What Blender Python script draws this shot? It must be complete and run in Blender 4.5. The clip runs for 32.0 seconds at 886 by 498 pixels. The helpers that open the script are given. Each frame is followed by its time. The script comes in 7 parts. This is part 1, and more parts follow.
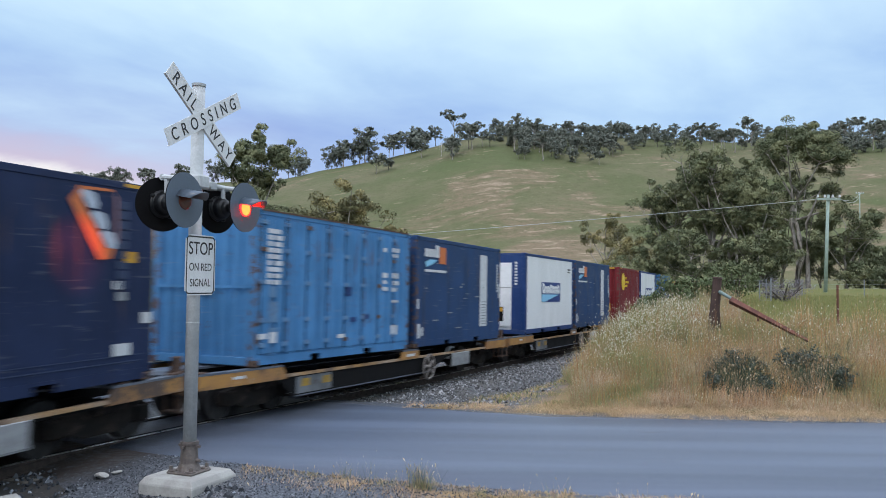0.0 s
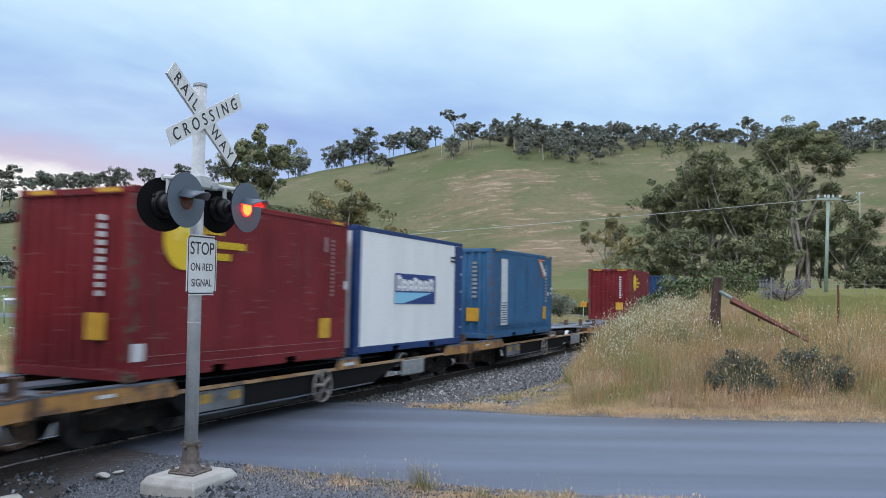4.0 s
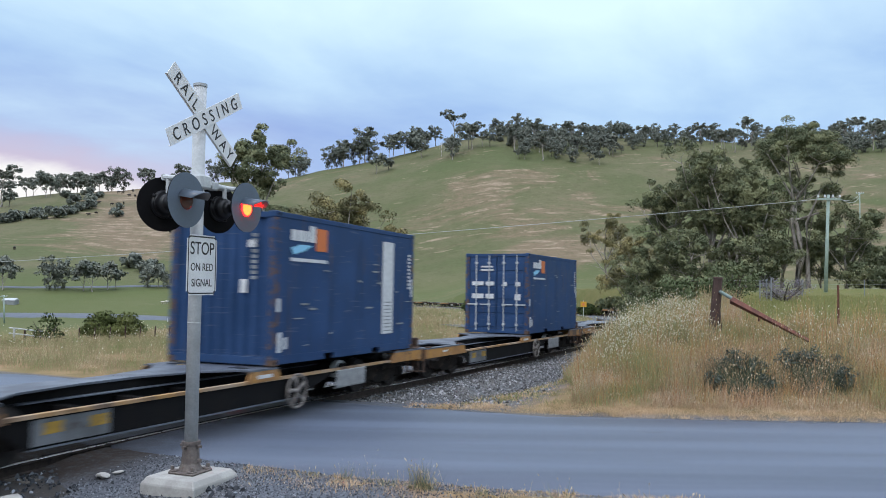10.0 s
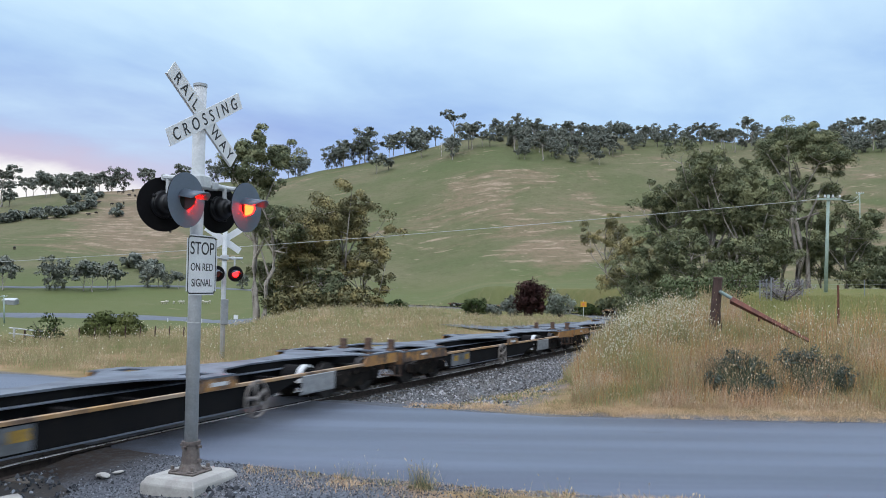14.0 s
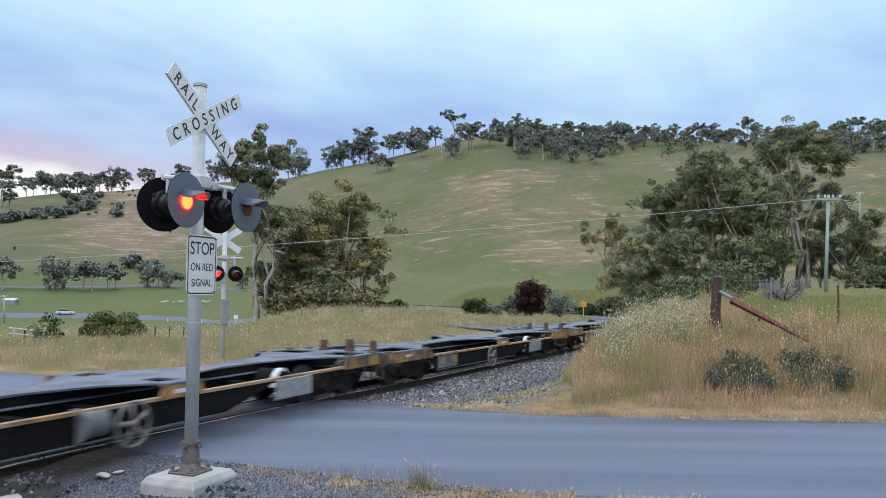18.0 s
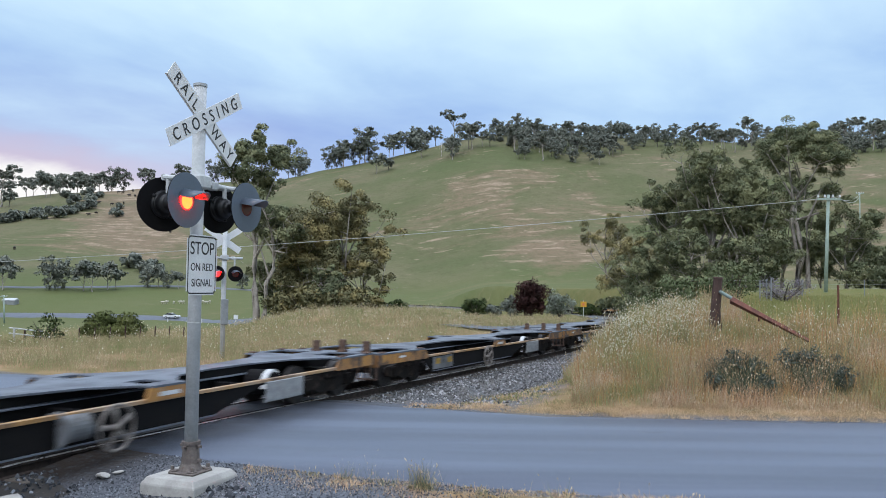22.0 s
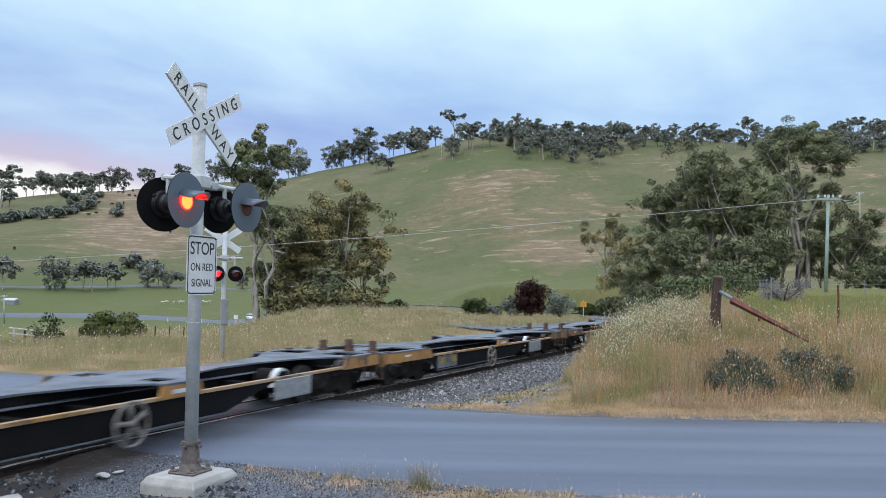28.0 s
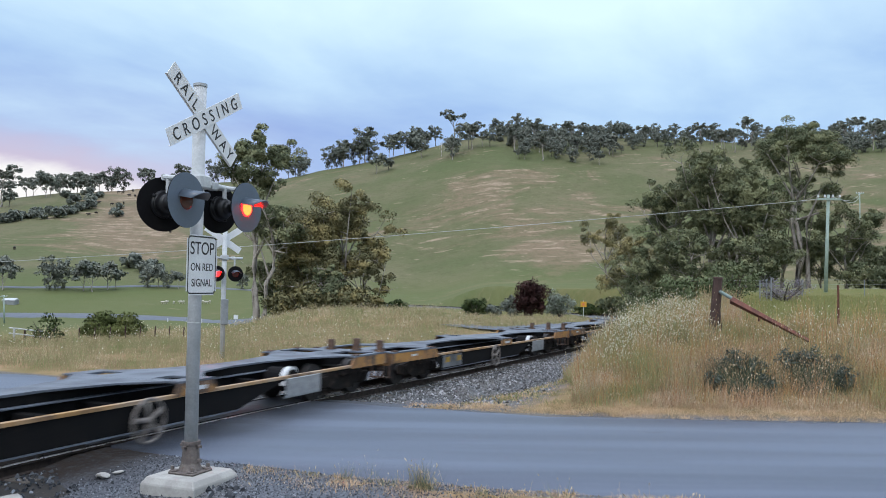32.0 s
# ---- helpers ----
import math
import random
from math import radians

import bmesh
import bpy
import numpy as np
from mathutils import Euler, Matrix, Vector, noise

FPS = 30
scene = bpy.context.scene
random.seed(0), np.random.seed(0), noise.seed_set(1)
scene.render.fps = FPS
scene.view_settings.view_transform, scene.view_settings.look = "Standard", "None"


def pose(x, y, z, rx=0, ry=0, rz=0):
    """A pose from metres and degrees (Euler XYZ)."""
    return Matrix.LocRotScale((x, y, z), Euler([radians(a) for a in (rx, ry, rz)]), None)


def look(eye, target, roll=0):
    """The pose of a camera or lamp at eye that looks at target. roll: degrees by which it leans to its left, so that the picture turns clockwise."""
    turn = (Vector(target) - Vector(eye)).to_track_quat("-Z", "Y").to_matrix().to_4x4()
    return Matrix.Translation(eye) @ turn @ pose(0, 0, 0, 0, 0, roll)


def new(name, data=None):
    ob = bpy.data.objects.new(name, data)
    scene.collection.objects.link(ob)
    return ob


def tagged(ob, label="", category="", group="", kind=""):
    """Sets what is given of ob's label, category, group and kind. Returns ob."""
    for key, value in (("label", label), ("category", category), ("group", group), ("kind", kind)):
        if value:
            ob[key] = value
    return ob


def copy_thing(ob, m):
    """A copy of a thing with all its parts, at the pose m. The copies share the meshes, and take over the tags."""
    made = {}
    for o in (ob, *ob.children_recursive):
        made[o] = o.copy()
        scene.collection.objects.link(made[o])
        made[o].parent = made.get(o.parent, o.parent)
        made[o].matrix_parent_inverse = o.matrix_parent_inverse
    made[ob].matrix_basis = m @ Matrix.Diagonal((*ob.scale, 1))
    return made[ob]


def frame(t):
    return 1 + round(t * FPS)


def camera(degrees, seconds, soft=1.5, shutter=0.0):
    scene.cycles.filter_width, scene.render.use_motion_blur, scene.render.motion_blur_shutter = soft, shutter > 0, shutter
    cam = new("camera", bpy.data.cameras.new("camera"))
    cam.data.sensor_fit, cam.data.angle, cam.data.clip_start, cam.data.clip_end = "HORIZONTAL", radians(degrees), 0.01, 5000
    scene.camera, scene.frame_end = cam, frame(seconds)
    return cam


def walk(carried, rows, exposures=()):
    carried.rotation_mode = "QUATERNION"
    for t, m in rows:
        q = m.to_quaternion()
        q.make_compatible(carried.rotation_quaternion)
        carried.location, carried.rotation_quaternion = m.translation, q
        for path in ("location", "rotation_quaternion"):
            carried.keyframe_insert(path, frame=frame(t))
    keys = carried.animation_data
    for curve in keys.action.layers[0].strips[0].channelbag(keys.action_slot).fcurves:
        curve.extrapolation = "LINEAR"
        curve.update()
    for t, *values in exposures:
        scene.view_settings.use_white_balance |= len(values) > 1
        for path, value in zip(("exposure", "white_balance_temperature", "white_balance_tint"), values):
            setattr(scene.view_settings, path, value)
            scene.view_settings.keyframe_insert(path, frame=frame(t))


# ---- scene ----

# ---- camera ----
CAM = (0.0, 0.0, 2.47)
cam = camera(58.47, 32.0, soft=0.92, shutter=0.7)


def aim(dx):
    return Matrix.Translation((dx, 0, 0)) @ look(CAM, (0.0, math.cos(radians(2.645)), 2.47 + math.sin(radians(2.645))), 0.667)


walk(cam, [(0.0, aim(0.018)), (1.2, aim(0.009)), (2.6, aim(0.002)), (5.5, aim(0.0)), (32.0, aim(0.0))])

# ---- world, sun, exposure ----
SUN_EL, SUN_ROT = radians(38), radians(200)
world = bpy.data.worlds.new("dusk_sky")
scene.world = world
world.use_nodes = True
wn, wl = world.node_tree.nodes, world.node_tree.links
wn.clear()


def wnode(kind, **kw):
    n = wn.new(kind)
    for k, v in kw.items():
        n.inputs[k].default_value = v
    return n


def wmath(op, a, b=None, clamp=False):
    n = wn.new("ShaderNodeMath")
    n.operation, n.use_clamp = op, clamp
    for i, v in enumerate((a, b)):
        if v is None:
            continue
        if isinstance(v, (int, float)):
            n.inputs[i].default_value = v
        else:
            wl.new(v, n.inputs[i])
    return n.outputs[0]


def wmix(f, a, b, blend="MIX"):
    n = wn.new("ShaderNodeMix")
    n.data_type, n.blend_type = "RGBA", blend
    for i, v in ((0, f), (6, a), (7, b)):
        if isinstance(v, (int, float)):
            n.inputs[i].default_value = v
        elif isinstance(v, tuple):
            n.inputs[i].default_value = (*v, 1)
        else:
            wl.new(v, n.inputs[i])
    return n.outputs[2]


sky = wn.new("ShaderNodeTexSky")
sky.sky_type, sky.sun_disc, sky.sun_elevation, sky.sun_rotation = "NISHITA", False, SUN_EL, SUN_ROT
sky.air_density, sky.dust_density = 1.2, 2.0
tc = wn.new("ShaderNodeTexCoord")
sep = wn.new("ShaderNodeSeparateXYZ")
wl.new(tc.outputs["Generated"], sep.inputs[0])
el = wmath("MAXIMUM", sep.outputs["Z"], 0.0)
# cloud deck: the view ray met with a high flat layer, so that clouds shrink to the horizon
inv = wmath("DIVIDE", 1.0, wmath("ADD", el, 0.16))
comb = wn.new("ShaderNodeCombineXYZ")
wl.new(wmath("MULTIPLY", sep.outputs["X"], inv), comb.inputs[0])
wl.new(wmath("MULTIPLY", sep.outputs["Y"], inv), comb.inputs[1])
comb.inputs[2].default_value = 0.35
big = wnode("ShaderNodeTexNoise", Scale=0.85, Detail=6.0, Roughness=0.52, Distortion=0.5)
wl.new(comb.outputs[0], big.inputs["Vector"])
fine = wnode("ShaderNodeTexNoise", Scale=3.2, Detail=7.0, Roughness=0.55, Distortion=0.3)
wl.new(comb.outputs[0], fine.inputs["Vector"])
cl = wmath("ADD", wmath("MULTIPLY", big.outputs[0], 0.88), wmath("MULTIPLY", fine.outputs[0], 0.12))
ramp = wn.new("ShaderNodeMapRange")
ramp.interpolation_type = "SMOOTHSTEP"
ramp.inputs[1].default_value, ramp.inputs[2].default_value = 0.34, 0.68
wl.new(cl, ramp.inputs[0])
swirl = wmath("SUBTRACT", cl, 0.5)
def wsmooth(v, lo, hi):
    n = wn.new("ShaderNodeMapRange")
    n.interpolation_type = "SMOOTHSTEP"
    n.inputs[1].default_value, n.inputs[2].default_value = lo, hi
    wl.new(v, n.inputs[0])
    return n.outputs[0]


thin = wmath("MULTIPLY", wsmooth(sep.outputs["X"], -0.02, 0.16), wmath("SUBTRACT", 1.0, wsmooth(sep.outputs["X"], 0.20, 0.42)))
high = wmath("ADD", wmath("ADD", wmath("MULTIPLY", el, 3.1), wmath("MULTIPLY", swirl, 2.0)), wmath("ADD", wmath("MULTIPLY", thin, 0.24), -0.26), True)
cloud = wmix(high, (0.26, 0.45, 0.85), (0.78, 1.02, 1.12))

# low western band: lavender, then pink, where the sun has gone behind the cloud edge
soft_el = wmath("ADD", el, wmath("MULTIPLY", swirl, 0.16))
westward = wmath("MULTIPLY", sep.outputs["X"], -1.0)
band = wmath("SUBTRACT", 1.0, wsmooth(soft_el, 0.15, 0.27))
cloud = wmix(wmath("MULTIPLY", wmath("MULTIPLY", band, wsmooth(westward, -0.3, 0.35)), 0.38), cloud, (0.44, 0.45, 0.74))
pink = wmath("SUBTRACT", 1.0, wsmooth(soft_el, 0.135, 0.195))
cloud = wmix(wmath("MULTIPLY", wmath("MULTIPLY", pink, wsmooth(westward, 0.15, 0.42)), 0.65), cloud, (0.76, 0.58, 0.66))
rim = wmath("SUBTRACT", 1.0, wsmooth(soft_el, 0.120, 0.143))
cloud = wmix(wmath("MULTIPLY", rim, wsmooth(westward, 0.28, 0.42)), cloud, (1.0, 0.98, 0.97))
# overhead the cloud is thick, white and bright
cloud = wmix(wsmooth(el, 0.36, 0.62), cloud, (0.785, 0.875, 1.05))
grow = wmath("ADD", wmath("MULTIPLY", wmath("MAXIMUM", wmath("SUBTRACT", el, 0.34), 0.0), 2.45), 1.03)
vs = wn.new("ShaderNodeVectorMath")
vs.operation = "SCALE"
wl.new(cloud, vs.inputs[0])
wl.new(grow, vs.inputs[3])
blue = wn.new("ShaderNodeVectorMath")
blue.operation = "SCALE"
wl.new(sky.outputs[0], blue.inputs[0])
blue.inputs[3].default_value = 0.06
summed = wmix(0.86, blue.outputs[0], vs.outputs[0])
bg = wn.new("ShaderNodeBackground")
wl.new(summed, bg.inputs[0])
bg.inputs[1].default_value = 1.0
wl.new(bg.outputs[0], wn.new("ShaderNodeOutputWorld").inputs[0])

sun_data = bpy.data.lights.new("sun", "SUN")
sun_data.energy, sun_data.angle, sun_data.color = 0.92, radians(25), (0.98, 0.95, 0.96)
sun = new("sun", sun_data)
sun.matrix_world = look((-20, -40, 60), (0, 20, 0))
scene.view_settings.exposure = 0.1

# ---- materials ----


class Mat:
    """A node material written in a few calls."""

    def __init__(self, name):
        self.m = bpy.data.materials.new(name)
        self.m.use_nodes = True
        self.n, self.l = self.m.node_tree.nodes, self.m.node_tree.links
        self.b = self.n["Principled BSDF"]
        self.tc = None

    def put(self, sock, v):
        if isinstance(v, (int, float)):
            sock.default_value = v
        elif isinstance(v, tuple):
            sock.default_value = (*v, 1) if len(v) == 3 and len(sock.default_value) == 4 else v
        else:
            self.l.new(v, sock)

    def coords(self, kind="Object", scale=(1, 1, 1)):
        if self.tc is None:
            self.tc = self.n.new("ShaderNodeTexCoord")
        if scale == (1, 1, 1):
            return self.tc.outputs[kind]
        mp = self.n.new("ShaderNodeMapping")
        self.l.new(self.tc.outputs[kind], mp.inputs[0])
        mp.inputs["Scale"].default_value = scale
        return mp.outputs[0]

    def noise(self, scale, detail=4.0, rough=0.55, stretch=(1, 1, 1), dist=0.0, kind="Object"):
        t = self.n.new("ShaderNodeTexNoise")
        self.l.new(self.coords(kind, stretch), t.inputs["Vector"])
        t.inputs["Scale"].default_value, t.inputs["Detail"].default_value = scale, detail
        t.inputs["Roughness"].default_value, t.inputs["Distortion"].default_value = rough, dist
        return t.outputs[0]

    def cells(self, scale, out="Color"):
        t = self.n.new("ShaderNodeTexVoronoi")
        self.l.new(self.coords(), t.inputs["Vector"])
        t.inputs["Scale"].default_value = scale
        return t.outputs[out]

    def rng(self, v, lo, hi, a=0.0, b=1.0):
        t = self.n.new("ShaderNodeMapRange")
        t.interpolation_type = "SMOOTHSTEP"
        self.l.new(v, t.inputs[0])
        for i, x in ((1, lo), (2, hi), (3, a), (4, b)):
            t.inputs[i].default_value = x
        return t.outputs[0]

    def math(self, op, a, b):
        t = self.n.new("ShaderNodeMath")
        t.operation = op
        self.put(t.inputs[0], a), self.put(t.inputs[1], b)
        return t.outputs[0]

    def mix(self, f, a, b, blend="MIX"):
        t = self.n.new("ShaderNodeMix")
        t.data_type, t.blend_type = "RGBA", blend
        self.put(t.inputs[0], f), self.put(t.inputs[6], a), self.put(t.inputs[7], b)
        return t.outputs[2]

    def attr(self, name):
        t = self.n.new("ShaderNodeAttribute")
        t.attribute_name = name
        s = self.n.new("ShaderNodeSeparateColor")
        self.l.new(t.outputs["Color"], s.inputs[0])
        return s.outputs

    def island(self):
        return self.n.new("ShaderNodeNewGeometry").outputs["Random Per Island"]

    def each(self):
        return self.n.new("ShaderNodeObjectInfo").outputs["Random"]

    def bump(self, h, strength=0.3, dist=0.01):
        t = self.n.new("ShaderNodeBump")
        t.inputs["Strength"].default_value, t.inputs["Distance"].default_value = strength, dist
        self.l.new(h, t.inputs["Height"])
        self.l.new(t.outputs[0], self.b.inputs["Normal"])

    def done(self, col, rough=0.7, metal=0.0, spec=None):
        self.put(self.b.inputs["Base Color"], col)
        self.put(self.b.inputs["Roughness"], rough)
        self.put(self.b.inputs["Metallic"], metal)
        if spec is not None:
            self.b.inputs["Specular IOR Level"].default_value = spec
        return self.m


def surface(name, c, c2=None, scale=6.0, fine=60.0, rough=0.6, metal=0.0, bump=0.15, dirt=None, dirt_at=(0.55, 0.75), stretch=(1, 1, 1), spec=None):
    """A worn everyday surface: two tones at two scales, dirt or rust in patches, fine relief."""
    m = Mat(name)
    c2 = c2 or tuple(x * 0.75 for x in c)
    big, small = m.noise(scale, 5.0, 0.6, stretch), m.noise(fine, 3.0)
    col = m.mix(m.rng(big, 0.35, 0.65), c, c2)
    col = m.mix(m.rng(small, 0.3, 0.7, 0.0, 0.35), col, tuple(x * 0.6 for x in c))
    if dirt:
        col = m.mix(m.rng(m.noise(scale * 1.7, 6.0, 0.65, stretch), *dirt_at), col, dirt)
    m.bump(small, bump, 0.004)
    return m.done(col, m.rng(big, 0.3, 0.7, rough - 0.08, min(1.0, rough + 0.12)), metal, spec)


def plain(name, c, rough=0.5, metal=0.0):
    m = Mat(name)
    n = m.noise(30.0, 4.0)
    return m.done(m.mix(m.rng(n, 0.3, 0.7, 0.0, 0.25), c, tuple(x * 0.72 for x in c)), rough, metal)


def glowing(name, c, strength):
    m = Mat(name)
    m.b.inputs["Emission Color"].default_value = (*c, 1)
    m.b.inputs["Emission Strength"].default_value = strength
    return m.done(tuple(x * 0.3 for x in c), 0.3)


GALV = surface("galvanised_steel", (0.54, 0.56, 0.57), (0.43, 0.45, 0.46), 5, 45, 0.55, 0.1, 0.1, (0.36, 0.37, 0.37))
RUST = surface("rusty_steel", (0.13, 0.075, 0.05), (0.08, 0.05, 0.04), 9, 80, 0.85, 0.0, 0.3)
RAILTOP = surface("worn_rail_steel", (0.55, 0.55, 0.56), (0.42, 0.41, 0.41), 4, 60, 0.3, 0.8, 0.1)
BLACKPAINT = surface("black_paint", (0.006, 0.0065, 0.0075), (0.012, 0.012, 0.013), 6, 50, 0.35, 0.0, 0.05, spec=0.35)
CONCRETE = surface("pale_concrete", (0.42, 0.41, 0.385), (0.33, 0.32, 0.30), 4, 50, 0.9, 0.0, 0.35, (0.27, 0.26, 0.24), (0.6, 0.8))
WHITEPAINT = surface("white_sign_paint", (0.74, 0.75, 0.76), (0.68, 0.69, 0.7), 5, 60, 0.35, 0.0, 0.02)
LETTER = plain("black_lettering", (0.012, 0.012, 0.014), 0.5)
CASTIRON = surface("brown_cast_iron", (0.17, 0.145, 0.13), (0.11, 0.09, 0.085), 12, 80, 0.6, 0.2, 0.2, (0.13, 0.08, 0.06))
# black disc face: the sky's reflection is partly in this blue-grey
SHEENDISC = plain("sky_sheen_grey_disc", (0.095, 0.122, 0.16), 0.3)
DISCBACK = surface("matt_black_back", (0.005, 0.005, 0.006), (0.008, 0.008, 0.009), 6, 50, 0.75, 0.0, 0.02, spec=0.12)
REDON = glowing("lit_red_lens", (1.0, 0.0007, 0.0008), 110.0)
HOTLENS = glowing("lit_lens_core", (1.0, 0.007, 0.0012), 90.0)
# visor inside lifted from black: part of the lens glow is in its colour
GLOWLINING = plain("glow_paled_visor_lining", (0.20, 0.20, 0.21), 0.45)
REDOFF = plain("dark_red_lens", (0.10, 0.03, 0.022), 0.2)
DECK = surface("worn_grey_deck_steel", (0.13, 0.15, 0.185), (0.085, 0.095, 0.12), 1.4, 40, 0.55, 0.1, 0.1, (0.10, 0.085, 0.075), (0.6, 0.8))
UNDER = surface("grimy_black_frame", (0.007, 0.007, 0.008), (0.013, 0.012, 0.012), 3, 50, 0.85, 0.0, 0.2, (0.035, 0.026, 0.021), (0.58, 0.82), spec=0.12)
oc = Mat("faded_ochre_paint")
oc_big, oc_small = oc.noise(2.2, 5.0, 0.6), oc.noise(40.0, 3.0)
oc_col = oc.mix(oc.rng(oc_big, 0.35, 0.65), (0.46, 0.225, 0.052), (0.30, 0.150, 0.058))
oc_col = oc.mix(oc.rng(oc_small, 0.3, 0.7, 0.0, 0.35), oc_col, (0.25, 0.12, 0.04))
oc_dirt = oc.math("ADD", oc.noise(3.7, 6.0, 0.68), oc.math("MULTIPLY", oc.math("SUBTRACT", oc.each(), 0.5), 0.24))
oc_col = oc.mix(oc.rng(oc_dirt, 0.46, 0.62), oc_col, (0.085, 0.055, 0.040))
oc_col = oc.mix(oc.rng(oc.noise(5.5, 6.0, 0.7), 0.60, 0.68, 0.0, 0.8), oc_col, (0.34, 0.29, 0.25))
oc.bump(oc_small, 0.12, 0.004)
OCHRE = oc.done(oc_col, 0.72)
WORNEDGE = surface("worn_ochre_edge", (0.40, 0.215, 0.070), (0.36, 0.27, 0.20), 1.3, 40, 0.7, 0.0, 0.1, (0.11, 0.07, 0.05), (0.50, 0.66))
GRIME = surface("brown_grimed_casting", (0.014, 0.0125, 0.012), (0.026, 0.021, 0.018), 4, 40, 0.85, 0.0, 0.25, (0.062, 0.046, 0.036), (0.52, 0.72), spec=0.15)
HANDWHEEL = surface("worn_handwheel", (0.28, 0.25, 0.23), (0.18, 0.155, 0.14), 6, 60, 0.6, 0.2, 0.15, (0.16, 0.12, 0.10))
TREAD = surface("worn_wheel_steel", (0.034, 0.031, 0.03), (0.022, 0.02, 0.02), 6, 60, 0.6, 0.2, 0.15, (0.045, 0.036, 0.03))
PLATE = surface("pale_aluminium_plate", (0.42, 0.43, 0.44), (0.30, 0.31, 0.32), 7, 50, 0.45, 0.4, 0.1, (0.2, 0.18, 0.16))
MARKGREY = surface("grey_marking_panel", (0.27, 0.29, 0.30), (0.2, 0.21, 0.22), 6, 50, 0.6, 0.0, 0.05)
YELLOW = surface("yellow_paint", (0.66, 0.355, 0.025), (0.54, 0.28, 0.025), 6, 50, 0.55, 0.0, 0.05)
DULLPANEL = surface("grimy_grey_panel", (0.17, 0.18, 0.195), (0.10, 0.105, 0.11), 3, 50, 0.65, 0.0, 0.05, (0.06, 0.05, 0.042), (0.52, 0.70))
DULLYELLOW = surface("faded_yellow_stencil", (0.44, 0.26, 0.03), (0.26, 0.16, 0.035), 5, 50, 0.65, 0.0, 0.05, (0.10, 0.075, 0.05), (0.50, 0.68))
WHITEMARK = surface("dull_white_marking", (0.66, 0.67, 0.68), (0.55, 0.56, 0.57), 10, 70, 0.6, 0.0, 0.03)

# ---- building helpers ----


def link(name, verts, faces, mat, parent=None, smooth=False, label=""):
    """One mesh object from vertex and face lists."""
    me = bpy.data.meshes.new(name)
    me.from_pydata([tuple(v) for v in verts], [], [tuple(f) for f in faces])
    for m in mat if isinstance(mat, (list, tuple)) else (mat,):
        me.materials.append(m)
    if smooth:
        me.shade_smooth()
    ob = new(name, me)
    ob.parent = parent
    return tagged(ob, label)


def part(name, bm, mat, parent=None, label="", smooth=False):
    """Links a bmesh as one mesh object under a thing or a part."""
    me = bpy.data.meshes.new(name)
    bmesh.ops.recalc_face_normals(bm, faces=bm.faces)
    bm.to_mesh(me)
    bm.free()
    for m in mat if isinstance(mat, (list, tuple)) else (mat,):
        me.materials.append(m)
    if smooth:
        me.shade_smooth()
    ob = new(name, me)
    ob.parent = parent
    return tagged(ob, label)


def thing(name, label, category, group="", at=None, kind=""):
    ob = new(name)
    ob.empty_display_size = 0.1
    if at is not None:
        ob.matrix_world = at
    return tagged(ob, label, category, group, kind)


def box(bm, x0, x1, y0, y1, z0, z1, mi=0, m=None, bev=0.0):
    g = bmesh.ops.create_cube(bm, size=1.0, matrix=Matrix.LocRotScale(((x0 + x1) / 2, (y0 + y1) / 2, (z0 + z1) / 2), None, (abs(x1 - x0), abs(y1 - y0), abs(z1 - z0))))
    vs = g["verts"]
    if m is not None:
        bmesh.ops.transform(bm, matrix=m, verts=vs)
    fs = {f for v in vs for f in v.link_faces}
    for f in fs:
        f.material_index = mi
    if bev:
        es = {e for v in vs for e in v.link_edges}
        r = bmesh.ops.bevel(bm, geom=list(es), offset=bev, segments=1, affect="EDGES", profile=0.5)
        for f in r["faces"]:
            f.material_index = mi


def boxes(name, rows, mat, parent, label="", bev=0.0):
    bm = bmesh.new()
    for r in rows:
        box(bm, *r, bev=bev)
    return part(name, bm, mat, parent, label)


def cyl(bm, p, q, r0, r1=None, n=14, mi=0, caps=True):
    """A cylinder or cone from p to q."""
    p, q = Vector(p), Vector(q)
    d = q - p
    r1 = r0 if r1 is None else r1
    m = Matrix.Translation((p + q) / 2) @ d.to_track_quat("Z", "Y").to_matrix().to_4x4()
    g = bmesh.ops.create_cone(bm, cap_ends=caps, segments=n, radius1=r0, radius2=r1, depth=d.length, matrix=m)
    for f in {f for v in g["verts"] for f in v.link_faces}:
        f.material_index = mi


def prism(bm, pts, axis, a, b, mi=0):
    """A flat outline pushed from a to b along an axis (0, 1 or 2)."""
    def full(p, c):
        q = list(p)
        q.insert(axis, c)
        return q
    lo, hi = [bm.verts.new(full(p, a)) for p in pts], [bm.verts.new(full(p, b)) for p in pts]
    fs = [bm.faces.new(lo), bm.faces.new(hi[::-1])]
    n = len(pts)
    for i in range(n):
        fs.append(bm.faces.new((lo[i], hi[i], hi[(i + 1) % n], lo[(i + 1) % n])))
    for f in fs:
        f.material_index = mi


def lerp_table(x, table):
    xs, ys = zip(*table)
    return np.interp(x, xs, ys)


def smooth01(x, a, b):
    t = np.clip((np.asarray(x, float) - a) / (b - a), 0, 1)
    return t * t * (3 - 2 * t)


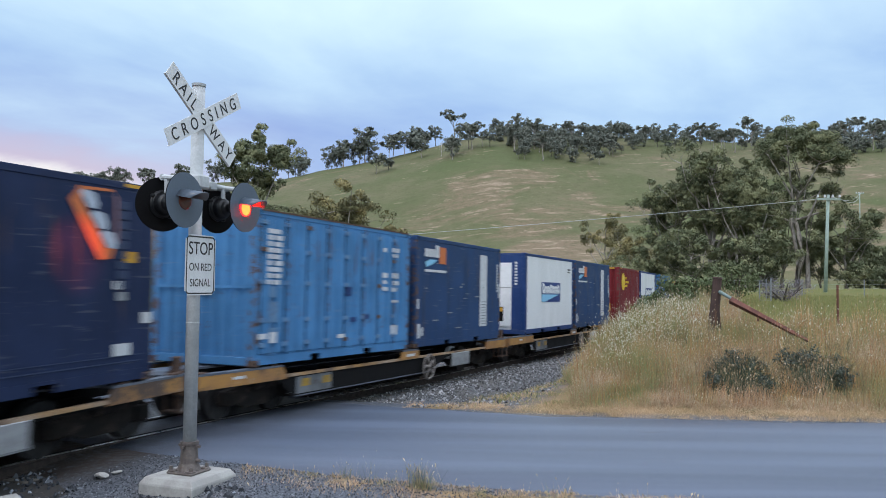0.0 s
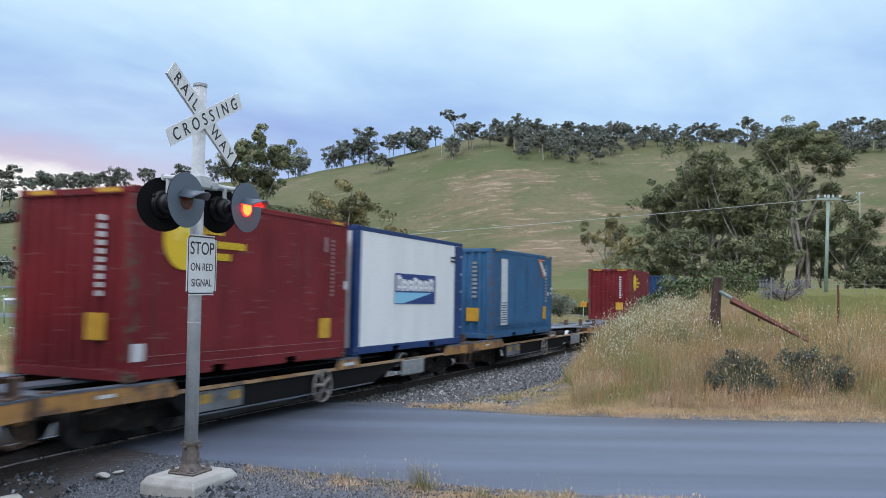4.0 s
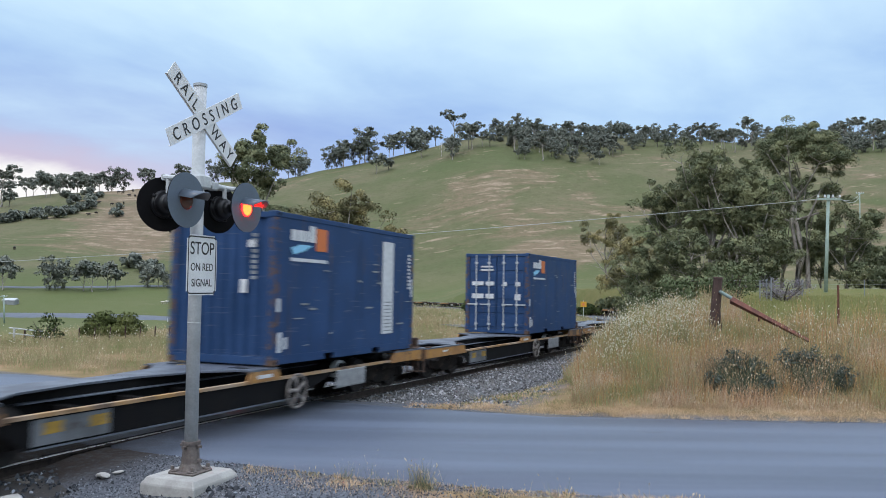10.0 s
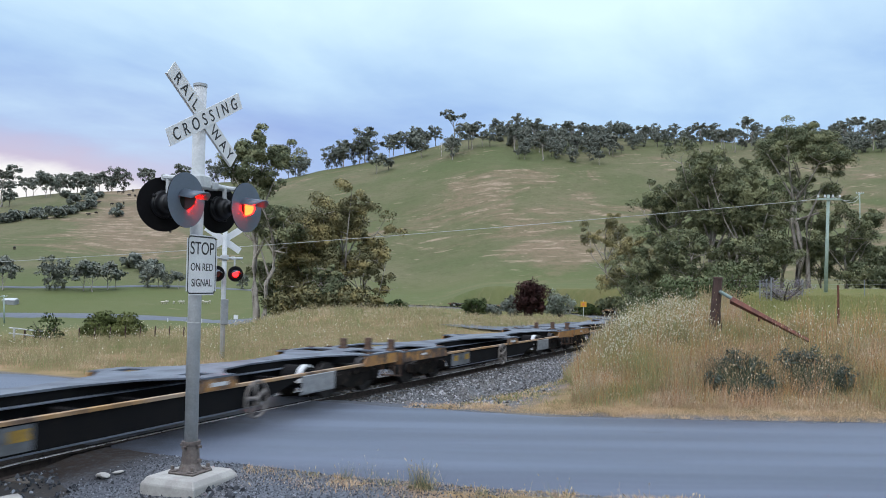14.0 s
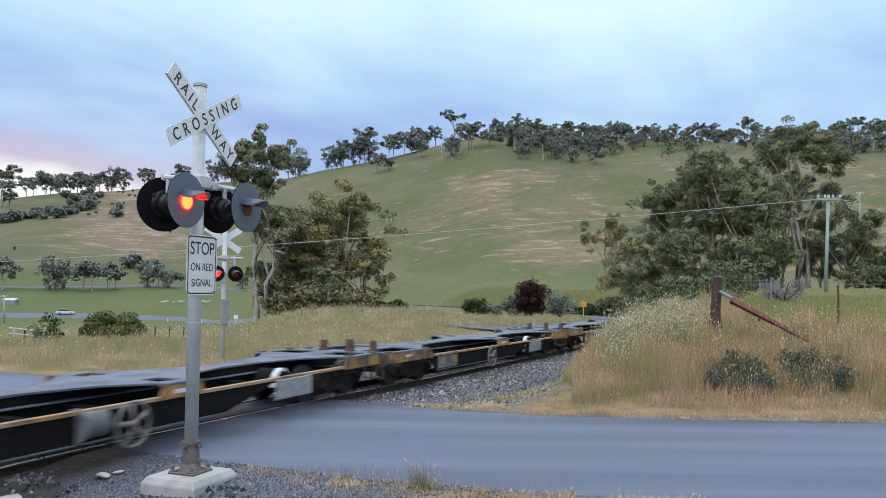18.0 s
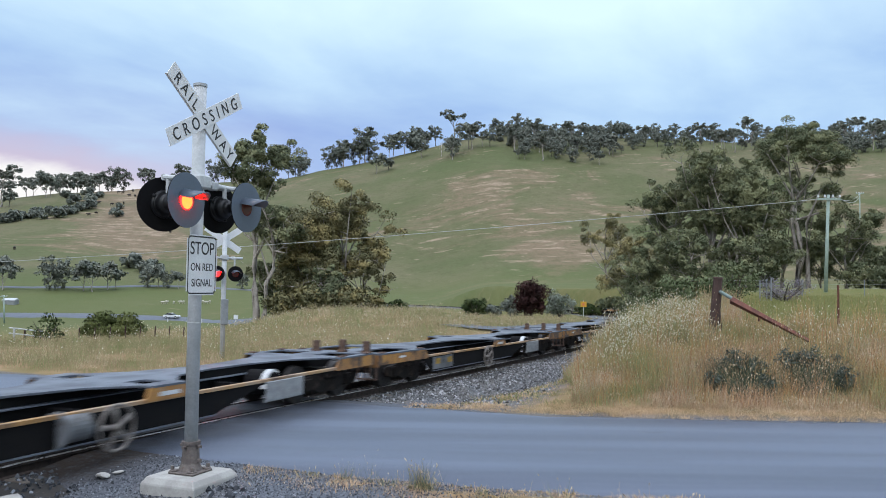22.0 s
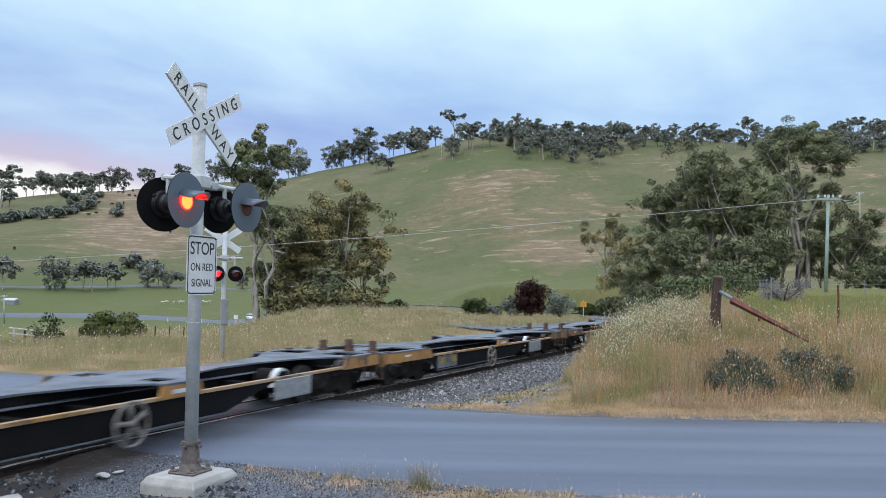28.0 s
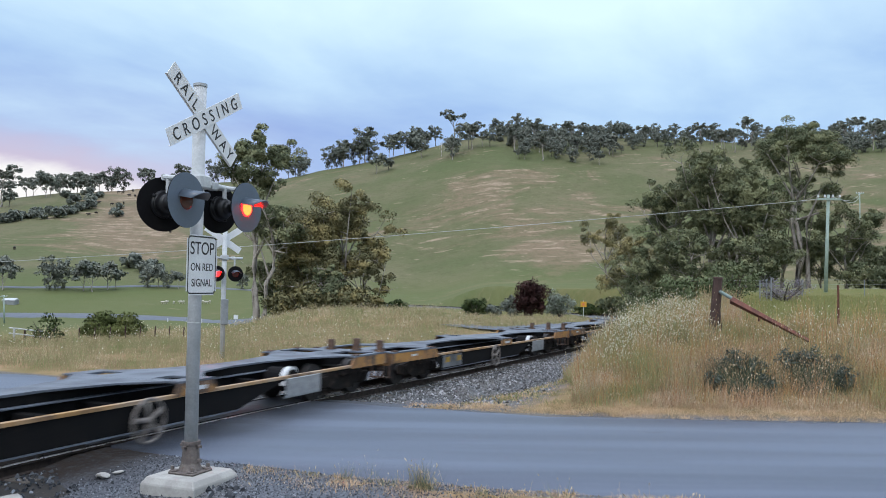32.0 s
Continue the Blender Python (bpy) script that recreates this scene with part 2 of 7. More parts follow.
# ---- the line of the track, and the train's way along it ----
DS = 0.5
TS = np.arange(-330.0, 345.0, DS)
TK = lerp_table(TS, [(-330, 0), (-61.9, 0), (-41.9, 0.004), (-21.9, 0.00482), (-1.9, 0.00844), (10.1, 0.00105), (22.1, -0.00234), (34.1, -0.00188), (46.1, -0.0018), (58.1, -0.006), (70.1, -0.0095), (84.1, -0.0085), (98.1, -0.0062), (138, -0.0048), (178, -0.005), (203, -0.003), (213, 0), (345, 0)])
TH = np.concatenate([[0], np.cumsum((TK[1:] + TK[:-1]) / 2 * DS)])
TH += 0.38839 - np.interp(-1.89, TS, TH)
TX = np.concatenate([[0], np.cumsum((np.sin(TH[1:]) + np.sin(TH[:-1])) / 2 * DS)])
TY = np.concatenate([[0], np.cumsum((np.cos(TH[1:]) + np.cos(TH[:-1])) / 2 * DS)])
TX += -4.91626 - np.interp(-1.89, TS, TX)
TY += 13.57757 - np.interp(-1.89, TS, TY)
TZ = lerp_table(TS, [(-330, -0.002), (-13.9, -0.002), (-4.9, 0.088), (8.1, -0.12), (28.1, -0.268), (58.1, -0.54), (98.1, -1.45), (153, -2.56), (223, -3.06), (345, -3.2)])


def track(s, lat=0.0, up=0.0):
    """A point of the track: metres along it, to the camera's side of it, above the rail."""
    h = np.interp(s, TS, TH)
    return np.array((np.interp(s, TS, TX) + lat * np.cos(h), np.interp(s, TS, TY) - lat * np.sin(h), np.interp(s, TS, TZ) + up))


SPEED = [(0, 8.387), (2, 8.084), (4, 8.194), (6, 7.943), (8, 7.846), (10, 7.818), (12, 7.728), (14, 7.713), (16, 7.641), (18, 7.578), (20, 7.498), (22, 7.44), (24, 7.386), (26, 7.283), (28, 7.216), (30, 7.284), (32, 7.405)]
GT = np.arange(0, 32.05, 0.1)
GV = lerp_table(GT, SPEED)
GD = np.concatenate([[0], np.cumsum((GV[1:] + GV[:-1]) / 2 * 0.1)]) + 0.43 * smooth01(GT, 24.5, 30.5)


def gone(t):
    return float(np.interp(t, GT, GD))


COUPLE, PITCH = -2.0, 14.849


def near_track(x, y):
    """Distance from the track, signed to the camera's side, and the rail's height there."""
    x, y = np.asarray(x, float), np.asarray(y, float)
    out, oz = np.full(x.shape, 1e9), np.zeros(x.shape)
    sel = (TS > -70) & (TS < 300)
    xs, ys, hs, zs = TX[sel][::2], TY[sel][::2], TH[sel][::2], TZ[sel][::2]
    flat_x, flat_y, fo, fz = x.ravel(), y.ravel(), out.ravel(), oz.ravel()
    for i in range(0, len(flat_x), 4000):
        a, b = flat_x[i:i + 4000, None] - xs, flat_y[i:i + 4000, None] - ys
        d = a * a + b * b
        j = np.argmin(d, 1)
        k = np.arange(len(j))
        fo[i:i + 4000] = np.sqrt(d[k, j]) * np.where(a[k, j] * np.cos(hs[j]) - b[k, j] * np.sin(hs[j]) > 0, 1, -1)
        fz[i:i + 4000] = zs[j]
    return fo.reshape(x.shape), fz.reshape(x.shape)


# ---- the road's middle line ----
ROAD = [(60, 9.5), (30, 11.4), (14, 12.1), (8, 12.15), (4, 12.3), (1, 12.8), (-1.5, 13.5), (-4.2, 14.75), (-7, 16.2), (-10, 17.5), (-13, 18.9), (-19, 21.5), (-30, 25.2), (-50, 31), (-90, 41)]


def spline(pts, step=0.5):
    """Catmull-Rom through the points."""
    P = np.array([pts[0], *pts, pts[-1]], float)
    out = []
    for i in range(1, len(P) - 2):
        a, b, c, d = P[i - 1:i + 3]
        n = max(2, int(np.linalg.norm(c - b) / step))
        for t in np.arange(n) / n:
            out.append(0.5 * ((2 * b) + (c - a) * t + (2 * a - 5 * b + 4 * c - d) * t * t + (3 * b - a - 3 * c + d) * t ** 3))
    out.append(P[-1])
    return np.array(out)


ROADLINE = spline(ROAD)
RT = np.gradient(ROADLINE, axis=0)
RT /= np.linalg.norm(RT, axis=1)[:, None]
ROADHALF = 2.95


def near_road(x, y):
    x, y = np.asarray(x, float), np.asarray(y, float)
    out = np.full(x.shape, 1e9)
    fx, fy, fo = x.ravel(), y.ravel(), out.ravel()
    for i in range(0, len(fx), 4000):
        d = (fx[i:i + 4000, None] - ROADLINE[:, 0]) ** 2 + (fy[i:i + 4000, None] - ROADLINE[:, 1]) ** 2
        fo[i:i + 4000] = np.sqrt(d.min(1))
    return fo.reshape(x.shape)


# ---- the land ----
RIDGE = [(-60, 45), (-35, 54), (-29, 61), (-26, 68), (-22, 73), (-18, 81), (-12, 85), (-9, 95), (-5, 105), (0.6, 121), (3.5, 127), (9, 126), (14, 122), (20, 117), (29, 113), (45, 100), (70, 80), (110, 40), (180, 20)]


def wobble(x, y, s, seed=0.0):
    return np.array([noise.fractal(Vector((a * s, b * s, seed)), 0.9, 2.1, 4) for a, b in zip(np.ravel(x), np.ravel(y))]).reshape(np.shape(x))


def crossing_rise(td, tz):
    """How far the road is built up to meet the rails."""
    return np.clip(tz, 0, 0.2) * smooth01(np.abs(td), 6.5, 1.6)


def land(x, y, rough=True):
    """Height of the ground."""
    x, y = np.atleast_1d(np.asarray(x, float)), np.atleast_1d(np.asarray(y, float))
    r, az = np.hypot(x, y), np.degrees(np.arctan2(x, y))
    left = np.interp(r, [0, 34, 60, 120, 200, 228, 250, 300], [0, -0.05, -1.35, -5.3, -8.0, -8.2, -5.8, 0.3])
    mid = np.interp(r, [0, 40, 100, 170, 230, 300], [0, 0, -1.35, -2.7, -3.6, -1.0])
    right = np.interp(r, [0, 30, 64, 110, 170, 300], [0.9, 1.75, 2.2, 2.7, 2.0, 4.0])
    z = left + (mid - left) * smooth01(az, -17, -7)
    z = z + 0.75 * smooth01(r, 38, 58) * smooth01(r, 90, 66) * smooth01(az, -17, -10) * smooth01(az, 4, -1)
    td, tz = near_track(x, y)
    rd = near_road(x, y)
    # the paddock and its bank on the camera's side of the line, beyond the road
    up = np.interp(rd - ROADHALF, [0, 0.5, 2.0, 6.5, 12, 30], [-0.04, 0.06, 0.42, 1.2, 1.55, 1.9])
    bk = np.interp(y, [16, 19, 24, 30], [4.7, 4.2, 3.2, 3.0])
    bank = smooth01(td, bk, bk + 3.0) * smooth01(y, 11, 12.5) * smooth01(az, -2, 4)
    z = z + (np.minimum(up, right) * smooth01(r, 70, 20) + right * smooth01(r, 20, 70) - z) * bank
    # where the camera stands
    z = z + 0.85 * smooth01(r, 6.5, 2.0)
    # gravel heaped round the signal footing
    z = z + 0.06 * np.exp(-((x + 3.08) ** 2 + (y - 9.93) ** 2) / 1.3)
    # formation of the railway
    z = z + (tz - 0.05 - 0.16 * smooth01(rd, 3.1, 4.9) - 0.30 * smooth01(y, 18.5, 22.0) - z) * smooth01(np.abs(td), 5.0, 2.4)
    # the hill
    top = np.interp(az, *zip(*RIDGE))
    t = np.clip((r - 300) / 350, 0, 1)
    hill = (top - z) * (0.62 * t + 0.38 * t * t * (3 - 2 * t))
    z = z + hill - np.clip(r - 650, 0, 4000) * 0.035
    if rough:
        far = smooth01(r, 60, 300)
        z = z + wobble(x, y, 0.010, 3.0) * 1.6 * far * np.clip(t * 3, 0.05, 1) + wobble(x, y, 0.35, 7.0) * 0.07 * smooth01(rd, 3.6, 6.0) * smooth01(np.abs(td), 3.0, 5.0)
    edge = -0.075 + 0.045 * smooth01(rd, ROADHALF - 0.22, ROADHALF - 0.02) + crossing_rise(td, tz)
    z = np.where(rd < ROADHALF + 0.25, np.minimum(z, edge), z)
    z = np.where((np.abs(td) < 2.0) & (rd < ROADHALF - 0.1), np.minimum(z, tz - 0.09), z)
    return z


def on_land(x, y):
    return float(land(x, y)[0])

# ---- ground ----
g_ = Mat("paddock_and_verge")
zone = g_.attr("zone")
n1, n2, n3 = g_.noise(0.9, 6.0, 0.6), g_.noise(9.0, 5.0, 0.6), g_.noise(0.02, 6.0, 0.6)
tcn = g_.n.new("ShaderNodeVectorMath")
tcn.operation = "LENGTH"
g_.l.new(g_.coords(), tcn.inputs[0])
far_ = tcn.outputs["Value"]
green = g_.mix(g_.rng(n1, 0.35, 0.65), (0.105, 0.118, 0.032), (0.15, 0.14, 0.048))
straw = g_.mix(g_.rng(n1, 0.35, 0.65), (0.30, 0.20, 0.11), (0.19, 0.14, 0.065))
gravel = g_.mix(g_.cells(42.0), (0.040, 0.046, 0.057), (0.155, 0.168, 0.192))
hillg = g_.mix(g_.rng(n3, 0.38, 0.62), (0.100, 0.109, 0.050), (0.140, 0.129, 0.072))
hillg = g_.mix(g_.rng(g_.noise(0.055, 5.0, 0.65), 0.48, 0.72, 0.0, 0.45), hillg, (0.150, 0.122, 0.078))
hillg = g_.mix(g_.rng(g_.noise(0.009, 4.0, 0.6), 0.5, 0.62, 0.0, 0.7), hillg, (0.086, 0.108, 0.043))
scar = g_.noise(0.013, 7.0, 0.70, (1.0, 1.3, 0.0), 0.8)
bare_ = g_.math("ADD", scar, g_.math("MULTIPLY", zone[2], 0.11))
hillg = g_.mix(g_.rng(zone[2], 0.95, 1.9, 0.0, 0.55), hillg, (0.185, 0.135, 0.095))
hillg = g_.mix(g_.rng(bare_, 0.58, 0.70, 0.0, 0.65), hillg, (0.21, 0.142, 0.100))
streak = g_.math("ADD", g_.noise(0.13, 6.0, 0.72, (0.4, 1.5, 0.0), 0.5), g_.math("MULTIPLY", g_.math("SUBTRACT", bare_, 0.5), 0.55))
hillg = g_.mix(g_.rng(streak, 0.63, 0.70, 0.0, 0.8), hillg, (0.34, 0.255, 0.185))
hillg = g_.mix(g_.rng(g_.noise(0.13, 5.0, 0.7, (0.7, 1.3, 0.0), 0.4), 0.63, 0.69, 0.0, 0.5), hillg, (0.25, 0.20, 0.135))
hillg = g_.mix(g_.rng(g_.noise(0.25, 6.0, 0.7), 0.45, 0.7, 0.0, 0.5), hillg, (0.075, 0.078, 0.036))
hillg = g_.mix(g_.rng(n1, 0.3, 0.7, 0.0, 0.25), hillg, (0.07, 0.08, 0.025))
hillg = g_.mix(g_.math("MULTIPLY", g_.rng(far_, 140, 190), g_.rng(far_, 345, 285, 0.0, 0.6)), hillg, g_.mix(n1, (0.078, 0.110, 0.034), (0.125, 0.135, 0.050)))
near_ = g_.mix(zone[0], green, straw)
near_ = g_.mix(zone[1], near_, gravel)
# darkens the ground along the rails: oil stain plus painted shade of the train
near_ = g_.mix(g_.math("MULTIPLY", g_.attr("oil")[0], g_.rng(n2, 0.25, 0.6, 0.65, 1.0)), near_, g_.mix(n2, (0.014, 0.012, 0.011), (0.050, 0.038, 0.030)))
col_ = g_.mix(g_.rng(far_, 110, 230), near_, hillg)
g_.bump(n2, 0.6, 0.05)
GROUND = g_.done(col_, 0.95, 0.0, 0.15)

az = np.radians(np.concatenate([np.arange(-180, -36, 6.0), np.arange(-36, 36.01, 0.32), np.arange(42, 180, 6.0)]))
rad = np.concatenate([[0.4, 0.9], np.linspace(1.5, 6, 14), np.arange(6.15, 27, 0.14), 27.2 * (4200 / 27.2) ** (np.arange(175) / 174)])
A, R = np.meshgrid(az, rad)
gx, gy = R * np.sin(A), R * np.cos(A)
gz = land(gx, gy).reshape(gx.shape)
na, nr = len(az), len(rad)
verts = np.stack([gx.ravel(), gy.ravel(), gz.ravel()], 1)
idx = np.arange(na * nr).reshape(nr, na)
a_, b_ = idx[:-1], np.roll(idx, -1, 1)[:-1]
c_, d_ = np.roll(idx, -1, 1)[1:], idx[1:]
quads = np.stack([d_.ravel(), c_.ravel(), b_.ravel(), a_.ravel()], 1)
ground = link("ground", verts.tolist(), quads.tolist() + [tuple(idx[0])], GROUND, None, True)
tagged(ground, "rolling green and straw-coloured paddocks, gravel verges and a bare grassy hill", "ground", kind="structure")
td, tz_ = near_track(gx, gy)
rd = near_road(gx, gy)
wob = wobble(gx, gy, 0.25, 1.0)
straw_ = np.clip(0.85 * smooth01(R, 75, 38) + 0.25 + 0.5 * wob, 0, 1) * (1 - 0.75 * smooth01(np.degrees(A), 14, 20) * smooth01(R, 21, 27)) * (1 - 0.6 * smooth01(R, 48, 70))
grav_ = np.maximum(smooth01(np.abs(td), np.where((R < 24) & (gx < -1.5), 6.4, 5.7), np.where((R < 24) & (gx < -1.5), 5.4, 4.4)) * smooth01(R, 80, 60), smooth01(gx + 0.35 * (gy - 9.5), 0.2, -0.9) * smooth01(gy, 15.5, 14.0) * smooth01(gy, 3, 5))
grav_ = np.maximum(grav_, smooth01(rd, 3.35, 3.05) * 0.9)
zc = ground.data.color_attributes.new("zone", "FLOAT_COLOR", "POINT")
cols = np.ones((len(verts), 4), np.float32)
cols[:, 0], cols[:, 1], cols[:, 2] = straw_.ravel(), np.clip(grav_ + 0.25 * wob * (grav_ > 0.05), 0, 1).ravel(), np.maximum(smooth01(np.degrees(A), -12, 6) * (0.25 + 0.75 * smooth01(R, 540, 440)), 2.0 * np.exp(-((np.degrees(A) + 21) / 5.0) ** 2) * smooth01(R, 340, 420) + 1.5 * np.exp(-((np.degrees(A) - 8) / 5) ** 2 - ((R - 365) / 45) ** 2)).ravel()
zc.data.foreach_set("color", cols.ravel())
# mask along the rails for the stain and the painted shade
oc_ = ground.data.color_attributes.new("oil", "FLOAT_COLOR", "POINT")
oily_shaded = np.ones((len(verts), 4), np.float32)
oily_shaded[:, :3] = (smooth01(np.abs(td) + 0.5 * wob, 2.5, 1.3) * smooth01(R, 19, 15)).ravel()[:, None]
oc_.data.foreach_set("color", oily_shaded.ravel())

# ---- road ----
r_ = Mat("worn_bitumen")
lane = r_.noise(1.1, 3.0, 0.5, (0.05, 1.0, 1.0))
rc = r_.mix(r_.rng(lane, 0.35, 0.65), (0.047, 0.063, 0.098), (0.084, 0.108, 0.158))
rc = r_.mix(r_.rng(r_.noise(160.0, 3.0, 0.6), 0.35, 0.7, 0.0, 0.5), rc, (0.125, 0.148, 0.185))
rc = r_.mix(r_.rng(r_.noise(2.3, 6.0, 0.6, (0.3, 1.0, 1.0)), 0.60, 0.75, 0.0, 0.6), rc, (0.055, 0.066, 0.085))
rc = r_.mix(r_.rng(r_.noise(14.0, 6.0, 0.7), 0.70, 0.76, 0.0, 0.5), rc, (0.25, 0.25, 0.25))
# road between the rails: shade under the wagons painted in with the stain
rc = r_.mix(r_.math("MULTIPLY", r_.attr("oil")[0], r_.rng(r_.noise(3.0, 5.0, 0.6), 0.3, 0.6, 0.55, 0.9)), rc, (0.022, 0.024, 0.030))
r_.bump(r_.noise(130.0, 3.0), 0.5, 0.006)
BITUMEN = r_.done(rc, 0.56, 0.0, 0.5)
rv, rf = [], []
cross = [(-1.0, -0.09), (-0.985, -0.022), (-0.5, -0.006), (0.0, 0.0), (0.5, -0.006), (0.985, -0.022), (1.0, -0.09)]
for i, (p, t) in enumerate(zip(ROADLINE, RT)):
    base = min(0.0, on_land(p[0], p[1]) + 0.075) if np.hypot(*p) > 34 else -0.012
    for c, dz in cross:
        e = ROADHALF + (0.09 * math.sin(i * 0.63) + 0.06 * math.sin(i * 1.7 + 1)) * (abs(c) > 0.9)
        qx, qy = p[0] - t[1] * c * e, p[1] + t[0] * c * e
        rise = float(crossing_rise(*near_track(np.array([qx]), np.array([qy])))[0]) if np.hypot(*p) < 34 else 0.0
        rv.append((qx, qy, base + dz + rise - 0.006 * (rise > 0.02)))
    if i:
        k = (i - 1) * 7
        rf += [(k + j, k + j + 1, k + j + 8, k + j + 7) for j in range(6)]
road = link("road", rv, [f[::-1] for f in rf], BITUMEN, None, True)
rv = np.array(rv)
oily_shaded = np.ones((len(rv), 4), np.float32)
oily_shaded[:, :3] = (smooth01(np.abs(near_track(rv[:, 0], rv[:, 1])[0]), 2.4, 1.0) * smooth01(np.hypot(rv[:, 0], rv[:, 1]), 34, 30))[:, None]
road.data.color_attributes.new("oil", "FLOAT_COLOR", "POINT").data.foreach_set("color", oily_shaded.ravel())
tagged(road, "narrow worn blue-grey bitumen country road over the railway crossing", "road", kind="structure")

# ---- railway: ballast bed, sleepers, rails ----
BALLAST = Mat("crushed_ballast")
bc = BALLAST.mix(BALLAST.cells(16.0), (0.035, 0.036, 0.04), (0.19, 0.195, 0.205))
bc = BALLAST.mix(BALLAST.rng(BALLAST.noise(1.2, 5.0), 0.4, 0.7, 0.0, 0.6), bc, (0.13, 0.115, 0.10))
BALLAST.bump(BALLAST.cells(16.0, "Distance"), 1.0, 0.05)
BALLAST = BALLAST.done(bc, 0.9)
SLEEPER = surface("weathered_timber_sleeper", (0.14, 0.12, 0.10), (0.09, 0.078, 0.068), 8, 60, 0.9, 0.0, 0.4)
STONE = Mat("ballast_stone")
sc_ = STONE.mix(STONE.rng(STONE.island(), 0.35, 1.0), (0.040, 0.042, 0.046), (0.46, 0.46, 0.475))
STONE = STONE.done(STONE.mix(STONE.rng(STONE.noise(20.0), 0.3, 0.7, 0.0, 0.5), sc_, (0.22, 0.21, 0.2)), 0.85)


def sweep(name, outline, s0, s1, step, mat, smooth=False, skip=None):
    """An outline of (lateral, up) carried along the track."""
    ss = np.arange(s0, s1 + step / 2, step)
    vv, ff, n = [], [], len(outline)
    for i, s in enumerate(ss):
        vv += [track(s, a, b) for a, b in outline]
        if i and not (skip and skip[0] < s <= skip[1]):
            k = (i - 1) * n
            ff += [(k + j, k + (j + 1) % n, k + n + (j + 1) % n, k + n + j) for j in range(n)]
    return link(name, vv, ff, mat, None, smooth)


BED = [(-2.9, -0.62), (-1.75, -0.20), (-0.8, -0.165), (0.8, -0.165), (1.75, -0.20), (2.9, -0.62)]
tagged(sweep("ballast_bed", BED, 1.4, 250, 1.0, BALLAST), "grey crushed stone ballast bed under the railway line", "ballast", kind="structure")
# oily ballast, its colour darker still to hold the train's shade
OILSHADE = surface("oily_shaded_ballast", (0.022, 0.020, 0.019), (0.045, 0.040, 0.036), 9, 40, 0.85, 0.0, 0.8, (0.085, 0.07, 0.058), (0.58, 0.74))
tagged(sweep("ballast_bed", BED, -60, -3.6, 1.0, OILSHADE), "dark ballast bed beside the crossing, oil-stained and with painted train shade", "ballast", kind="structure")
RAILSIDE = surface("dark_rusty_rail_side", (0.040, 0.026, 0.020), (0.022, 0.017, 0.015), 9, 60, 0.85, 0.0, 0.2)
for lat in (0.5685, -0.5685):
    prof = [(lat + a, b) for a, b in ((-0.06, -0.16), (-0.06, -0.148), (-0.012, -0.13), (-0.012, -0.04), (-0.034, -0.03), (-0.034, -0.004), (-0.028, 0.0), (0.028, 0.0), (0.034, -0.004), (0.034, -0.03), (0.012, -0.04), (0.012, -0.13), (0.06, -0.148), (0.06, -0.16))]
    rail = sweep("rail", prof, -60, 250, 1.0, RAILTOP)
    rail.data.materials.append(RAILSIDE)
    for face in rail.data.polygons:
        face.material_index = int(face.index % 14 not in (5, 6, 7))
    tagged(rail, "narrow-gauge steel running rail with a worn bright head", "rail", "running rails")
bm = bmesh.new()
box(bm, -0.115, 0.115, -1.0, 1.0, -0.29, -0.16, bev=0.01)
first = part("sleeper", bm, SLEEPER)
tagged(first, "weathered grey timber railway sleeper", "sleeper", "sleepers of the line")
k = 0
for s in np.arange(-14, 60, 0.68):
    if -4.4 < s < 2.2:
        continue
    p = track(s, 0, 0.006)
    m = Matrix.Translation(p) @ Matrix.Rotation(math.pi / 2 - np.interp(s, TS, TH), 4, "Z") @ Matrix.Rotation(random.uniform(-0.02, 0.02), 4, "Z")
    if k:
        copy_thing(first, m)
    else:
        first.matrix_world = m
    k += 1
# rails' flangeways in the crossing
for lat in (0.5685, -0.5685):
    inner = lat - math.copysign(0.09, lat)
    tagged(sweep("flangeway", [(inner - 0.045, -0.02), (inner - 0.045, -0.006), (inner + 0.045, -0.006), (inner + 0.045, -0.02)], -4.5, 2.5, 0.5, UNDER), "dark groove beside a rail in the crossing", "flangeway", "flangeways", "structure")


def stones(name, pts, size, mat, label):
    """Many small angular stones in one mesh."""
    rng = np.random.default_rng(4)
    base = np.array([(1, 0, -0.3), (-0.5, 0.8, -0.4), (-0.6, -0.8, -0.3), (0.2, 0.1, 0.9), (0.3, -0.6, 0.5), (-0.4, 0.5, 0.6)])
    tri = np.array([(0, 1, 5), (0, 5, 3), (0, 3, 4), (0, 4, 2), (2, 4, 3), (2, 3, 5), (2, 5, 1), (0, 2, 1)])
    n = len(pts)
    sz = rng.uniform(0.5, 1.3, (n, 1, 1)) * size
    an = rng.uniform(0, 6.28, n)
    c, s = np.cos(an), np.sin(an)
    rot = np.zeros((n, 3, 3))
    rot[:, 0, 0], rot[:, 0, 1], rot[:, 1, 0], rot[:, 1, 1], rot[:, 2, 2] = c, -s, s, c, rng.uniform(0.6, 1.1, n)
    tilt = rng.normal(0, 0.5, (n, 2))
    v = (base[None] + rng.normal(0, 0.18, (n, 6, 3))) @ rot.transpose(0, 2, 1)
    v[:, :, 2] += tilt[:, 0:1] * v[:, :, 0] + tilt[:, 1:2] * v[:, :, 1]
    v = v * sz + np.asarray(pts)[:, None, :]
    f = tri[None] + (np.arange(n) * 6)[:, None, None]
    ob = link(name, v.reshape(-1, 3).tolist(), f.reshape(-1, 3).tolist(), mat)
    return tagged(ob, label, "stones", kind="stuff")


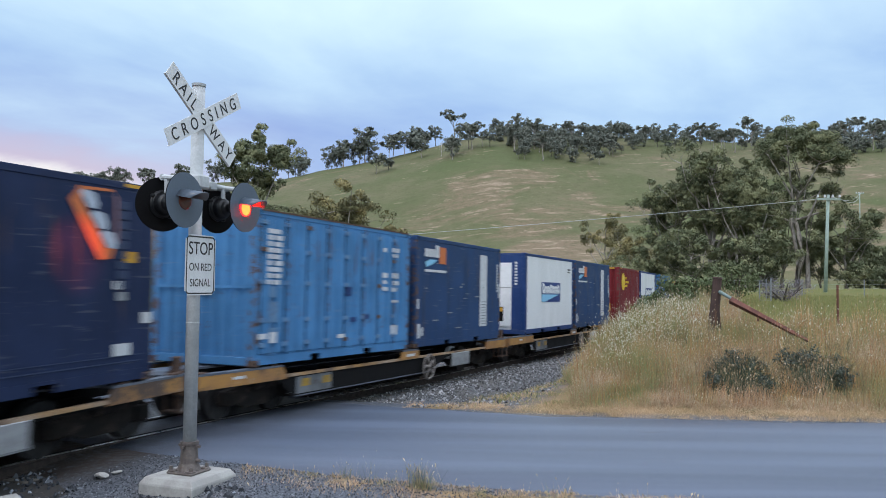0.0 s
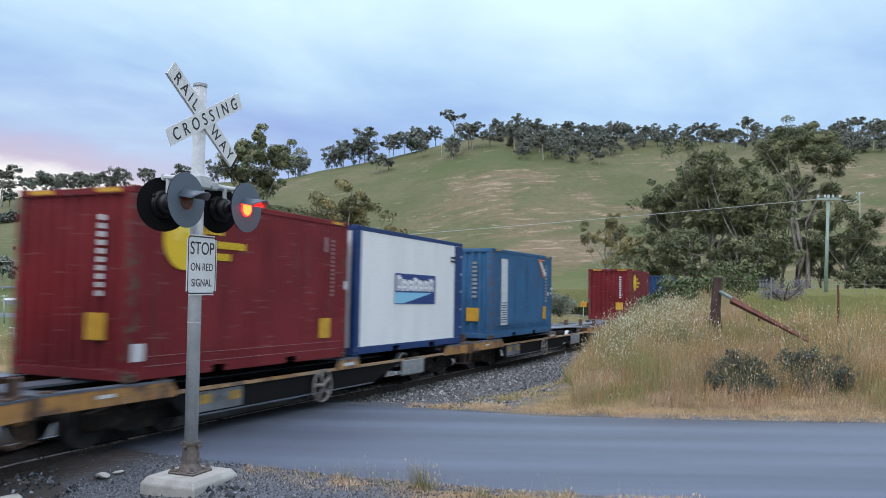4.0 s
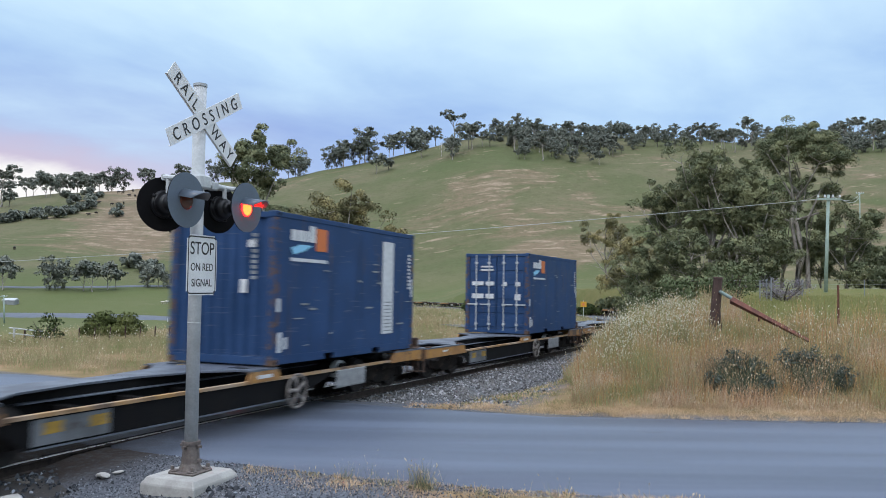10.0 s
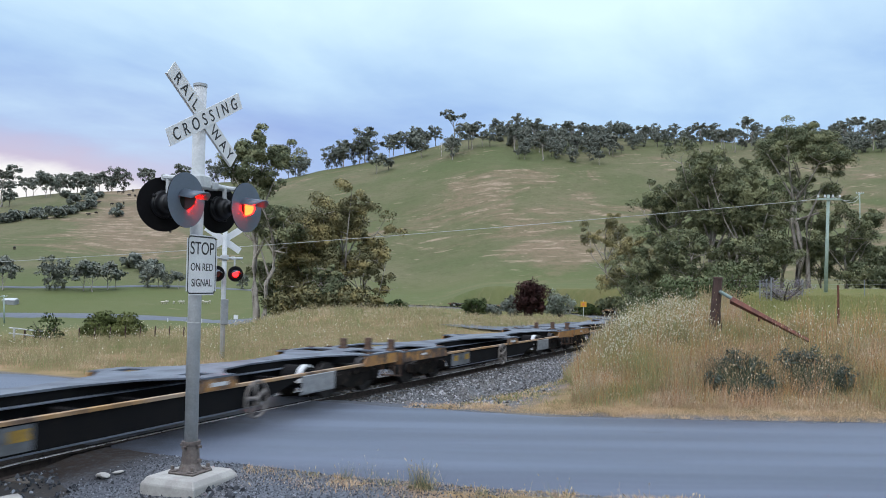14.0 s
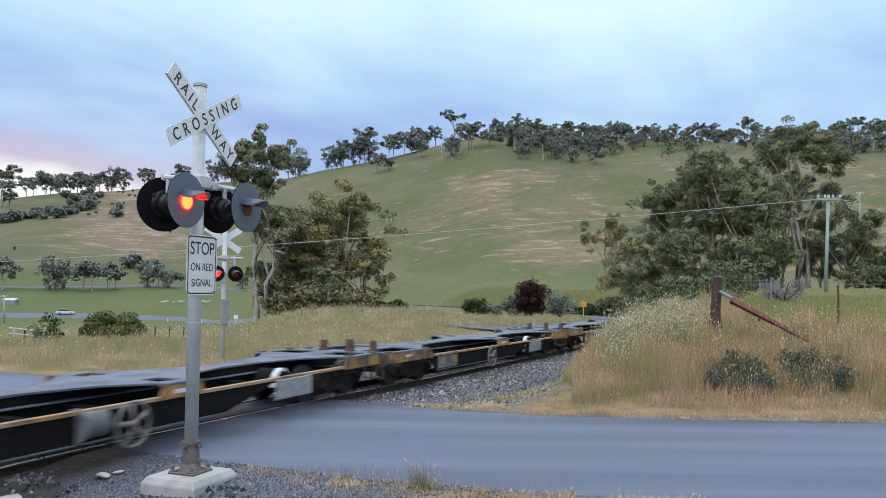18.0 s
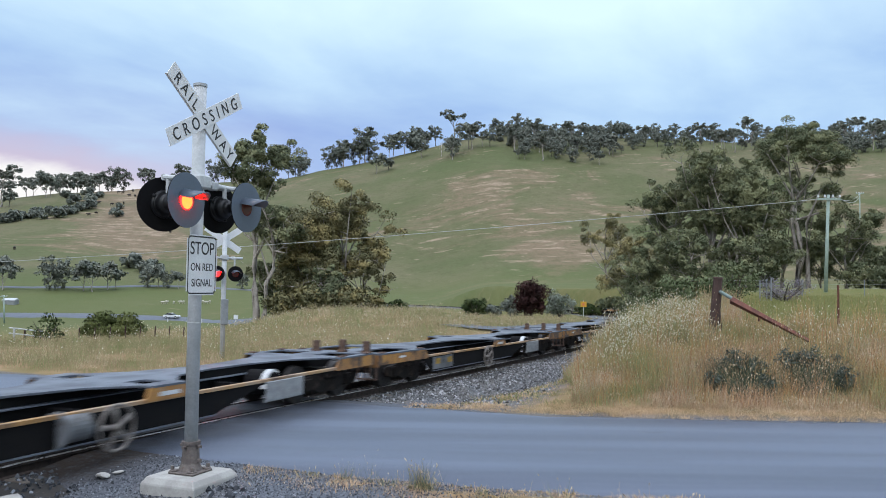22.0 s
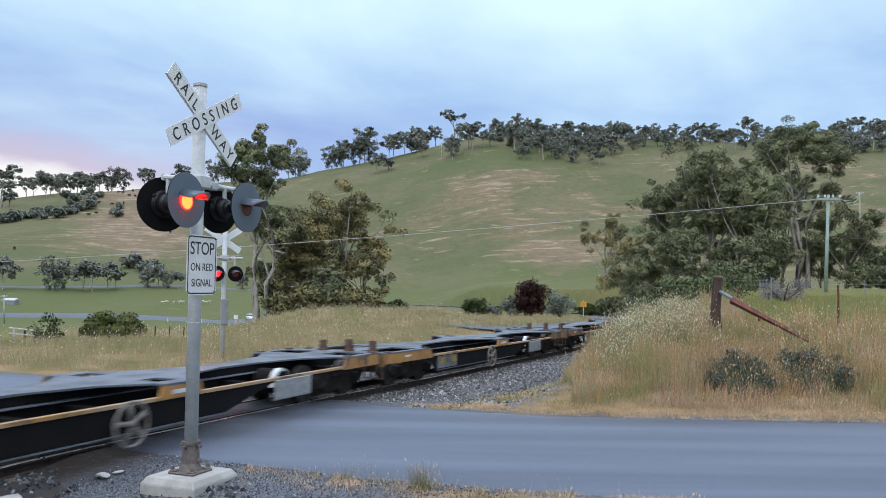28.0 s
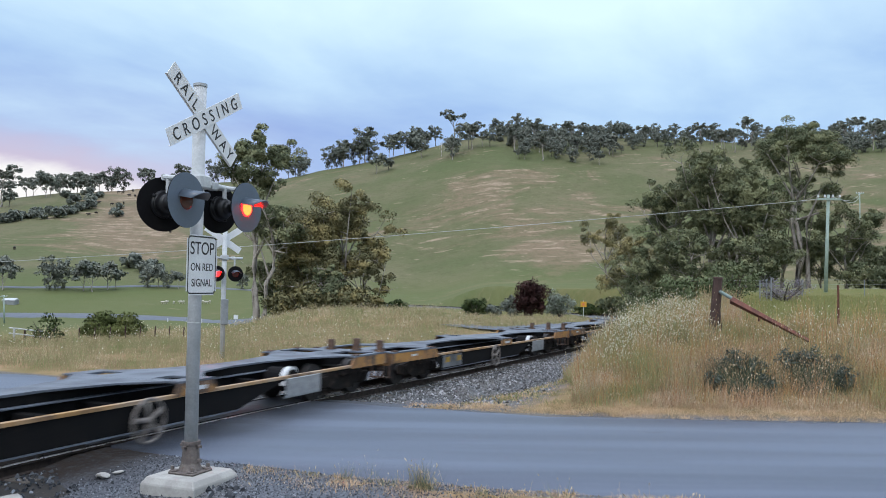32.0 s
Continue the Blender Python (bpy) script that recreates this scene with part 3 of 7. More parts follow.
rng = np.random.default_rng(2)
pts = []
for _ in range(42000):
    s = rng.uniform(-16, 40) if rng.random() < 0.9 else rng.uniform(40, 60)
    lat = rng.choice([1, 1, 1, -1]) * rng.uniform(0.0, 4.9)
    if -4.6 < s < 2.6 and not (s > 1.2 and lat > 0.9 + (2.6 - s) * 0.3):
        continue
    up = np.interp(abs(lat), [0, 0.8, 1.75, 2.9, 3.4], [-0.165, -0.165, -0.20, -0.60, -0.52])
    if abs(lat) > 2.9 and rng.random() < 0.35 + 0.3 * (abs(lat) - 2.9):
        continue
    if abs(lat) < 0.68 and abs(lat) > 0.46:
        continue
    pts.append(track(s, lat, up + 0.005))
pts = np.array(pts)
wide_ = near_track(pts[:, 0], pts[:, 1])[0]
wide_ = np.abs(wide_) > 2.7
pts[wide_, 2] = land(pts[wide_, 0], pts[wide_, 1]) + 0.012
pts = pts[~wide_ | (near_road(pts[:, 0], pts[:, 1]) > ROADHALF + 0.1)]
dim = np.array([p[1] < 14.5 for p in pts])
stones("ballast_stones", pts[~dim], 0.037, STONE, "loose angular blue-grey ballast stones beside the rails")
GRIT = Mat("dark_blue_gravel")
GRIT = GRIT.done(GRIT.mix(GRIT.rng(GRIT.island(), 0.55, 1.0), (0.030, 0.034, 0.042), (0.24, 0.26, 0.29)), 0.8)
stones("ballast_stones", pts[dim], 0.036, GRIT, "dark oily ballast stones beside the crossing")
gp = np.stack([rng.uniform(-8.5, 1.2, 42000), rng.uniform(6.3, 12.6, 42000)], 1)
keep = (near_road(gp[:, 0], gp[:, 1]) > ROADHALF - 0.12) & (gp[:, 0] + 0.35 * (gp[:, 1] - 9.5) < 0.5 + 0.5 * rng.random(42000)) & (near_track(gp[:, 0], gp[:, 1])[0] > 1.6) & (np.abs(gp[:, 0]) < 0.62 * gp[:, 1])
gp = gp[keep]
stones("gravel_stones", np.stack([gp[:, 0], gp[:, 1], land(gp[:, 0], gp[:, 1]) + 0.002], 1), 0.011, GRIT, "small dark blue-grey gravel round the signal footing")

# pale lumps of broken concrete beside the rails
for i, (x, y, r) in enumerate(((-5.05, 9.35, 0.16), (-5.0, 9.2, 0.09), (-4.35, 10.35, 0.12), (-5.35, 9.1, 0.10), (-4.2, 10.45, 0.06))):
    bm = bmesh.new()
    bmesh.ops.create_icosphere(bm, subdivisions=2, radius=r, matrix=Matrix.LocRotScale(None, Euler((0.2, 0.1, i)), (1.3, 0.8, 0.32)))
    for v in bm.verts:
        v.co += noise.noise_vector(v.co * 9 + Vector((i, 0, 0))) * r * 0.3
    lump = part("concrete_lump", bm, CONCRETE)
    lump.matrix_world = Matrix.Translation((x, y, on_land(x, y) + 0.02))
    tagged(lump, "pale broken lump of concrete beside the rails", "rubble", "rubble by the crossing")

# ---- the train: skeletal container wagons ----
# a wagon's own space: x runs back along the train, y to the far side of the line, z up from the rail
DECKZ = 0.925


def make_wheelset(parent, x):
    bm = bmesh.new()
    for y in (-0.535, 0.535):
        s = math.copysign(1, y)
        cyl(bm, (0, y - 0.06 * s, 0), (0, y + 0.065 * s, 0), 0.385, n=28)
        cyl(bm, (0, y - 0.085 * s, 0), (0, y - 0.055 * s, 0), 0.41, n=28)
        cyl(bm, (0, y + 0.065 * s, 0), (0, y + 0.10 * s, 0), 0.11, n=14)
        for k in range(6):
            a = k * math.pi / 3
            cyl(bm, (0.23 * math.cos(a), y + 0.06 * s, 0.23 * math.sin(a)), (0.23 * math.cos(a), y + 0.072 * s, 0.23 * math.sin(a)), 0.05, n=8)
    cyl(bm, (0, -0.8, 0), (0, 0.8, 0), 0.07, n=12)
    ob = part("wheelset", bm, TREAD, parent, "worn steel wheels on an axle")
    ob.matrix_local = pose(x, 0, 0.385)
    return ob


def make_bogie(parent, x):
    bm = bmesh.new()
    for y in (-0.78, 0.78):
        side = [(-1.02, 0.30), (-1.02, 0.52), (-0.72, 0.56), (-0.38, 0.66), (0.38, 0.66), (0.72, 0.56), (1.02, 0.52), (1.02, 0.30), (0.62, 0.30), (0.36, 0.19), (-0.36, 0.19), (-0.62, 0.30)]
        prism(bm, side, 1, y - 0.06, y + 0.06)
        for sx in (-0.82, 0.82):
            box(bm, sx - 0.15, sx + 0.15, y - 0.1, y + 0.1, 0.26, 0.52, bev=0.02)
            cyl(bm, (sx, y - 0.14 * (1 if y < 0 else -1), 0.385), (sx, y + 0.15 * (1 if y > 0 else -1), 0.385), 0.085, n=12)
        for sx in (-0.16, 0.0, 0.16):
            cyl(bm, (sx, y, 0.22), (sx, y, 0.46), 0.065, n=10)
    box(bm, -0.22, 0.22, -0.95, 0.95, 0.48, 0.68, bev=0.03)
    for sx in (-0.42, 0.42):
        box(bm, sx - 0.05, sx + 0.05, -0.7, 0.7, 0.27, 0.36)
    cyl(bm, (0, 0, 0.66), (0, 0, 0.74), 0.22, n=16)
    ob = part("bogie", bm, GRIME, parent, "grimy cast three-piece bogie")
    ob.matrix_local = pose(x, 0, 0)
    make_wheelset(ob, -0.82)
    make_wheelset(ob, 0.82)
    return ob


def flare(bm, x0, x1, w0, w1, z0, z1):
    """A deck plate that widens from half width w0 at x0 to w1 at x1."""
    prism(bm, [(x0, -w0), (x1, -w1), (x1, w1), (x0, w0)], 2, z0, z1)


def make_wagon(wheel_x, label):
    w = thing("container_wagon", label, "wagon", "wagons of the train")
    # spine: two webs and a wide top plate
    bm = bmesh.new()
    box(bm, -7.55, 6.97, -0.27, 0.27, DECKZ - 0.035, DECKZ)
    part("spine_plate", bm, DECK, w, "worn grey steel top plate")
    bm = bmesh.new()
    for y in (-0.22, 0.22):
        web = [(-7.5, 0.62), (-5.6, 0.62), (-3.6, 0.40), (3.6, 0.40), (5.6, 0.62), (6.95, 0.62), (6.95, 0.89), (-7.5, 0.89)]
        prism(bm, web, 1, y - 0.012, y + 0.012)
        box(bm, -3.6, 3.6, y - 0.08, y + 0.08, 0.385, 0.405)
    part("spine_web", bm, UNDER, w)
    for y in (-0.30, 0.30):
        bm = bmesh.new()
        box(bm, -4.2, 4.2, y - 0.07, y + 0.07, 0.735, 0.75)
        part("pipe_ledge", bm, DECK, w, "grey ledge along the spine")
    # end frames: wide plates with two openings each, ochre sides
    for sx, nm in ((-1, "end_frame"), (1, "end_frame")):
        bm = bmesh.new()
        a, b = (-7.6, -5.18) if sx < 0 else (7.03, 5.4)
        box(bm, a, a - 0.38 * sx, -1.22, 1.22, DECKZ - 0.03, DECKZ + 0.003)
        box(bm, b, b + 0.42 * sx, -1.22, 1.22, DECKZ - 0.03, DECKZ + 0.003)
        for y in (-1, 1):
            box(bm, a - 0.38 * sx, b + 0.42 * sx, 1.06 * y, 1.22 * y, DECKZ - 0.03, DECKZ + 0.003)
        flare(bm, b - 0.8 * sx, b, 0.5, 0.98, DECKZ - 0.028, DECKZ + 0.002)
        flare(bm, b - 2.2 * sx, b - 0.8 * sx, 0.27, 0.5, DECKZ - 0.028, DECKZ + 0.002)
        part(nm, bm, DECK, w, "grey deck frame with two openings")
        for y in (-1, 1):
            bm = bmesh.new()
            prism(bm, [(a, 0.66), (a, 0.898), (b, 0.898), (b - 0.12 * sx, 0.74), (b - 0.12 * sx, 0.66)], 1, 1.175 * y, 1.215 * y)
            part("end_side", bm, OCHRE, w, "faded ochre end side plate")
            bm = bmesh.new()
            if sx < 0:
                box(bm, a + 1.00, a + 1.30, 1.2155 * y, 1.219 * y, 0.775, 0.825)
                part("marking", bm, WHITEMARK, w, "pale stencil strip")
            for xx in (a - 0.25 * sx, b + 0.2 * sx):
                bm = bmesh.new()
                box(bm, xx - 0.09, xx + 0.09, 1.06 * y, 1.2 * y, DECKZ + 0.003, DECKZ + 0.03, bev=0.008)
                part("twist_lock", bm, RUST, w)
        bm = bmesh.new()
        box(bm, a, a - 0.10 * sx, -1.17, 1.17, 0.60, 0.90, bev=0.01)
        part("headstock", bm, OCHRE, w, "rust-stained ochre headstock")
        bm = bmesh.new()
        box(bm, a, a + 0.05 * sx, -0.12, 0.12, 0.58, 0.78)
        box(bm, a + 0.01 * sx, a + 0.08 * sx, -0.15, 0.09, 0.55, 0.80, bev=0.02)
        box(bm, a + 0.02 * sx, a + 0.085 * sx, 0.04, 0.16, 0.58, 0.77, bev=0.015)
        part("coupler", bm, RUST, w, "rusty automatic knuckle coupler")
        bm = bmesh.new()
        old = None
        for i in range(9):
            t = i / 8
            q = (a + sx * (0.01 + 0.05 * t), 0.36 - 0.2 * t, 0.64 - 0.26 * math.sin(t * 2.2))
            if old:
                cyl(bm, old, q, 0.022, n=7)
            old = q
        part("brake_hose", bm, BLACKPAINT, w)
        make_bogie(w, -5.45 if sx < 0 else 5.6)
        # low steps beside the couplers
        for y in (-1, 1):
            bm = bmesh.new()
            box(bm, a - 0.06 * sx, a - 0.02 * sx, 0.80 * y, 0.83 * y, 0.32, 0.62)
            box(bm, a - 0.06 * sx, a - 0.02 * sx, 1.10 * y, 1.13 * y, 0.32, 0.62)
            box(bm, a - 0.12 * sx, a + 0.0 * sx, 0.80 * y, 1.13 * y, 0.31, 0.335)
            part("shunter_step", bm, RUST, w)
    for x, y, h in ((6.95, -1.05, 0.27), (6.95, -0.42, 0.29), (6.95, 0.28, 0.25)):
        bm = bmesh.new()
        box(bm, x - 0.07, x + 0.07, y - 0.07, y + 0.07, DECKZ, DECKZ + h, bev=0.012)
        box(bm, x - 0.1, x + 0.1, y - 0.1, y + 0.1, DECKZ, DECKZ + 0.04)
        part("end_post", bm, RUST, w, "short rusty steel end stop post")
    # middle cross deck that takes the inner corners of both loads
    bm = bmesh.new()
    mx = 0.15
    box(bm, mx - 0.40, mx + 0.40, -0.5, 0.5, DECKZ - 0.03, DECKZ + 0.003)
    part("middle_deck", bm, DECK, w, "grey cross deck plate")
    for y in (-1, 1):
        bm = bmesh.new()
        box(bm, mx - 0.40, mx + 0.40, 0.92 * y, 1.22 * y, DECKZ - 0.03, DECKZ + 0.003)
        part("deck_wing", bm, DECK, w)
        for sx in (-1, 1):
            bm = bmesh.new()
            box(bm, mx + 0.40 * sx, mx + 0.22 * sx, 0.5 * y, 0.92 * y, DECKZ - 0.03, DECKZ + 0.003)
            part("deck_link", bm, DECK, w)
    for sx in (-1, 1):
        bm = bmesh.new()
        flare(bm, mx + 1.0 * sx, mx + 0.40 * sx, 0.52, 1.0, DECKZ - 0.028, DECKZ + 0.002)
        flare(bm, mx + 2.2 * sx, mx + 1.0 * sx, 0.27, 0.52, DECKZ - 0.028, DECKZ + 0.002)
        part("deck_gusset", bm, DECK, w)
    for y in (-1, 1):
        bm = bmesh.new()
        prism(bm, [(-0.36, 0.70), (-0.28, 0.898), (0.58, 0.898), (0.64, 0.70)], 1, 1.175 * y, 1.215 * y)
        part("middle_side", bm, OCHRE, w, "faded ochre side plate")
        bm = bmesh.new()
        box(bm, -0.07, 0.37, 1.2155 * y, 1.219 * y, 0.76, 0.825)
        part("marking", bm, WHITEMARK, w, "pale stencil strip")
    # side sills: deep black webs that taper up over the bogies, with a worn ochre top edge
    for y in (-1, 1):
        bm = bmesh.new()
        prism(bm, [(-5.16, 0.62), (-4.78, 0.30), (1.3, 0.30), (2.65, 0.645), (5.38, 0.645), (5.38, 0.685), (-5.16, 0.685)], 1, 1.15 * y, 1.165 * y)
        part("side_sill", bm, UNDER, w, "black fish-bellied side sill")
        bm = bmesh.new()
        box(bm, -4.70, 1.3, 1.10 * y, 1.19 * y, 0.283, 0.303)
        part("sill_flange", bm, DECK, w, "thin worn grey bottom flange")
        bm = bmesh.new()
        box(bm, -5.16, 5.38, 1.10 * y, 1.20 * y, 0.685, 0.735)
        part("sill_edge", bm, WORNEDGE, w, "worn brownish ochre sill edge")
        bm = bmesh.new()
        box(bm, -4.66, -3.40, 1.1655 * y, 1.172 * y, 0.33, 0.66)
        part("marking_panel", bm, DULLPANEL, w, "grey stencil panel with yellow ends")
        for xa, xb in ((-4.5, -4.2), (-3.75, -3.45)):
            bm = bmesh.new()
            box(bm, xa, xb, 1.173 * y, 1.176 * y, 0.46, 0.61)
            part("marking", bm, DULLYELLOW, w, "faded yellow stencil block")
        bm = bmesh.new()
        box(bm, 2.70, 3.95, 1.19 * y, 1.22 * y, 0.34, 0.69, bev=0.01)
        box(bm, 2.67, 3.98, 1.185 * y, 1.2 * y, 0.32, 0.36)
        part("side_plate", bm, PLATE, w, "dull aluminium side plate")
    # cross bars between spine and sills
    for x in (-3.6, -2.4, -1.2, 1.2, 2.4, 3.6):
        for y in (-1, 1):
            bm = bmesh.new()
            box(bm, x - 0.04, x + 0.04, 0.23 * y, 1.15 * y, 0.58, 0.68)
            part("cross_bar", bm, UNDER, w)
    # air tank and brake gear under the spine
    bm = bmesh.new()
    arc = [(3.35 + 0.25 * math.cos(a), 0.60 + 0.25 * math.sin(a)) for a in np.linspace(0.15, 2.99, 16)]
    prism(bm, arc + [(3.1, 0.5), (3.6, 0.5)], 1, -0.92, -0.80)
    part("air_tank", bm, WHITEMARK, w, "white drum-shaped air tank")
    bm = bmesh.new()
    cyl(bm, (3.35, -0.79, 0.60), (3.35, -0.42, 0.60), 0.235, n=20)
    cyl(bm, (3.35, -0.96, 0.60), (3.35, -0.925, 0.60), 0.2, n=20)
    part("tank_body", bm, UNDER, w)
    bm = bmesh.new()
    by, bz_ = (-1.13, 0.53) if wheel_x < 0 else (-0.92, 0.50)
    cyl(bm, (wheel_x - 0.93, by, bz_), (wheel_x - 0.89, by, bz_), 0.235, n=24)
    cyl(bm, (wheel_x - 0.89, by, bz_), (wheel_x - 0.45, by, bz_), 0.20, 0.19, n=24)
    cyl(bm, (wheel_x - 0.45, by, bz_), (wheel_x + 0.3, by + 0.08, bz_), 0.03, n=8)
    part("brake_cylinder", bm, DULLPANEL, w, "grimy grey brake cylinder")
    # spoked hand-brake wheel on both sides
    for y in (-1, 1):
        bm = bmesh.new()
        n, rr = 28, 0.315
        for i in range(n):
            a0, a1 = 2 * math.pi * i / n, 2 * math.pi * (i + 1) / n
            cyl(bm, (rr * math.cos(a0), 0, rr * math.sin(a0)), (rr * math.cos(a1), 0, rr * math.sin(a1)), 0.024, n=7, caps=False)
        for i in range(5):
            a0 = i * 2 * math.pi / 5 + 0.5
            prism(bm, [(0.03 * math.cos(a0 + 1.3), 0.03 * math.sin(a0 + 1.3)), (rr * math.cos(a0 + 0.13), rr * math.sin(a0 + 0.13)), (rr * math.cos(a0 - 0.13), rr * math.sin(a0 - 0.13)), (0.03 * math.cos(a0 - 1.3), 0.03 * math.sin(a0 - 1.3))], 1, -0.012, 0.012)
        cyl(bm, (0, -0.04, 0), (0, 0.04, 0), 0.06, n=12)
        cyl(bm, (0, 0, 0), (0, -0.12 * y, 0), 0.03, n=8)
        hw = part("hand_brake_wheel", bm, HANDWHEEL, w, "pale spoked hand-brake wheel", True)
        hw.matrix_local = pose(wheel_x, 1.26 * y, 0.437)
    return w


def wagon_pose(k, t):
    """Where wagon k stands at t: its two bogie centres ride on the track."""
    s = COUPLE + PITCH * (k + 0.5) - gone(t)
    p, q = track(s - 5.15), track(s + 5.15)
    d = Vector(q - p)
    x = d.normalized()
    y = Vector((-math.cos(math.atan2(d.x, d.y)), math.sin(math.atan2(d.x, d.y)), 0))
    z = x.cross(y) if x.cross(y).z > 0 else y.cross(x)
    y = z.cross(x)
    m = Matrix((x, y, z)).transposed().to_4x4()
    m.translation = (p + q) / 2
    return m


def wheel_place(k):
    return 1.13 if k in (0, 1, 4, 5, 6, 7) else -0.955


WAGONS = {}
proto = {x: make_wagon(x, lab) for x, lab in ((-0.955, "empty skeletal container wagon with grey spine deck and ochre ends"), (1.13, "black and ochre skeletal container wagon with its brake wheel set back"))}
for k in range(-1, 21):
    x = wheel_place(k)
    m = wagon_pose(k, 0)
    if x in proto and not any(WAGONS.get(j) is proto[x] for j in WAGONS):
        proto[x].matrix_world = m
        WAGONS[k] = proto[x]
    else:
        WAGONS[k] = copy_thing(proto[x], m)
# only some wagons carry the brake cylinder outside the sill
for k, w in WAGONS.items():
    for piece in list(w.children):
        if piece.name.startswith("brake_cylinder") and k not in (9, 11, 13):
            bpy.data.objects.remove(piece)
for k, w in WAGONS.items():
    if k in (-1, 0, 1, 2):
        w["label"] = "loaded black and ochre container wagon carrying two freight containers"
    elif k in (3, 4, 5, 6):
        w["label"] = "half-loaded black and ochre container wagon with one freight container"

# ---- containers ----
CL, CW, CH = 6.058, 2.438, 2.881


def paint(name, c, rust=(0.10, 0.06, 0.045), amount=(0.66, 0.82), rough=0.58):
    m = Mat(name)
    big, fine_, run = m.noise(1.1, 5.0, 0.6), m.noise(22.0, 4.0), m.noise(2.4, 6.0, 0.65, (1.0, 1.0, 0.18))
    col = m.mix(m.rng(big, 0.35, 0.68), c, tuple(min(1, x * 1.3 + 0.008) for x in c))
    col = m.mix(m.rng(run, 0.5, 0.75, 0.0, 0.65), col, tuple(x * 0.5 for x in c))
    col = m.mix(m.rng(m.noise(6.0, 6.0, 0.7), *amount), col, rust)
    col = m.mix(m.rng(fine_, 0.55, 0.8, 0.0, 0.2), col, tuple(x * 0.7 + 0.02 for x in c))
    # pale horizontal rubs and rusty runs
    col = m.mix(m.rng(m.noise(3.0, 5.0, 0.6, (0.5, 0.5, 6.0)), 0.60, 0.68, 0.0, 0.5), col, tuple(x * 0.7 + 0.10 for x in c))
    col = m.mix(m.rng(m.noise(5.0, 5.0, 0.6, (1.6, 1.6, 0.12)), 0.62, 0.72, 0.0, 0.7), col, rust)
    m.bump(big, 0.12, 0.01)
    return m.done(col, m.rng(big, 0.3, 0.7, rough - 0.08, rough + 0.15), 0.0, 0.3)


NAVY = paint("navy_container_paint", (0.012, 0.042, 0.115))
DARKNAVY = paint("dark_navy_container_paint", (0.006, 0.016, 0.056), amount=(0.74, 0.9))
MIDBLUE = paint("mid_blue_container_paint", (0.025, 0.094, 0.195))
SKYBLUE = paint("faded_light_blue_container_paint", (0.052, 0.177, 0.36), amount=(0.57, 0.74))
MAROON = paint("maroon_container_paint", (0.140, 0.008, 0.012))
REEFER = surface("white_container_paint", (0.87, 0.87, 0.865), (0.81, 0.81, 0.80), 1.4, 24, 0.42, 0.0, 0.03, (0.52, 0.47, 0.41), (0.68, 0.82), (1, 1, 0.35))
FADED = plain("faded_pale_blue_stencil", (0.26, 0.40, 0.56))
TRIMBLUE = paint("dark_blue_trim_paint", (0.010, 0.036, 0.13))
POSTS = {m.name: paint("worn_post_" + m.name, c, amount=(0.46, 0.6)) for m, c in ((NAVY, (0.012, 0.042, 0.115)), (MIDBLUE, (0.025, 0.094, 0.195)), (SKYBLUE, (0.052, 0.177, 0.36)), (MAROON, (0.140, 0.008, 0.012)))}
LOGODARK = plain("deep_blue_mark", (0.012, 0.045, 0.2))
LOGOWHITE = plain("bluish_white_mark", (0.46, 0.52, 0.60))
DIMMARK = plain("painted_over_mark", (0.028, 0.046, 0.105))
HINGEBLUE = surface("pale_worn_blue_hinge", (0.13, 0.25, 0.40), (0.08, 0.17, 0.30), 6, 60, 0.6, 0.0, 0.1, (0.12, 0.08, 0.06), (0.55, 0.7))
LOGOLIGHT = plain("pale_blue_mark", (0.25, 0.55, 0.75))
LOGORANGE = plain("orange_mark", (0.62, 0.17, 0.05))
LOGOYEL = plain("yellow_mark", (0.75, 0.50, 0.02))
LOGOPALE = plain("pale_yellow_mark", (0.80, 0.60, 0.10))
WHITEPINK = plain("faded_pink_stencil", (0.30, 0.16, 0.17))
LOGORED = plain("red_mark", (0.62, 0.07, 0.05))


def wave(x0, x1, pitch, depth, flat=0.25):
    """A trapezoid corrugation between x0 and x1: pairs of place and depth."""
    n = max(1, round((x1 - x0) / pitch))
    p = (x1 - x0) / n
    out = []
    for i in range(n):
        a = x0 + i * p
        out += [(a + p * 0.05, 0), (a + p * 0.32, 0), (a + p * 0.5, depth), (a + p * 0.82, depth)]
    return [(x0, 0), *out, (x1, 0)]


def wall_panel(name, along, mat, parent, y, face, z0, z1, axis):
    """A corrugated sheet. axis 'x': a side at y; axis 'y': an end at x = y. face: the way out."""
    vv, ff = [], []
    for a, d in along:
        for zz in (z0, z1):
            o = y - d * face
            vv.append((a, o, zz) if axis == "x" else (o, a, zz))
    n = len(along)
    for i in range(n - 1):
        ff.append((2 * i, 2 * i + 2, 2 * i + 3, 2 * i + 1))
    m = len(vv)
    for i in range(n):
        a, d = along[i]
        for zz in (z0, z1):
            o = y - 0.10 * face
            vv.append((a, o, zz) if axis == "x" else (o, a, zz))
    for i in range(n - 1):
        k = m + 2 * i
        ff.append((k, k + 1, k + 3, k + 2))
    return link(name, vv, ff, mat, parent)


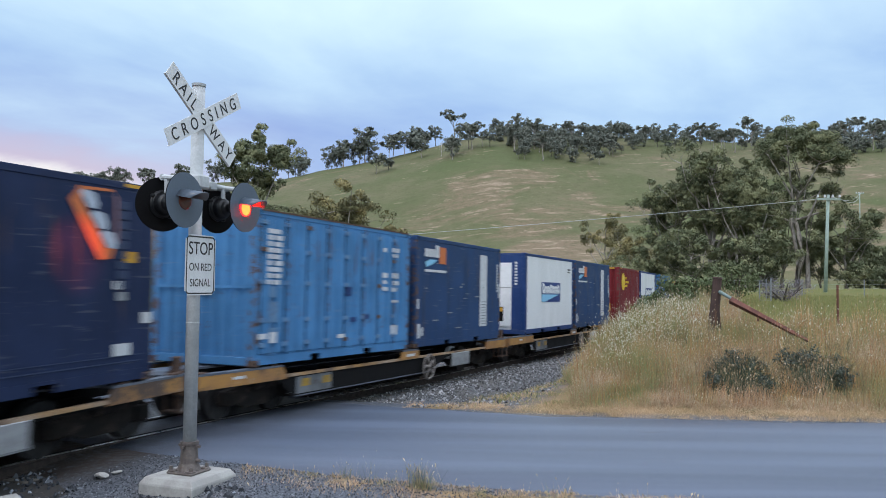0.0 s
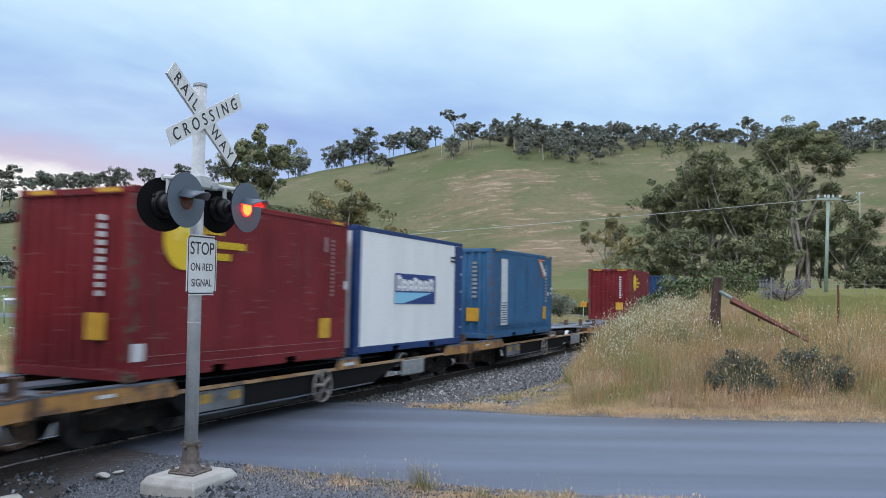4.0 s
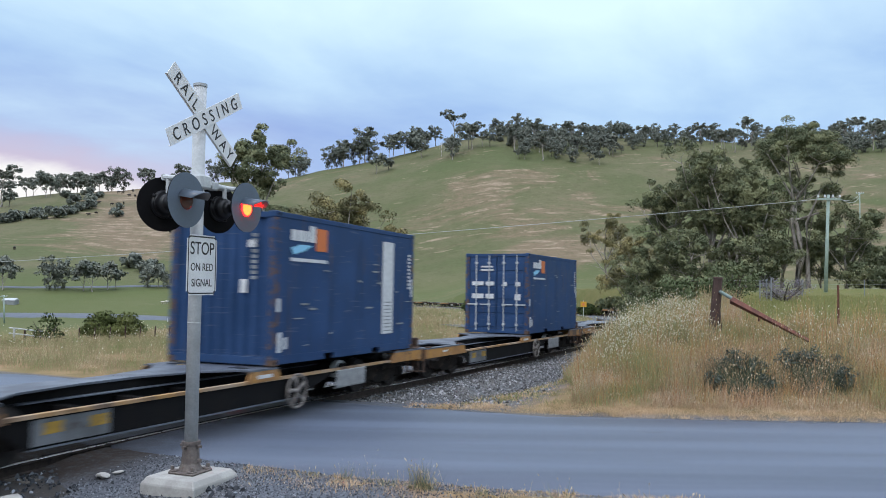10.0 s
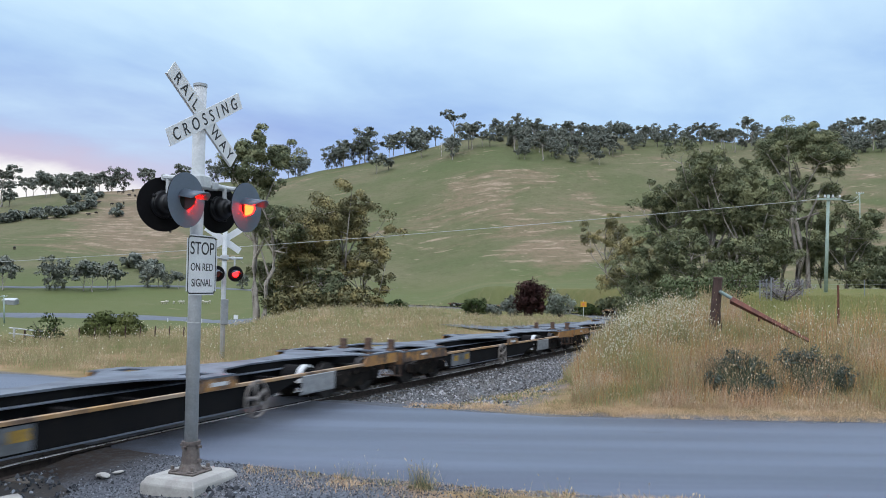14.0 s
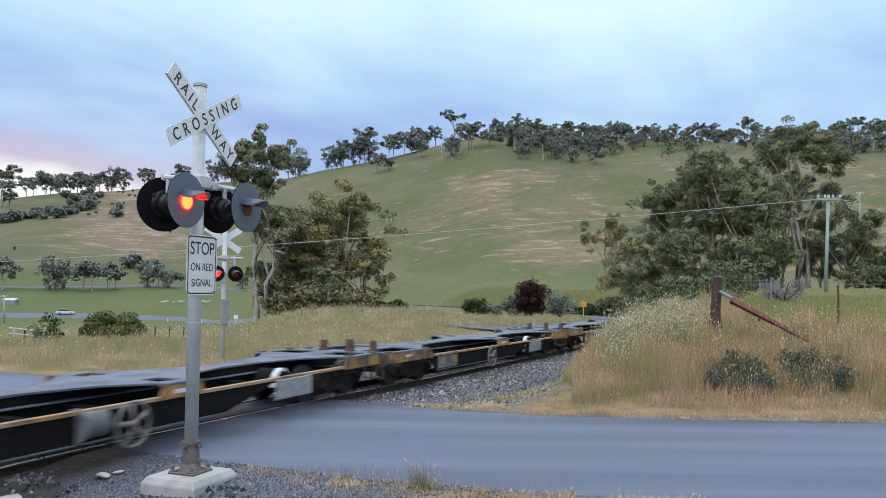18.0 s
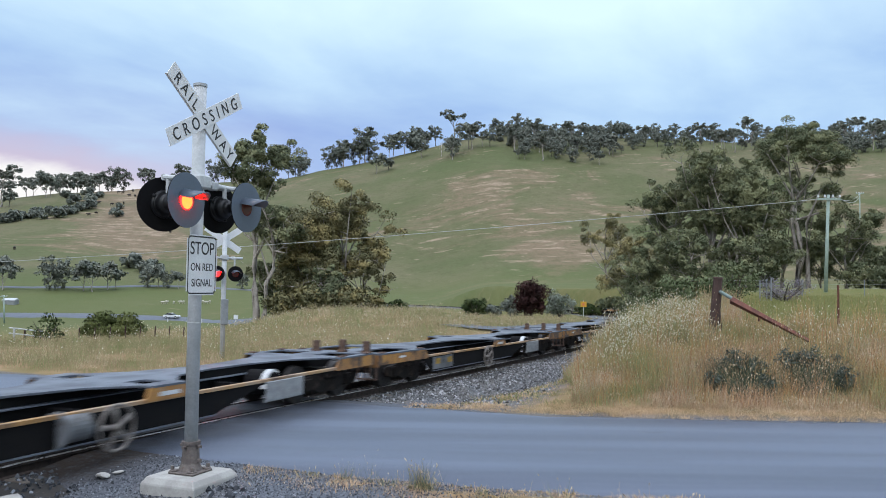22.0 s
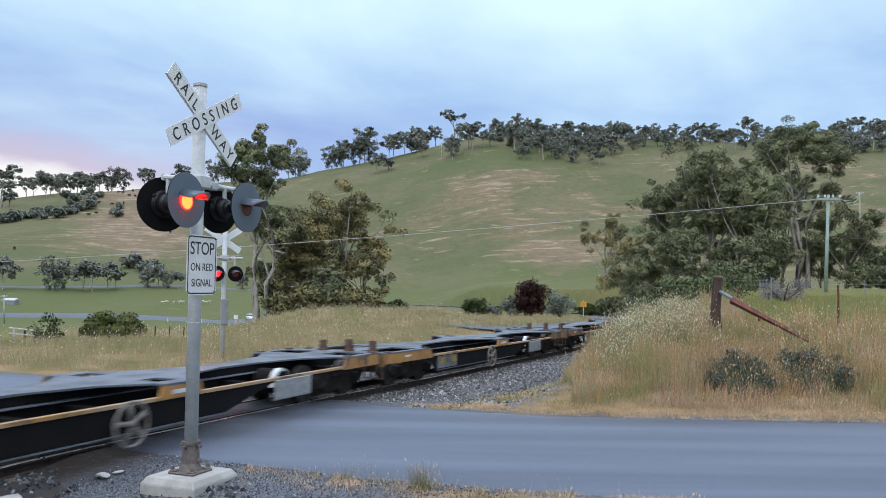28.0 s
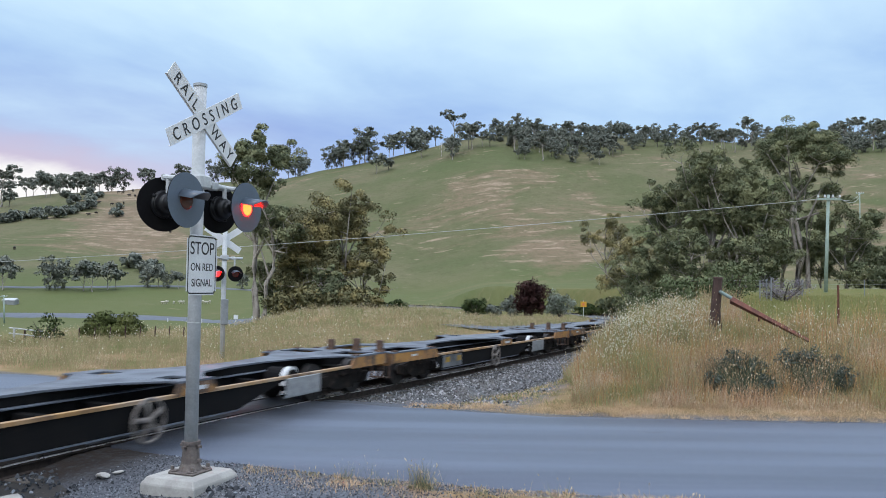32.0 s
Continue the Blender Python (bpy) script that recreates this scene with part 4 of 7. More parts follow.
def marks(name, rects, mat, parent, y=-1.219, axis="x", label=""):
    """Flat painted patches on a side (x, z ranges) or an end; few large ones are parts of their own."""
    if 1 < len(rects) <= 12 and "letters" not in name and "number" not in name:
        for r in rects:
            marks(name, [r], mat, parent, y, axis, label)
        return None
    bm = bmesh.new()
    for a0, a1, z0, z1 in rects:
        if axis == "x":
            box(bm, a0, a1, y - 0.006, y + 0.002, z0, z1)
        else:
            box(bm, y - 0.006, y + 0.002, a0, a1, z0, z1)
    ob = part(name, bm, mat, parent, label)
    return tagged(ob, label, kind="stuff") if len(rects) > 1 else ob


def column(x, z0, z1, n, w=0.12, fill=0.62):
    """A column of small unreadable characters as bars."""
    st = (z1 - z0) / n
    return [(x - w / 2, x + w / 2, z0 + i * st, z0 + (i + fill) * st) for i in range(n)]


def make_container(label, mat, frame=None, side="flat", end="ribs", doors=False):
    """A container with its base at z = 0, the long way along x; the end at -x leads."""
    frame = frame or mat
    c = thing("shipping_container", label, "container", "containers on the train")
    hx, hy = CL / 2, CW / 2
    for sx in (-1, 1):
        for sy in (-1, 1):
            bm = bmesh.new()
            box(bm, sx * hx, sx * (hx - 0.16), sy * hy, sy * (hy - 0.15), 0.118, CH - 0.118, bev=0.012)
            part("corner_post", bm, POSTS.get(frame.name, frame), c)
            for z0 in (0.0, CH - 0.118):
                bm = bmesh.new()
                box(bm, sx * (hx + 0.002), sx * (hx - 0.178), sy * (hy + 0.002), sy * (hy - 0.162), z0, z0 + 0.118, bev=0.014)
                cyl(bm, (sx * (hx - 0.09), sy * (hy + 0.0035), z0 + 0.06), (sx * (hx - 0.09), sy * (hy - 0.01), z0 + 0.06), 0.035, n=10, mi=1)
                part("corner_casting", bm, (RUST if mat is not REEFER and z0 == 0 else frame, UNDER), c)
    for sy in (-1, 1):
        bm = bmesh.new()
        box(bm, -hx + 0.16, hx - 0.16, sy * hy, sy * (hy - 0.07), CH - 0.11, CH - 0.012, bev=0.006)
        part("top_rail", bm, frame, c)
        bm = bmesh.new()
        segs, x = [], -hx + 0.16
        for p0, p1 in ((-1.22, -0.86), (0.86, 1.22)):
            box(bm, x, p0, sy * hy, sy * (hy - 0.07), 0.03, 0.19)
            box(bm, p0, p1, sy * hy, sy * (hy - 0.07), 0.145, 0.19)
            x = p1
        box(bm, x, hx - 0.16, sy * hy, sy * (hy - 0.07), 0.03, 0.19)
        part("bottom_rail", bm, frame, c)
        x0, x1 = -hx + 0.16, hx - 0.16
        if side == "ribs":
            al = wave(x0, x1, 0.275, 0.04)
        elif side == "fine":
            al = wave(x0, x1, 0.12, 0.008)
        else:
            al = [(x0, 0), (x1, 0)]
        wall_panel("side_panel", al, mat, c, sy * (hy - 0.012), sy, 0.19, CH - 0.11, "x")
    for sx in (-1, 1):
        for z0, z1 in ((CH - 0.12, CH - 0.015), (0.02, 0.17)):
            bm = bmesh.new()
            box(bm, sx * hx, sx * (hx - 0.1), -hy + 0.15, hy - 0.15, z0, z1, bev=0.006)
            part("end_sill", bm, frame, c)
        if doors and sx == -1:
            continue
        al = wave(-hy + 0.15, hy - 0.15, 0.27, 0.07) if end == "ribs" else [(-hy + 0.15, 0), (hy - 0.15, 0)]
        wall_panel("end_panel", al, mat, c, sx * (hx - 0.02), sx, 0.17, CH - 0.12, "y")
    if doors:
        for sy in (-1, 1):
            bm = bmesh.new()
            y0, y1 = sorted((sy * 0.012, sy * (hy - 0.155)))
            box(bm, -hx + 0.03, -hx + 0.07, y0, y1, 0.175, CH - 0.125)
            for i in range(5):
                zz = 0.24 + i * 0.505
                box(bm, -hx + 0.008, -hx + 0.032, y0 + 0.04, y1 - 0.04, zz, zz + 0.40, bev=0.008)
            dl = part("door_leaf", bm, mat, c)
            for yy in (sy * 0.28, sy * 0.78):
                bm = bmesh.new()
                cyl(bm, (-hx - 0.022, yy, 0.1), (-hx - 0.022, yy, CH - 0.07), 0.018, n=9)
                for zz in (0.3, 1.0, 1.7, 2.5):
                    box(bm, -hx - 0.05, -hx + 0.01, yy - 0.05, yy + 0.05, zz, zz + 0.07)
                box(bm, -hx - 0.055, -hx - 0.03, yy - 0.02, yy + 0.34 * sy, 1.02, 1.06)
                part("lock_rod", bm, GALV, dl, "galvanised lock rod")
    bm = bmesh.new()
    box(bm, -hx + 0.1, hx - 0.1, -hy + 0.06, hy - 0.06, CH - 0.03, CH - 0.018)
    part("roof", bm, mat, c)
    bm = bmesh.new()
    box(bm, -hx + 0.1, hx - 0.1, -hy + 0.07, hy - 0.07, 0.15, 0.17)
    part("floor", bm, UNDER, c)
    for i in range(9):
        x = -hx + 0.3 + i * 0.68
        bm = bmesh.new()
        box(bm, x - 0.04, x + 0.04, -hy + 0.08, hy - 0.08, 0.04, 0.149)
        part("cross_member", bm, UNDER, c)
    return c


def word_mark(c, x, z, s=1.0):
    """The pale and orange company mark on the navy boxes, in plain shapes."""
    y = -1.219
    for a, b, h in ((0.0, 0.13, 0.13), (0.15, 0.27, 0.13), (0.29, 0.38, 0.13), (0.40, 0.53, 0.2)):
        marks("company_mark", [(x + a * s, x + b * s, z + 0.02 * s, z + (0.02 + h) * s)], WHITEMARK, c, label="white company mark")
    marks("company_mark", [(x + 0.55 * s, x + 0.80 * s, z - 0.08 * s, z + 0.2 * s)], LOGORANGE, c, label="orange company mark")
    bm = bmesh.new()
    prism(bm, [(x, z - 0.07 * s), (x + 0.2 * s, z - 0.02 * s), (x + 0.46 * s, z - 0.02 * s), (x + 0.3 * s, z - 0.09 * s), (x + 0.05 * s, z - 0.15 * s)], 1, y - 0.006, y)
    part("company_mark", bm, LOGOLIGHT, c, "pale blue company mark")
    marks("underline", [(x, x + 0.82 * s, z - 0.225 * s, z - 0.185 * s)], WHITEMARK, c, label="white underline")


def navy(label, strip=True, doors=False, dark=False):
    c = make_container(label, DARKNAVY if dark else NAVY, doors=doors)
    word_mark(c, -2.53, 2.33, 1.62)
    if strip:
        marks("white_strip", [(1.30, 1.86, 0.44, 2.6)], WHITEMARK, c, label="white strip with lettering")
        marks("strip_letters", column(1.58, 0.5, 1.25, 9, 0.34, 0.3), MARKGREY, c, y=-1.2245, label="black lettering bars")
    marks("scuff", [(-2.9, -2.78, 0.25, 0.62), (-2.95, -2.85, 1.0, 1.25), (-2.7, -2.6, 0.3, 0.52), (2.86, 2.93, 1.3, 1.75)], WHITEMARK, c, label="white scuffed stencil patches")
    rub = random.Random(len(bpy.data.objects))
    for _ in range(14):
        a, zz = rub.uniform(-2.7, 2.6), rub.uniform(0.25, 2.2)
        marks("scuff", [(a, a + rub.uniform(0.1, 0.42), zz, zz + rub.uniform(0.012, 0.04))], MARKGREY, c)
    marks("number_stencil", column(2.75, 1.5, 2.4, 10, 0.12), WHITEMARK, c, label="column of small white characters")
    if doors:
        for r in [(0.12, 0.62, 2.25, 2.31), (0.15, 0.6, 2.37, 2.43), (0.1, 0.42, 1.72, 1.86), (0.5, 0.95, 1.72, 1.86), (0.1, 0.42, 1.25, 1.42), (0.5, 0.95, 1.25, 1.42), (-0.9, -0.72, 1.7, 1.85), (-0.4, -0.25, 1.7, 1.85), (-0.92, -0.7, 1.2, 1.42)]:
            marks("door_marks", [r], WHITEMARK, c, -CL / 2 - 0.003, "y", "white door stencil")
    else:
        marks("end_marks", [(-0.78, -0.6, 2.2, 2.34), (-0.6, -0.45, 1.35, 1.6)], WHITEMARK, c, -CL / 2 - 0.003, "y", "white end stencils")
        marks("end_marks", column(-0.75, 1.6, 2.5, 9, 0.12), MARKGREY, c, -CL / 2 - 0.003, "y")
    return c


def maroon(label):
    c = make_container(label, MAROON, side="fine")
    bm = bmesh.new()
    cyl(bm, (-1.95, -1.222, 2.13), (-1.95, -1.21, 2.13), 0.46, n=36)
    part("round_mark", bm, LOGOYEL, c, "yellow round company mark")
    bm = bmesh.new()
    arc = [0.4 + 0.3 * k for k in range(10)]
    prism(bm, [(-1.95 + 0.27 * math.cos(a), 2.13 + 0.30 * math.sin(a)) for a in arc] + [(-1.95 + 0.14 * math.cos(a), 2.10 + 0.17 * math.sin(a)) for a in arc[::-1]], 1, -1.227, -1.221)
    part("round_mark", bm, LOGOPALE, c, "paler swirl in the round mark")
    marks("side_letters", [r for z, n in ((2.28, 4), (2.06, 10), (1.86, 6)) for r in [(-1.43 + 0.1 * i, -1.36 + 0.1 * i, z, z + 0.12) for i in range(n)]], LOGOYEL, c, label="rows of yellow lettering bars")
    marks("yellow_label", [(1.97, 2.38, 0.45, 0.85)], YELLOW, c, label="yellow safety label")
    marks("yellow_label", [(-0.75, -0.35, 0.6, 1.0)], YELLOW, c, -CL / 2 - 0.003, "y", "yellow safety label")
    marks("end_letters", column(-0.6, 1.25, 2.5, 10, 0.12), WHITEMARK, c, -CL / 2 - 0.003, "y", "column of pink-white characters")
    marks("number_stencil", column(2.42, 1.3, 2.5, 14, 0.1) + [(2.1, 2.22, 2.2, 2.5)], WHITEPINK, c, label="small faded stencils")
    marks("corner_label", [(-2.98, -2.74, 0.3, 0.56)], WHITEMARK, c, label="white corner label")
    marks("white_tag", [(2.9, 3.0, 1.45, 1.62)], WHITEMARK, c)
    marks("rail_line", [(-2.7 + 0.11 * i, -2.62 + 0.11 * i, z, z + 0.009) for z in (0.36, 0.215) for i in range(50)], WHITEPINK, c)
    marks("corner_paint", [(-2.75, -2.35, CH - 0.08, CH - 0.03), (2.4, 2.8, CH - 0.08, CH - 0.03)], YELLOW, c)
    marks("corner_paint", [(0.45, 0.95, CH - 0.09, CH - 0.03), (-0.95, -0.45, CH - 0.09, CH - 0.03)], YELLOW, c, -CL / 2 - 0.003, "y")
    return c


def white_box(label, machinery):
    c = make_container(label, REEFER, TRIMBLUE, end="flat")
    bm = bmesh.new()
    y = -1.219
    box(bm, -1.17, 1.17, y - 0.005, y + 0.002, 1.14, 1.88)
    lg = part("company_mark", bm, LOGODARK, c, "blue company panel")
    rects = []
    for k in range(7):
        a, h = -1.09 + 0.31 * k, (0.38, 0.28, 0.28, 0.34, 0.28, 0.28, 0.34)[k]
        rects += [(a, a + 0.09, 1.46, 1.46 + h), (a + 0.17, a + 0.26, 1.46, 1.46 + h * 0.9), (a + 0.09, a + 0.17, 1.46 + h - 0.1, 1.46 + h), (a + 0.09, a + 0.17, 1.52, 1.58)]
    marks("panel_letters", rects, REEFER, c, y - 0.006, label="white lettering shapes")
    bm = bmesh.new()
    prism(bm, [(-1.17, 1.15), (-0.75, 1.15), (0.95, 1.42), (-1.17, 1.42)], 1, y - 0.011, y - 0.004)
    part("company_mark", bm, LOGOLIGHT, c, "pale blue wave")
    marks("small_stencil", [(2.2, 2.55, 2.4, 2.46), (2.2, 2.5, 2.3, 2.35)], LETTER, c)
    bm = bmesh.new()
    for zz in (0.45, 0.95, 1.45, 1.95, 2.45):
        box(bm, 3.0 - 0.09, 3.0 - 0.03, y - 0.012, y, zz, zz + 0.06)
    part("door_hinges", bm, GALV, c)
    for sx in (-1, 1):
        bm = bmesh.new()
        a, b = (-2.87, -2.84) if sx < 0 else (2.87 if machinery else 2.5, 2.885)
        box(bm, a, b, y - 0.004, y + 0.01, 0.2, CH - 0.12)
        part("blue_edge", bm, TRIMBLUE, c)
    if machinery:
        bm = bmesh.new()
        x = -CL / 2
        box(bm, x - 0.03, x + 0.02, -0.72, 1.05, 1.645, 2.52, bev=0.012)
        for y0, y1, z0, z1 in ((-0.72, -0.15, 1.13, 1.63), (0.27, 0.41, 1.13, 1.63), (0.57, 1.05, 1.13, 1.63), (-0.72, 1.05, 0.97, 1.13), (-0.72, -0.42, 0.46, 0.97), (0.62, 1.05, 0.46, 0.80), (-0.72, 1.05, 0.28, 0.46)):
            box(bm, x - 0.028, x + 0.02, y0, y1, z0, z1)
        part("machinery_panel", bm, REEFER, c, "white cooling machinery panel")
        bm = bmesh.new()
        box(bm, x - 0.008, x + 0.015, -0.42, 1.0, 0.46, 0.97)
        box(bm, x - 0.008, x + 0.015, -0.15, 0.57, 1.13, 1.63)
        part("machinery_recess", bm, UNDER, c, "dark machinery recesses")
        bm = bmesh.new()
        for i in range(12):
            box(bm, x - 0.026, x - 0.008, -0.14, 0.26, 1.15 + i * 0.04, 1.172 + i * 0.04)
        part("grille", bm, GALV, c, "slatted metal cooling grille")
        bm = bmesh.new()
        box(bm, x - 0.024, x, 0.12, 0.42, 0.48, 0.90, bev=0.02)
        cyl(bm, (x - 0.024, -0.12, 0.64), (x, -0.12, 0.64), 0.15, n=16)
        box(bm, x - 0.02, x, 0.45, 0.60, 0.5, 0.95, bev=0.01)
        part("compressor", bm, CASTIRON, c, "grey-brown compressor gear")
        marks("yellow_label", [(-0.40, -0.24, 0.80, 0.94)], YELLOW, c, x - 0.028, "y")
        bm = bmesh.new()
        box(bm, x - 0.006, x + 0.02, -1.07, -0.72, 0.17, CH - 0.12)
        box(bm, x - 0.006, x + 0.02, -0.72, 1.07, 2.53, CH - 0.12)
        part("end_frame", bm, TRIMBLUE, c, "dark blue end frame")
        marks("number_stencil", column(-0.88, 1.75, 2.6, 8, 0.1), WHITEMARK, c, x - 0.007, "y", "column of small white characters")
    return c


def light_blue(label):
    c = make_container(label, SKYBLUE, side="flat")
    y = -1.219
    # ribbed folding doors along the whole side
    for i in range(8):
        x = -2.86 + i * 0.715
        bm = bmesh.new()
        prism(bm, [(x + 0.012, y + 0.012), (x + 0.05, y - 0.03), (x + 0.27, y - 0.03), (x + 0.33, y + 0.011), (x + 0.40, y + 0.011), (x + 0.45, y - 0.026), (x + 0.65, y - 0.026), (x + 0.703, y + 0.012)], 2, 0.24, CH - 0.16)
        dl = part("side_door", bm, SKYBLUE, c)
        for zz in (0.35, 0.8, 1.5, 2.1, 2.6):
            bm = bmesh.new()
            box(bm, x - 0.06, x + 0.09, y - 0.05, y - 0.015, zz, zz + 0.08, bev=0.006)
            part("hinge", bm, RUST if (i + int(zz * 10)) % 7 == 0 else HINGEBLUE, dl)
        if i % 2:
            bm = bmesh.new()
            cyl(bm, (x + 0.06, y - 0.04, 0.2), (x + 0.06, y - 0.04, CH - 0.1), 0.016, n=7)
            part("lock_rod", bm, POSTS[SKYBLUE.name], dl)
        bm = bmesh.new()
        box(bm, x - 0.012, x + 0.014, y + 0.001, y + 0.008, 0.22, CH - 0.14)
        part("door_seam", bm, UNDER, dl)
    rows = [(x0, x1, 1.5 + 0.118 * i, 1.585 + 0.118 * i) for i in range(9) for x0, x1 in ((-2.74, -2.62 + 0.03 * (i % 3)), (-2.55 + 0.03 * (i % 2), -2.36 + 0.02 * (i % 4)))]
    marks("stencil", rows, WHITEMARK, c, y - 0.034, label="rows of white stencil lettering")
    marks("stencil", [(-2.66, -2.46, 1.26, 1.46), (-2.68, -2.40, 0.80, 1.18), (-2.66, -2.40, 0.62, 0.70)], HINGEBLUE, c, y - 0.034, label="faded pale stencil shapes")
    marks("top_edge", [(-2.95, 2.95, CH - 0.035, CH - 0.004)], RUST, c, y - 0.004, label="rusted top rail edge")
    marks("stencil", [(1.62, 1.78, 2.34, 2.44), (2.06, 2.4, 2.36, 2.46), (2.08, 2.34, 2.24, 2.32), (1.6, 1.84, 1.74, 1.86), (1.62, 1.8, 1.60, 1.68), (1.6, 1.86, 1.44, 1.53), (2.06, 2.36, 1.74, 1.86), (2.1, 2.4, 1.58, 1.68), (2.06, 2.3, 1.42, 1.52), (-2.95, -2.7, 0.5, 0.6), (-2.62, -2.42, 0.42, 0.62), (-0.3, -0.02, 0.42, 0.5), (2.05, 2.36, 0.4, 0.62), (2.08, 2.36, 1.16, 1.22)], WHITEMARK, c, y - 0.034, label="white stencil patches")
    marks("dark_patch", [(0.0, 0.22, 1.3, 1.5), (0.8, 1.0, 0.8, 0.9), (0.2, 0.45, 0.75, 0.85)], TRIMBLUE, c, y - 0.034)
    marks("end_marks", column(-0.1, 1.3, 2.4, 7, 0.24, 0.8), FADED, c, -CL / 2 - 0.003, "y", "white end stencils")
    marks("end_bar", [(-1.1, 1.1, 1.42, 1.47)], SKYBLUE, c, -CL / 2 - 0.02, "y")
    return c


def big_blue(label, dark):
    """Blue box with a slanted red and white mark towards its rear end."""
    c = make_container(label, DARKNAVY if dark else MIDBLUE, side="flat" if dark else "fine")
    y = -1.219
    if dark:
        bm = bmesh.new()
        prism(bm, [(1.36, 2.53), (1.53, 2.73), (2.14, 2.74), (2.14, 2.705), (1.60, 2.69), (1.55, 2.56), (2.05, 1.90), (2.22, 1.97), (2.12, 1.77), (1.90, 1.745)], 1, y - 0.005, y + 0.001)
        part("company_mark", bm, LOGORANGE, c, "slanted orange company mark")
        for x, z in ((1.53, 2.44), (1.72, 2.17), (1.90, 1.91)):
            bm = bmesh.new()
            prism(bm, [(x, z + 0.20), (x + 0.07, z + 0.25), (x + 0.26, z + 0.22), (x + 0.33, z + 0.08), (x + 0.31, z), (x + 0.16, z + 0.01)], 1, y - 0.012, y - 0.006)
            part("company_mark", bm, LOGOWHITE, c, "white rounded shape in the mark")
        bm = bmesh.new()
        prism(bm, [(2.17, 2.70), (2.24, 2.62), (2.27, 1.98), (2.22, 1.99), (2.19, 2.58)], 1, y - 0.005, y + 0.001)
        part("company_mark", bm, WHITEPINK, c, "thin pink edge of the mark")
        marks("number_stencil", column(2.36, 1.35, 2.62, 9, 0.2, 0.8), DIMMARK, c, label="column of dim painted-over characters")
        marks("number_stencil", [(2.26, 2.46, 1.18, 1.30)], MARKGREY, c, label="grey painted patch")
    else:
        bm = bmesh.new()
        prism(bm, [(1.40, 2.70), (2.18, 2.70), (2.18, 2.66), (1.73, 2.64), (2.28, 2.16), (2.26, 2.06), (1.98, 2.04)], 1, y - 0.005, y + 0.001)
        part("company_mark", bm, LOGORANGE, c, "slanted orange company mark")
        for k in range(4):
            bm = bmesh.new()
            box(bm, 1.60 + k * 0.13, 1.86 + k * 0.13, y - 0.012, y - 0.006, 2.48 - k * 0.116, 2.607 - k * 0.116, bev=0.02)
            part("company_mark", bm, WHITEMARK, c, "white rounded shape in the mark")
        marks("number_stencil", column(2.32, 1.15, 2.55, 12, 0.22), MARKGREY, c, label="column of small characters")
    if not dark:
        marks("white_strip", [(-2.28, -1.72, 0.42, 2.57)], WHITEMARK, c, label="tall white panel with small print")
        marks("strip_letters", column(-2.0, 0.5, 1.2, 9, 0.44, 0.35), LETTER, c, y - 0.006, label="small grey print bars")
    marks("yellow_label", [(1.97, 2.34, 0.52, 0.98)] if not dark else [(2.4, 2.64, 1.72, 1.88)], YELLOW, c, label="yellow safety label")
    marks("yellow_label", [(-0.75, -0.32, 0.55, 0.98)], YELLOW, c, -CL / 2 - 0.003, "y")
    marks("end_letters", column(-0.6, 1.3, 2.5, 9, 0.16), MARKGREY, c, -CL / 2 - 0.003, "y", "pale characters")
    marks("white_tag", [(2.78, 2.99, 0.84, 1.0), (2.22, 2.56, 0.40, 0.57), (2.2, 2.36, 1.34, 1.46)] if dark else [(2.86, 3.0, 1.58, 1.68), (2.5, 2.66, 1.38, 1.5), (2.87, 3.0, 1.42, 1.5)], WHITEMARK, c)
    marks("corner_paint", [(-2.75, -2.35, CH - 0.08, CH - 0.03), (2.4, 2.8, CH - 0.08, CH - 0.03)], YELLOW, c)
    marks("rail_line", [(-2.7, 2.8, 0.30, 0.315), (-2.7, 2.8, 0.39, 0.40)], DIMMARK if dark else NAVY, c)
    return c


SLOTS = {-1: -3.052, 1: 3.388}
LOADS = [
    (-1, 1, big_blue("dark navy freight container with a slanted orange and white mark", True)),
    (0, -1, light_blue("faded light-blue side-door freight container with ribbed doors and stencils")),
    (0, 1, navy("navy freight container with company mark and white lettered strip")),
    (1, -1, white_box("white refrigerated container in a dark blue frame with cooling machinery", True)),
    (1, 1, navy("scuffed navy freight container with a pale and orange mark")),
    (2, -1, maroon("maroon freight container with a round yellow mark beside a white one")),
    (2, 1, white_box("white freight container with blue frame and blue company panel", False)),
    (3, -1, big_blue("mid-blue freight container with a tall white panel of print", False)),
    (4, 1, maroon("maroon freight container with a round yellow mark on a half-empty wagon")),
    (5, 1, navy("navy freight container with rust-streaked corrugated end and white strip")),
    (6, 1, navy("navy freight container with double doors facing forward", strip=False, doors=True)),
]

# ---- the level-crossing signals ----
LAMPS = []


def tilt_board(length, width, angle, m, mat, name, parent, label=""):
    bm = bmesh.new()
    box(bm, -0.004, 0.004, -length / 2, length / 2, -width / 2, width / 2, m=m @ Matrix.Rotation(radians(angle), 4, "X"))
    box(bm, -0.03, -0.004, -length / 2, length / 2, -width / 2 - 0.0, -width / 2 + 0.01, m=m @ Matrix.Rotation(radians(angle), 4, "X"))
    return part(name, bm, mat, parent, label)


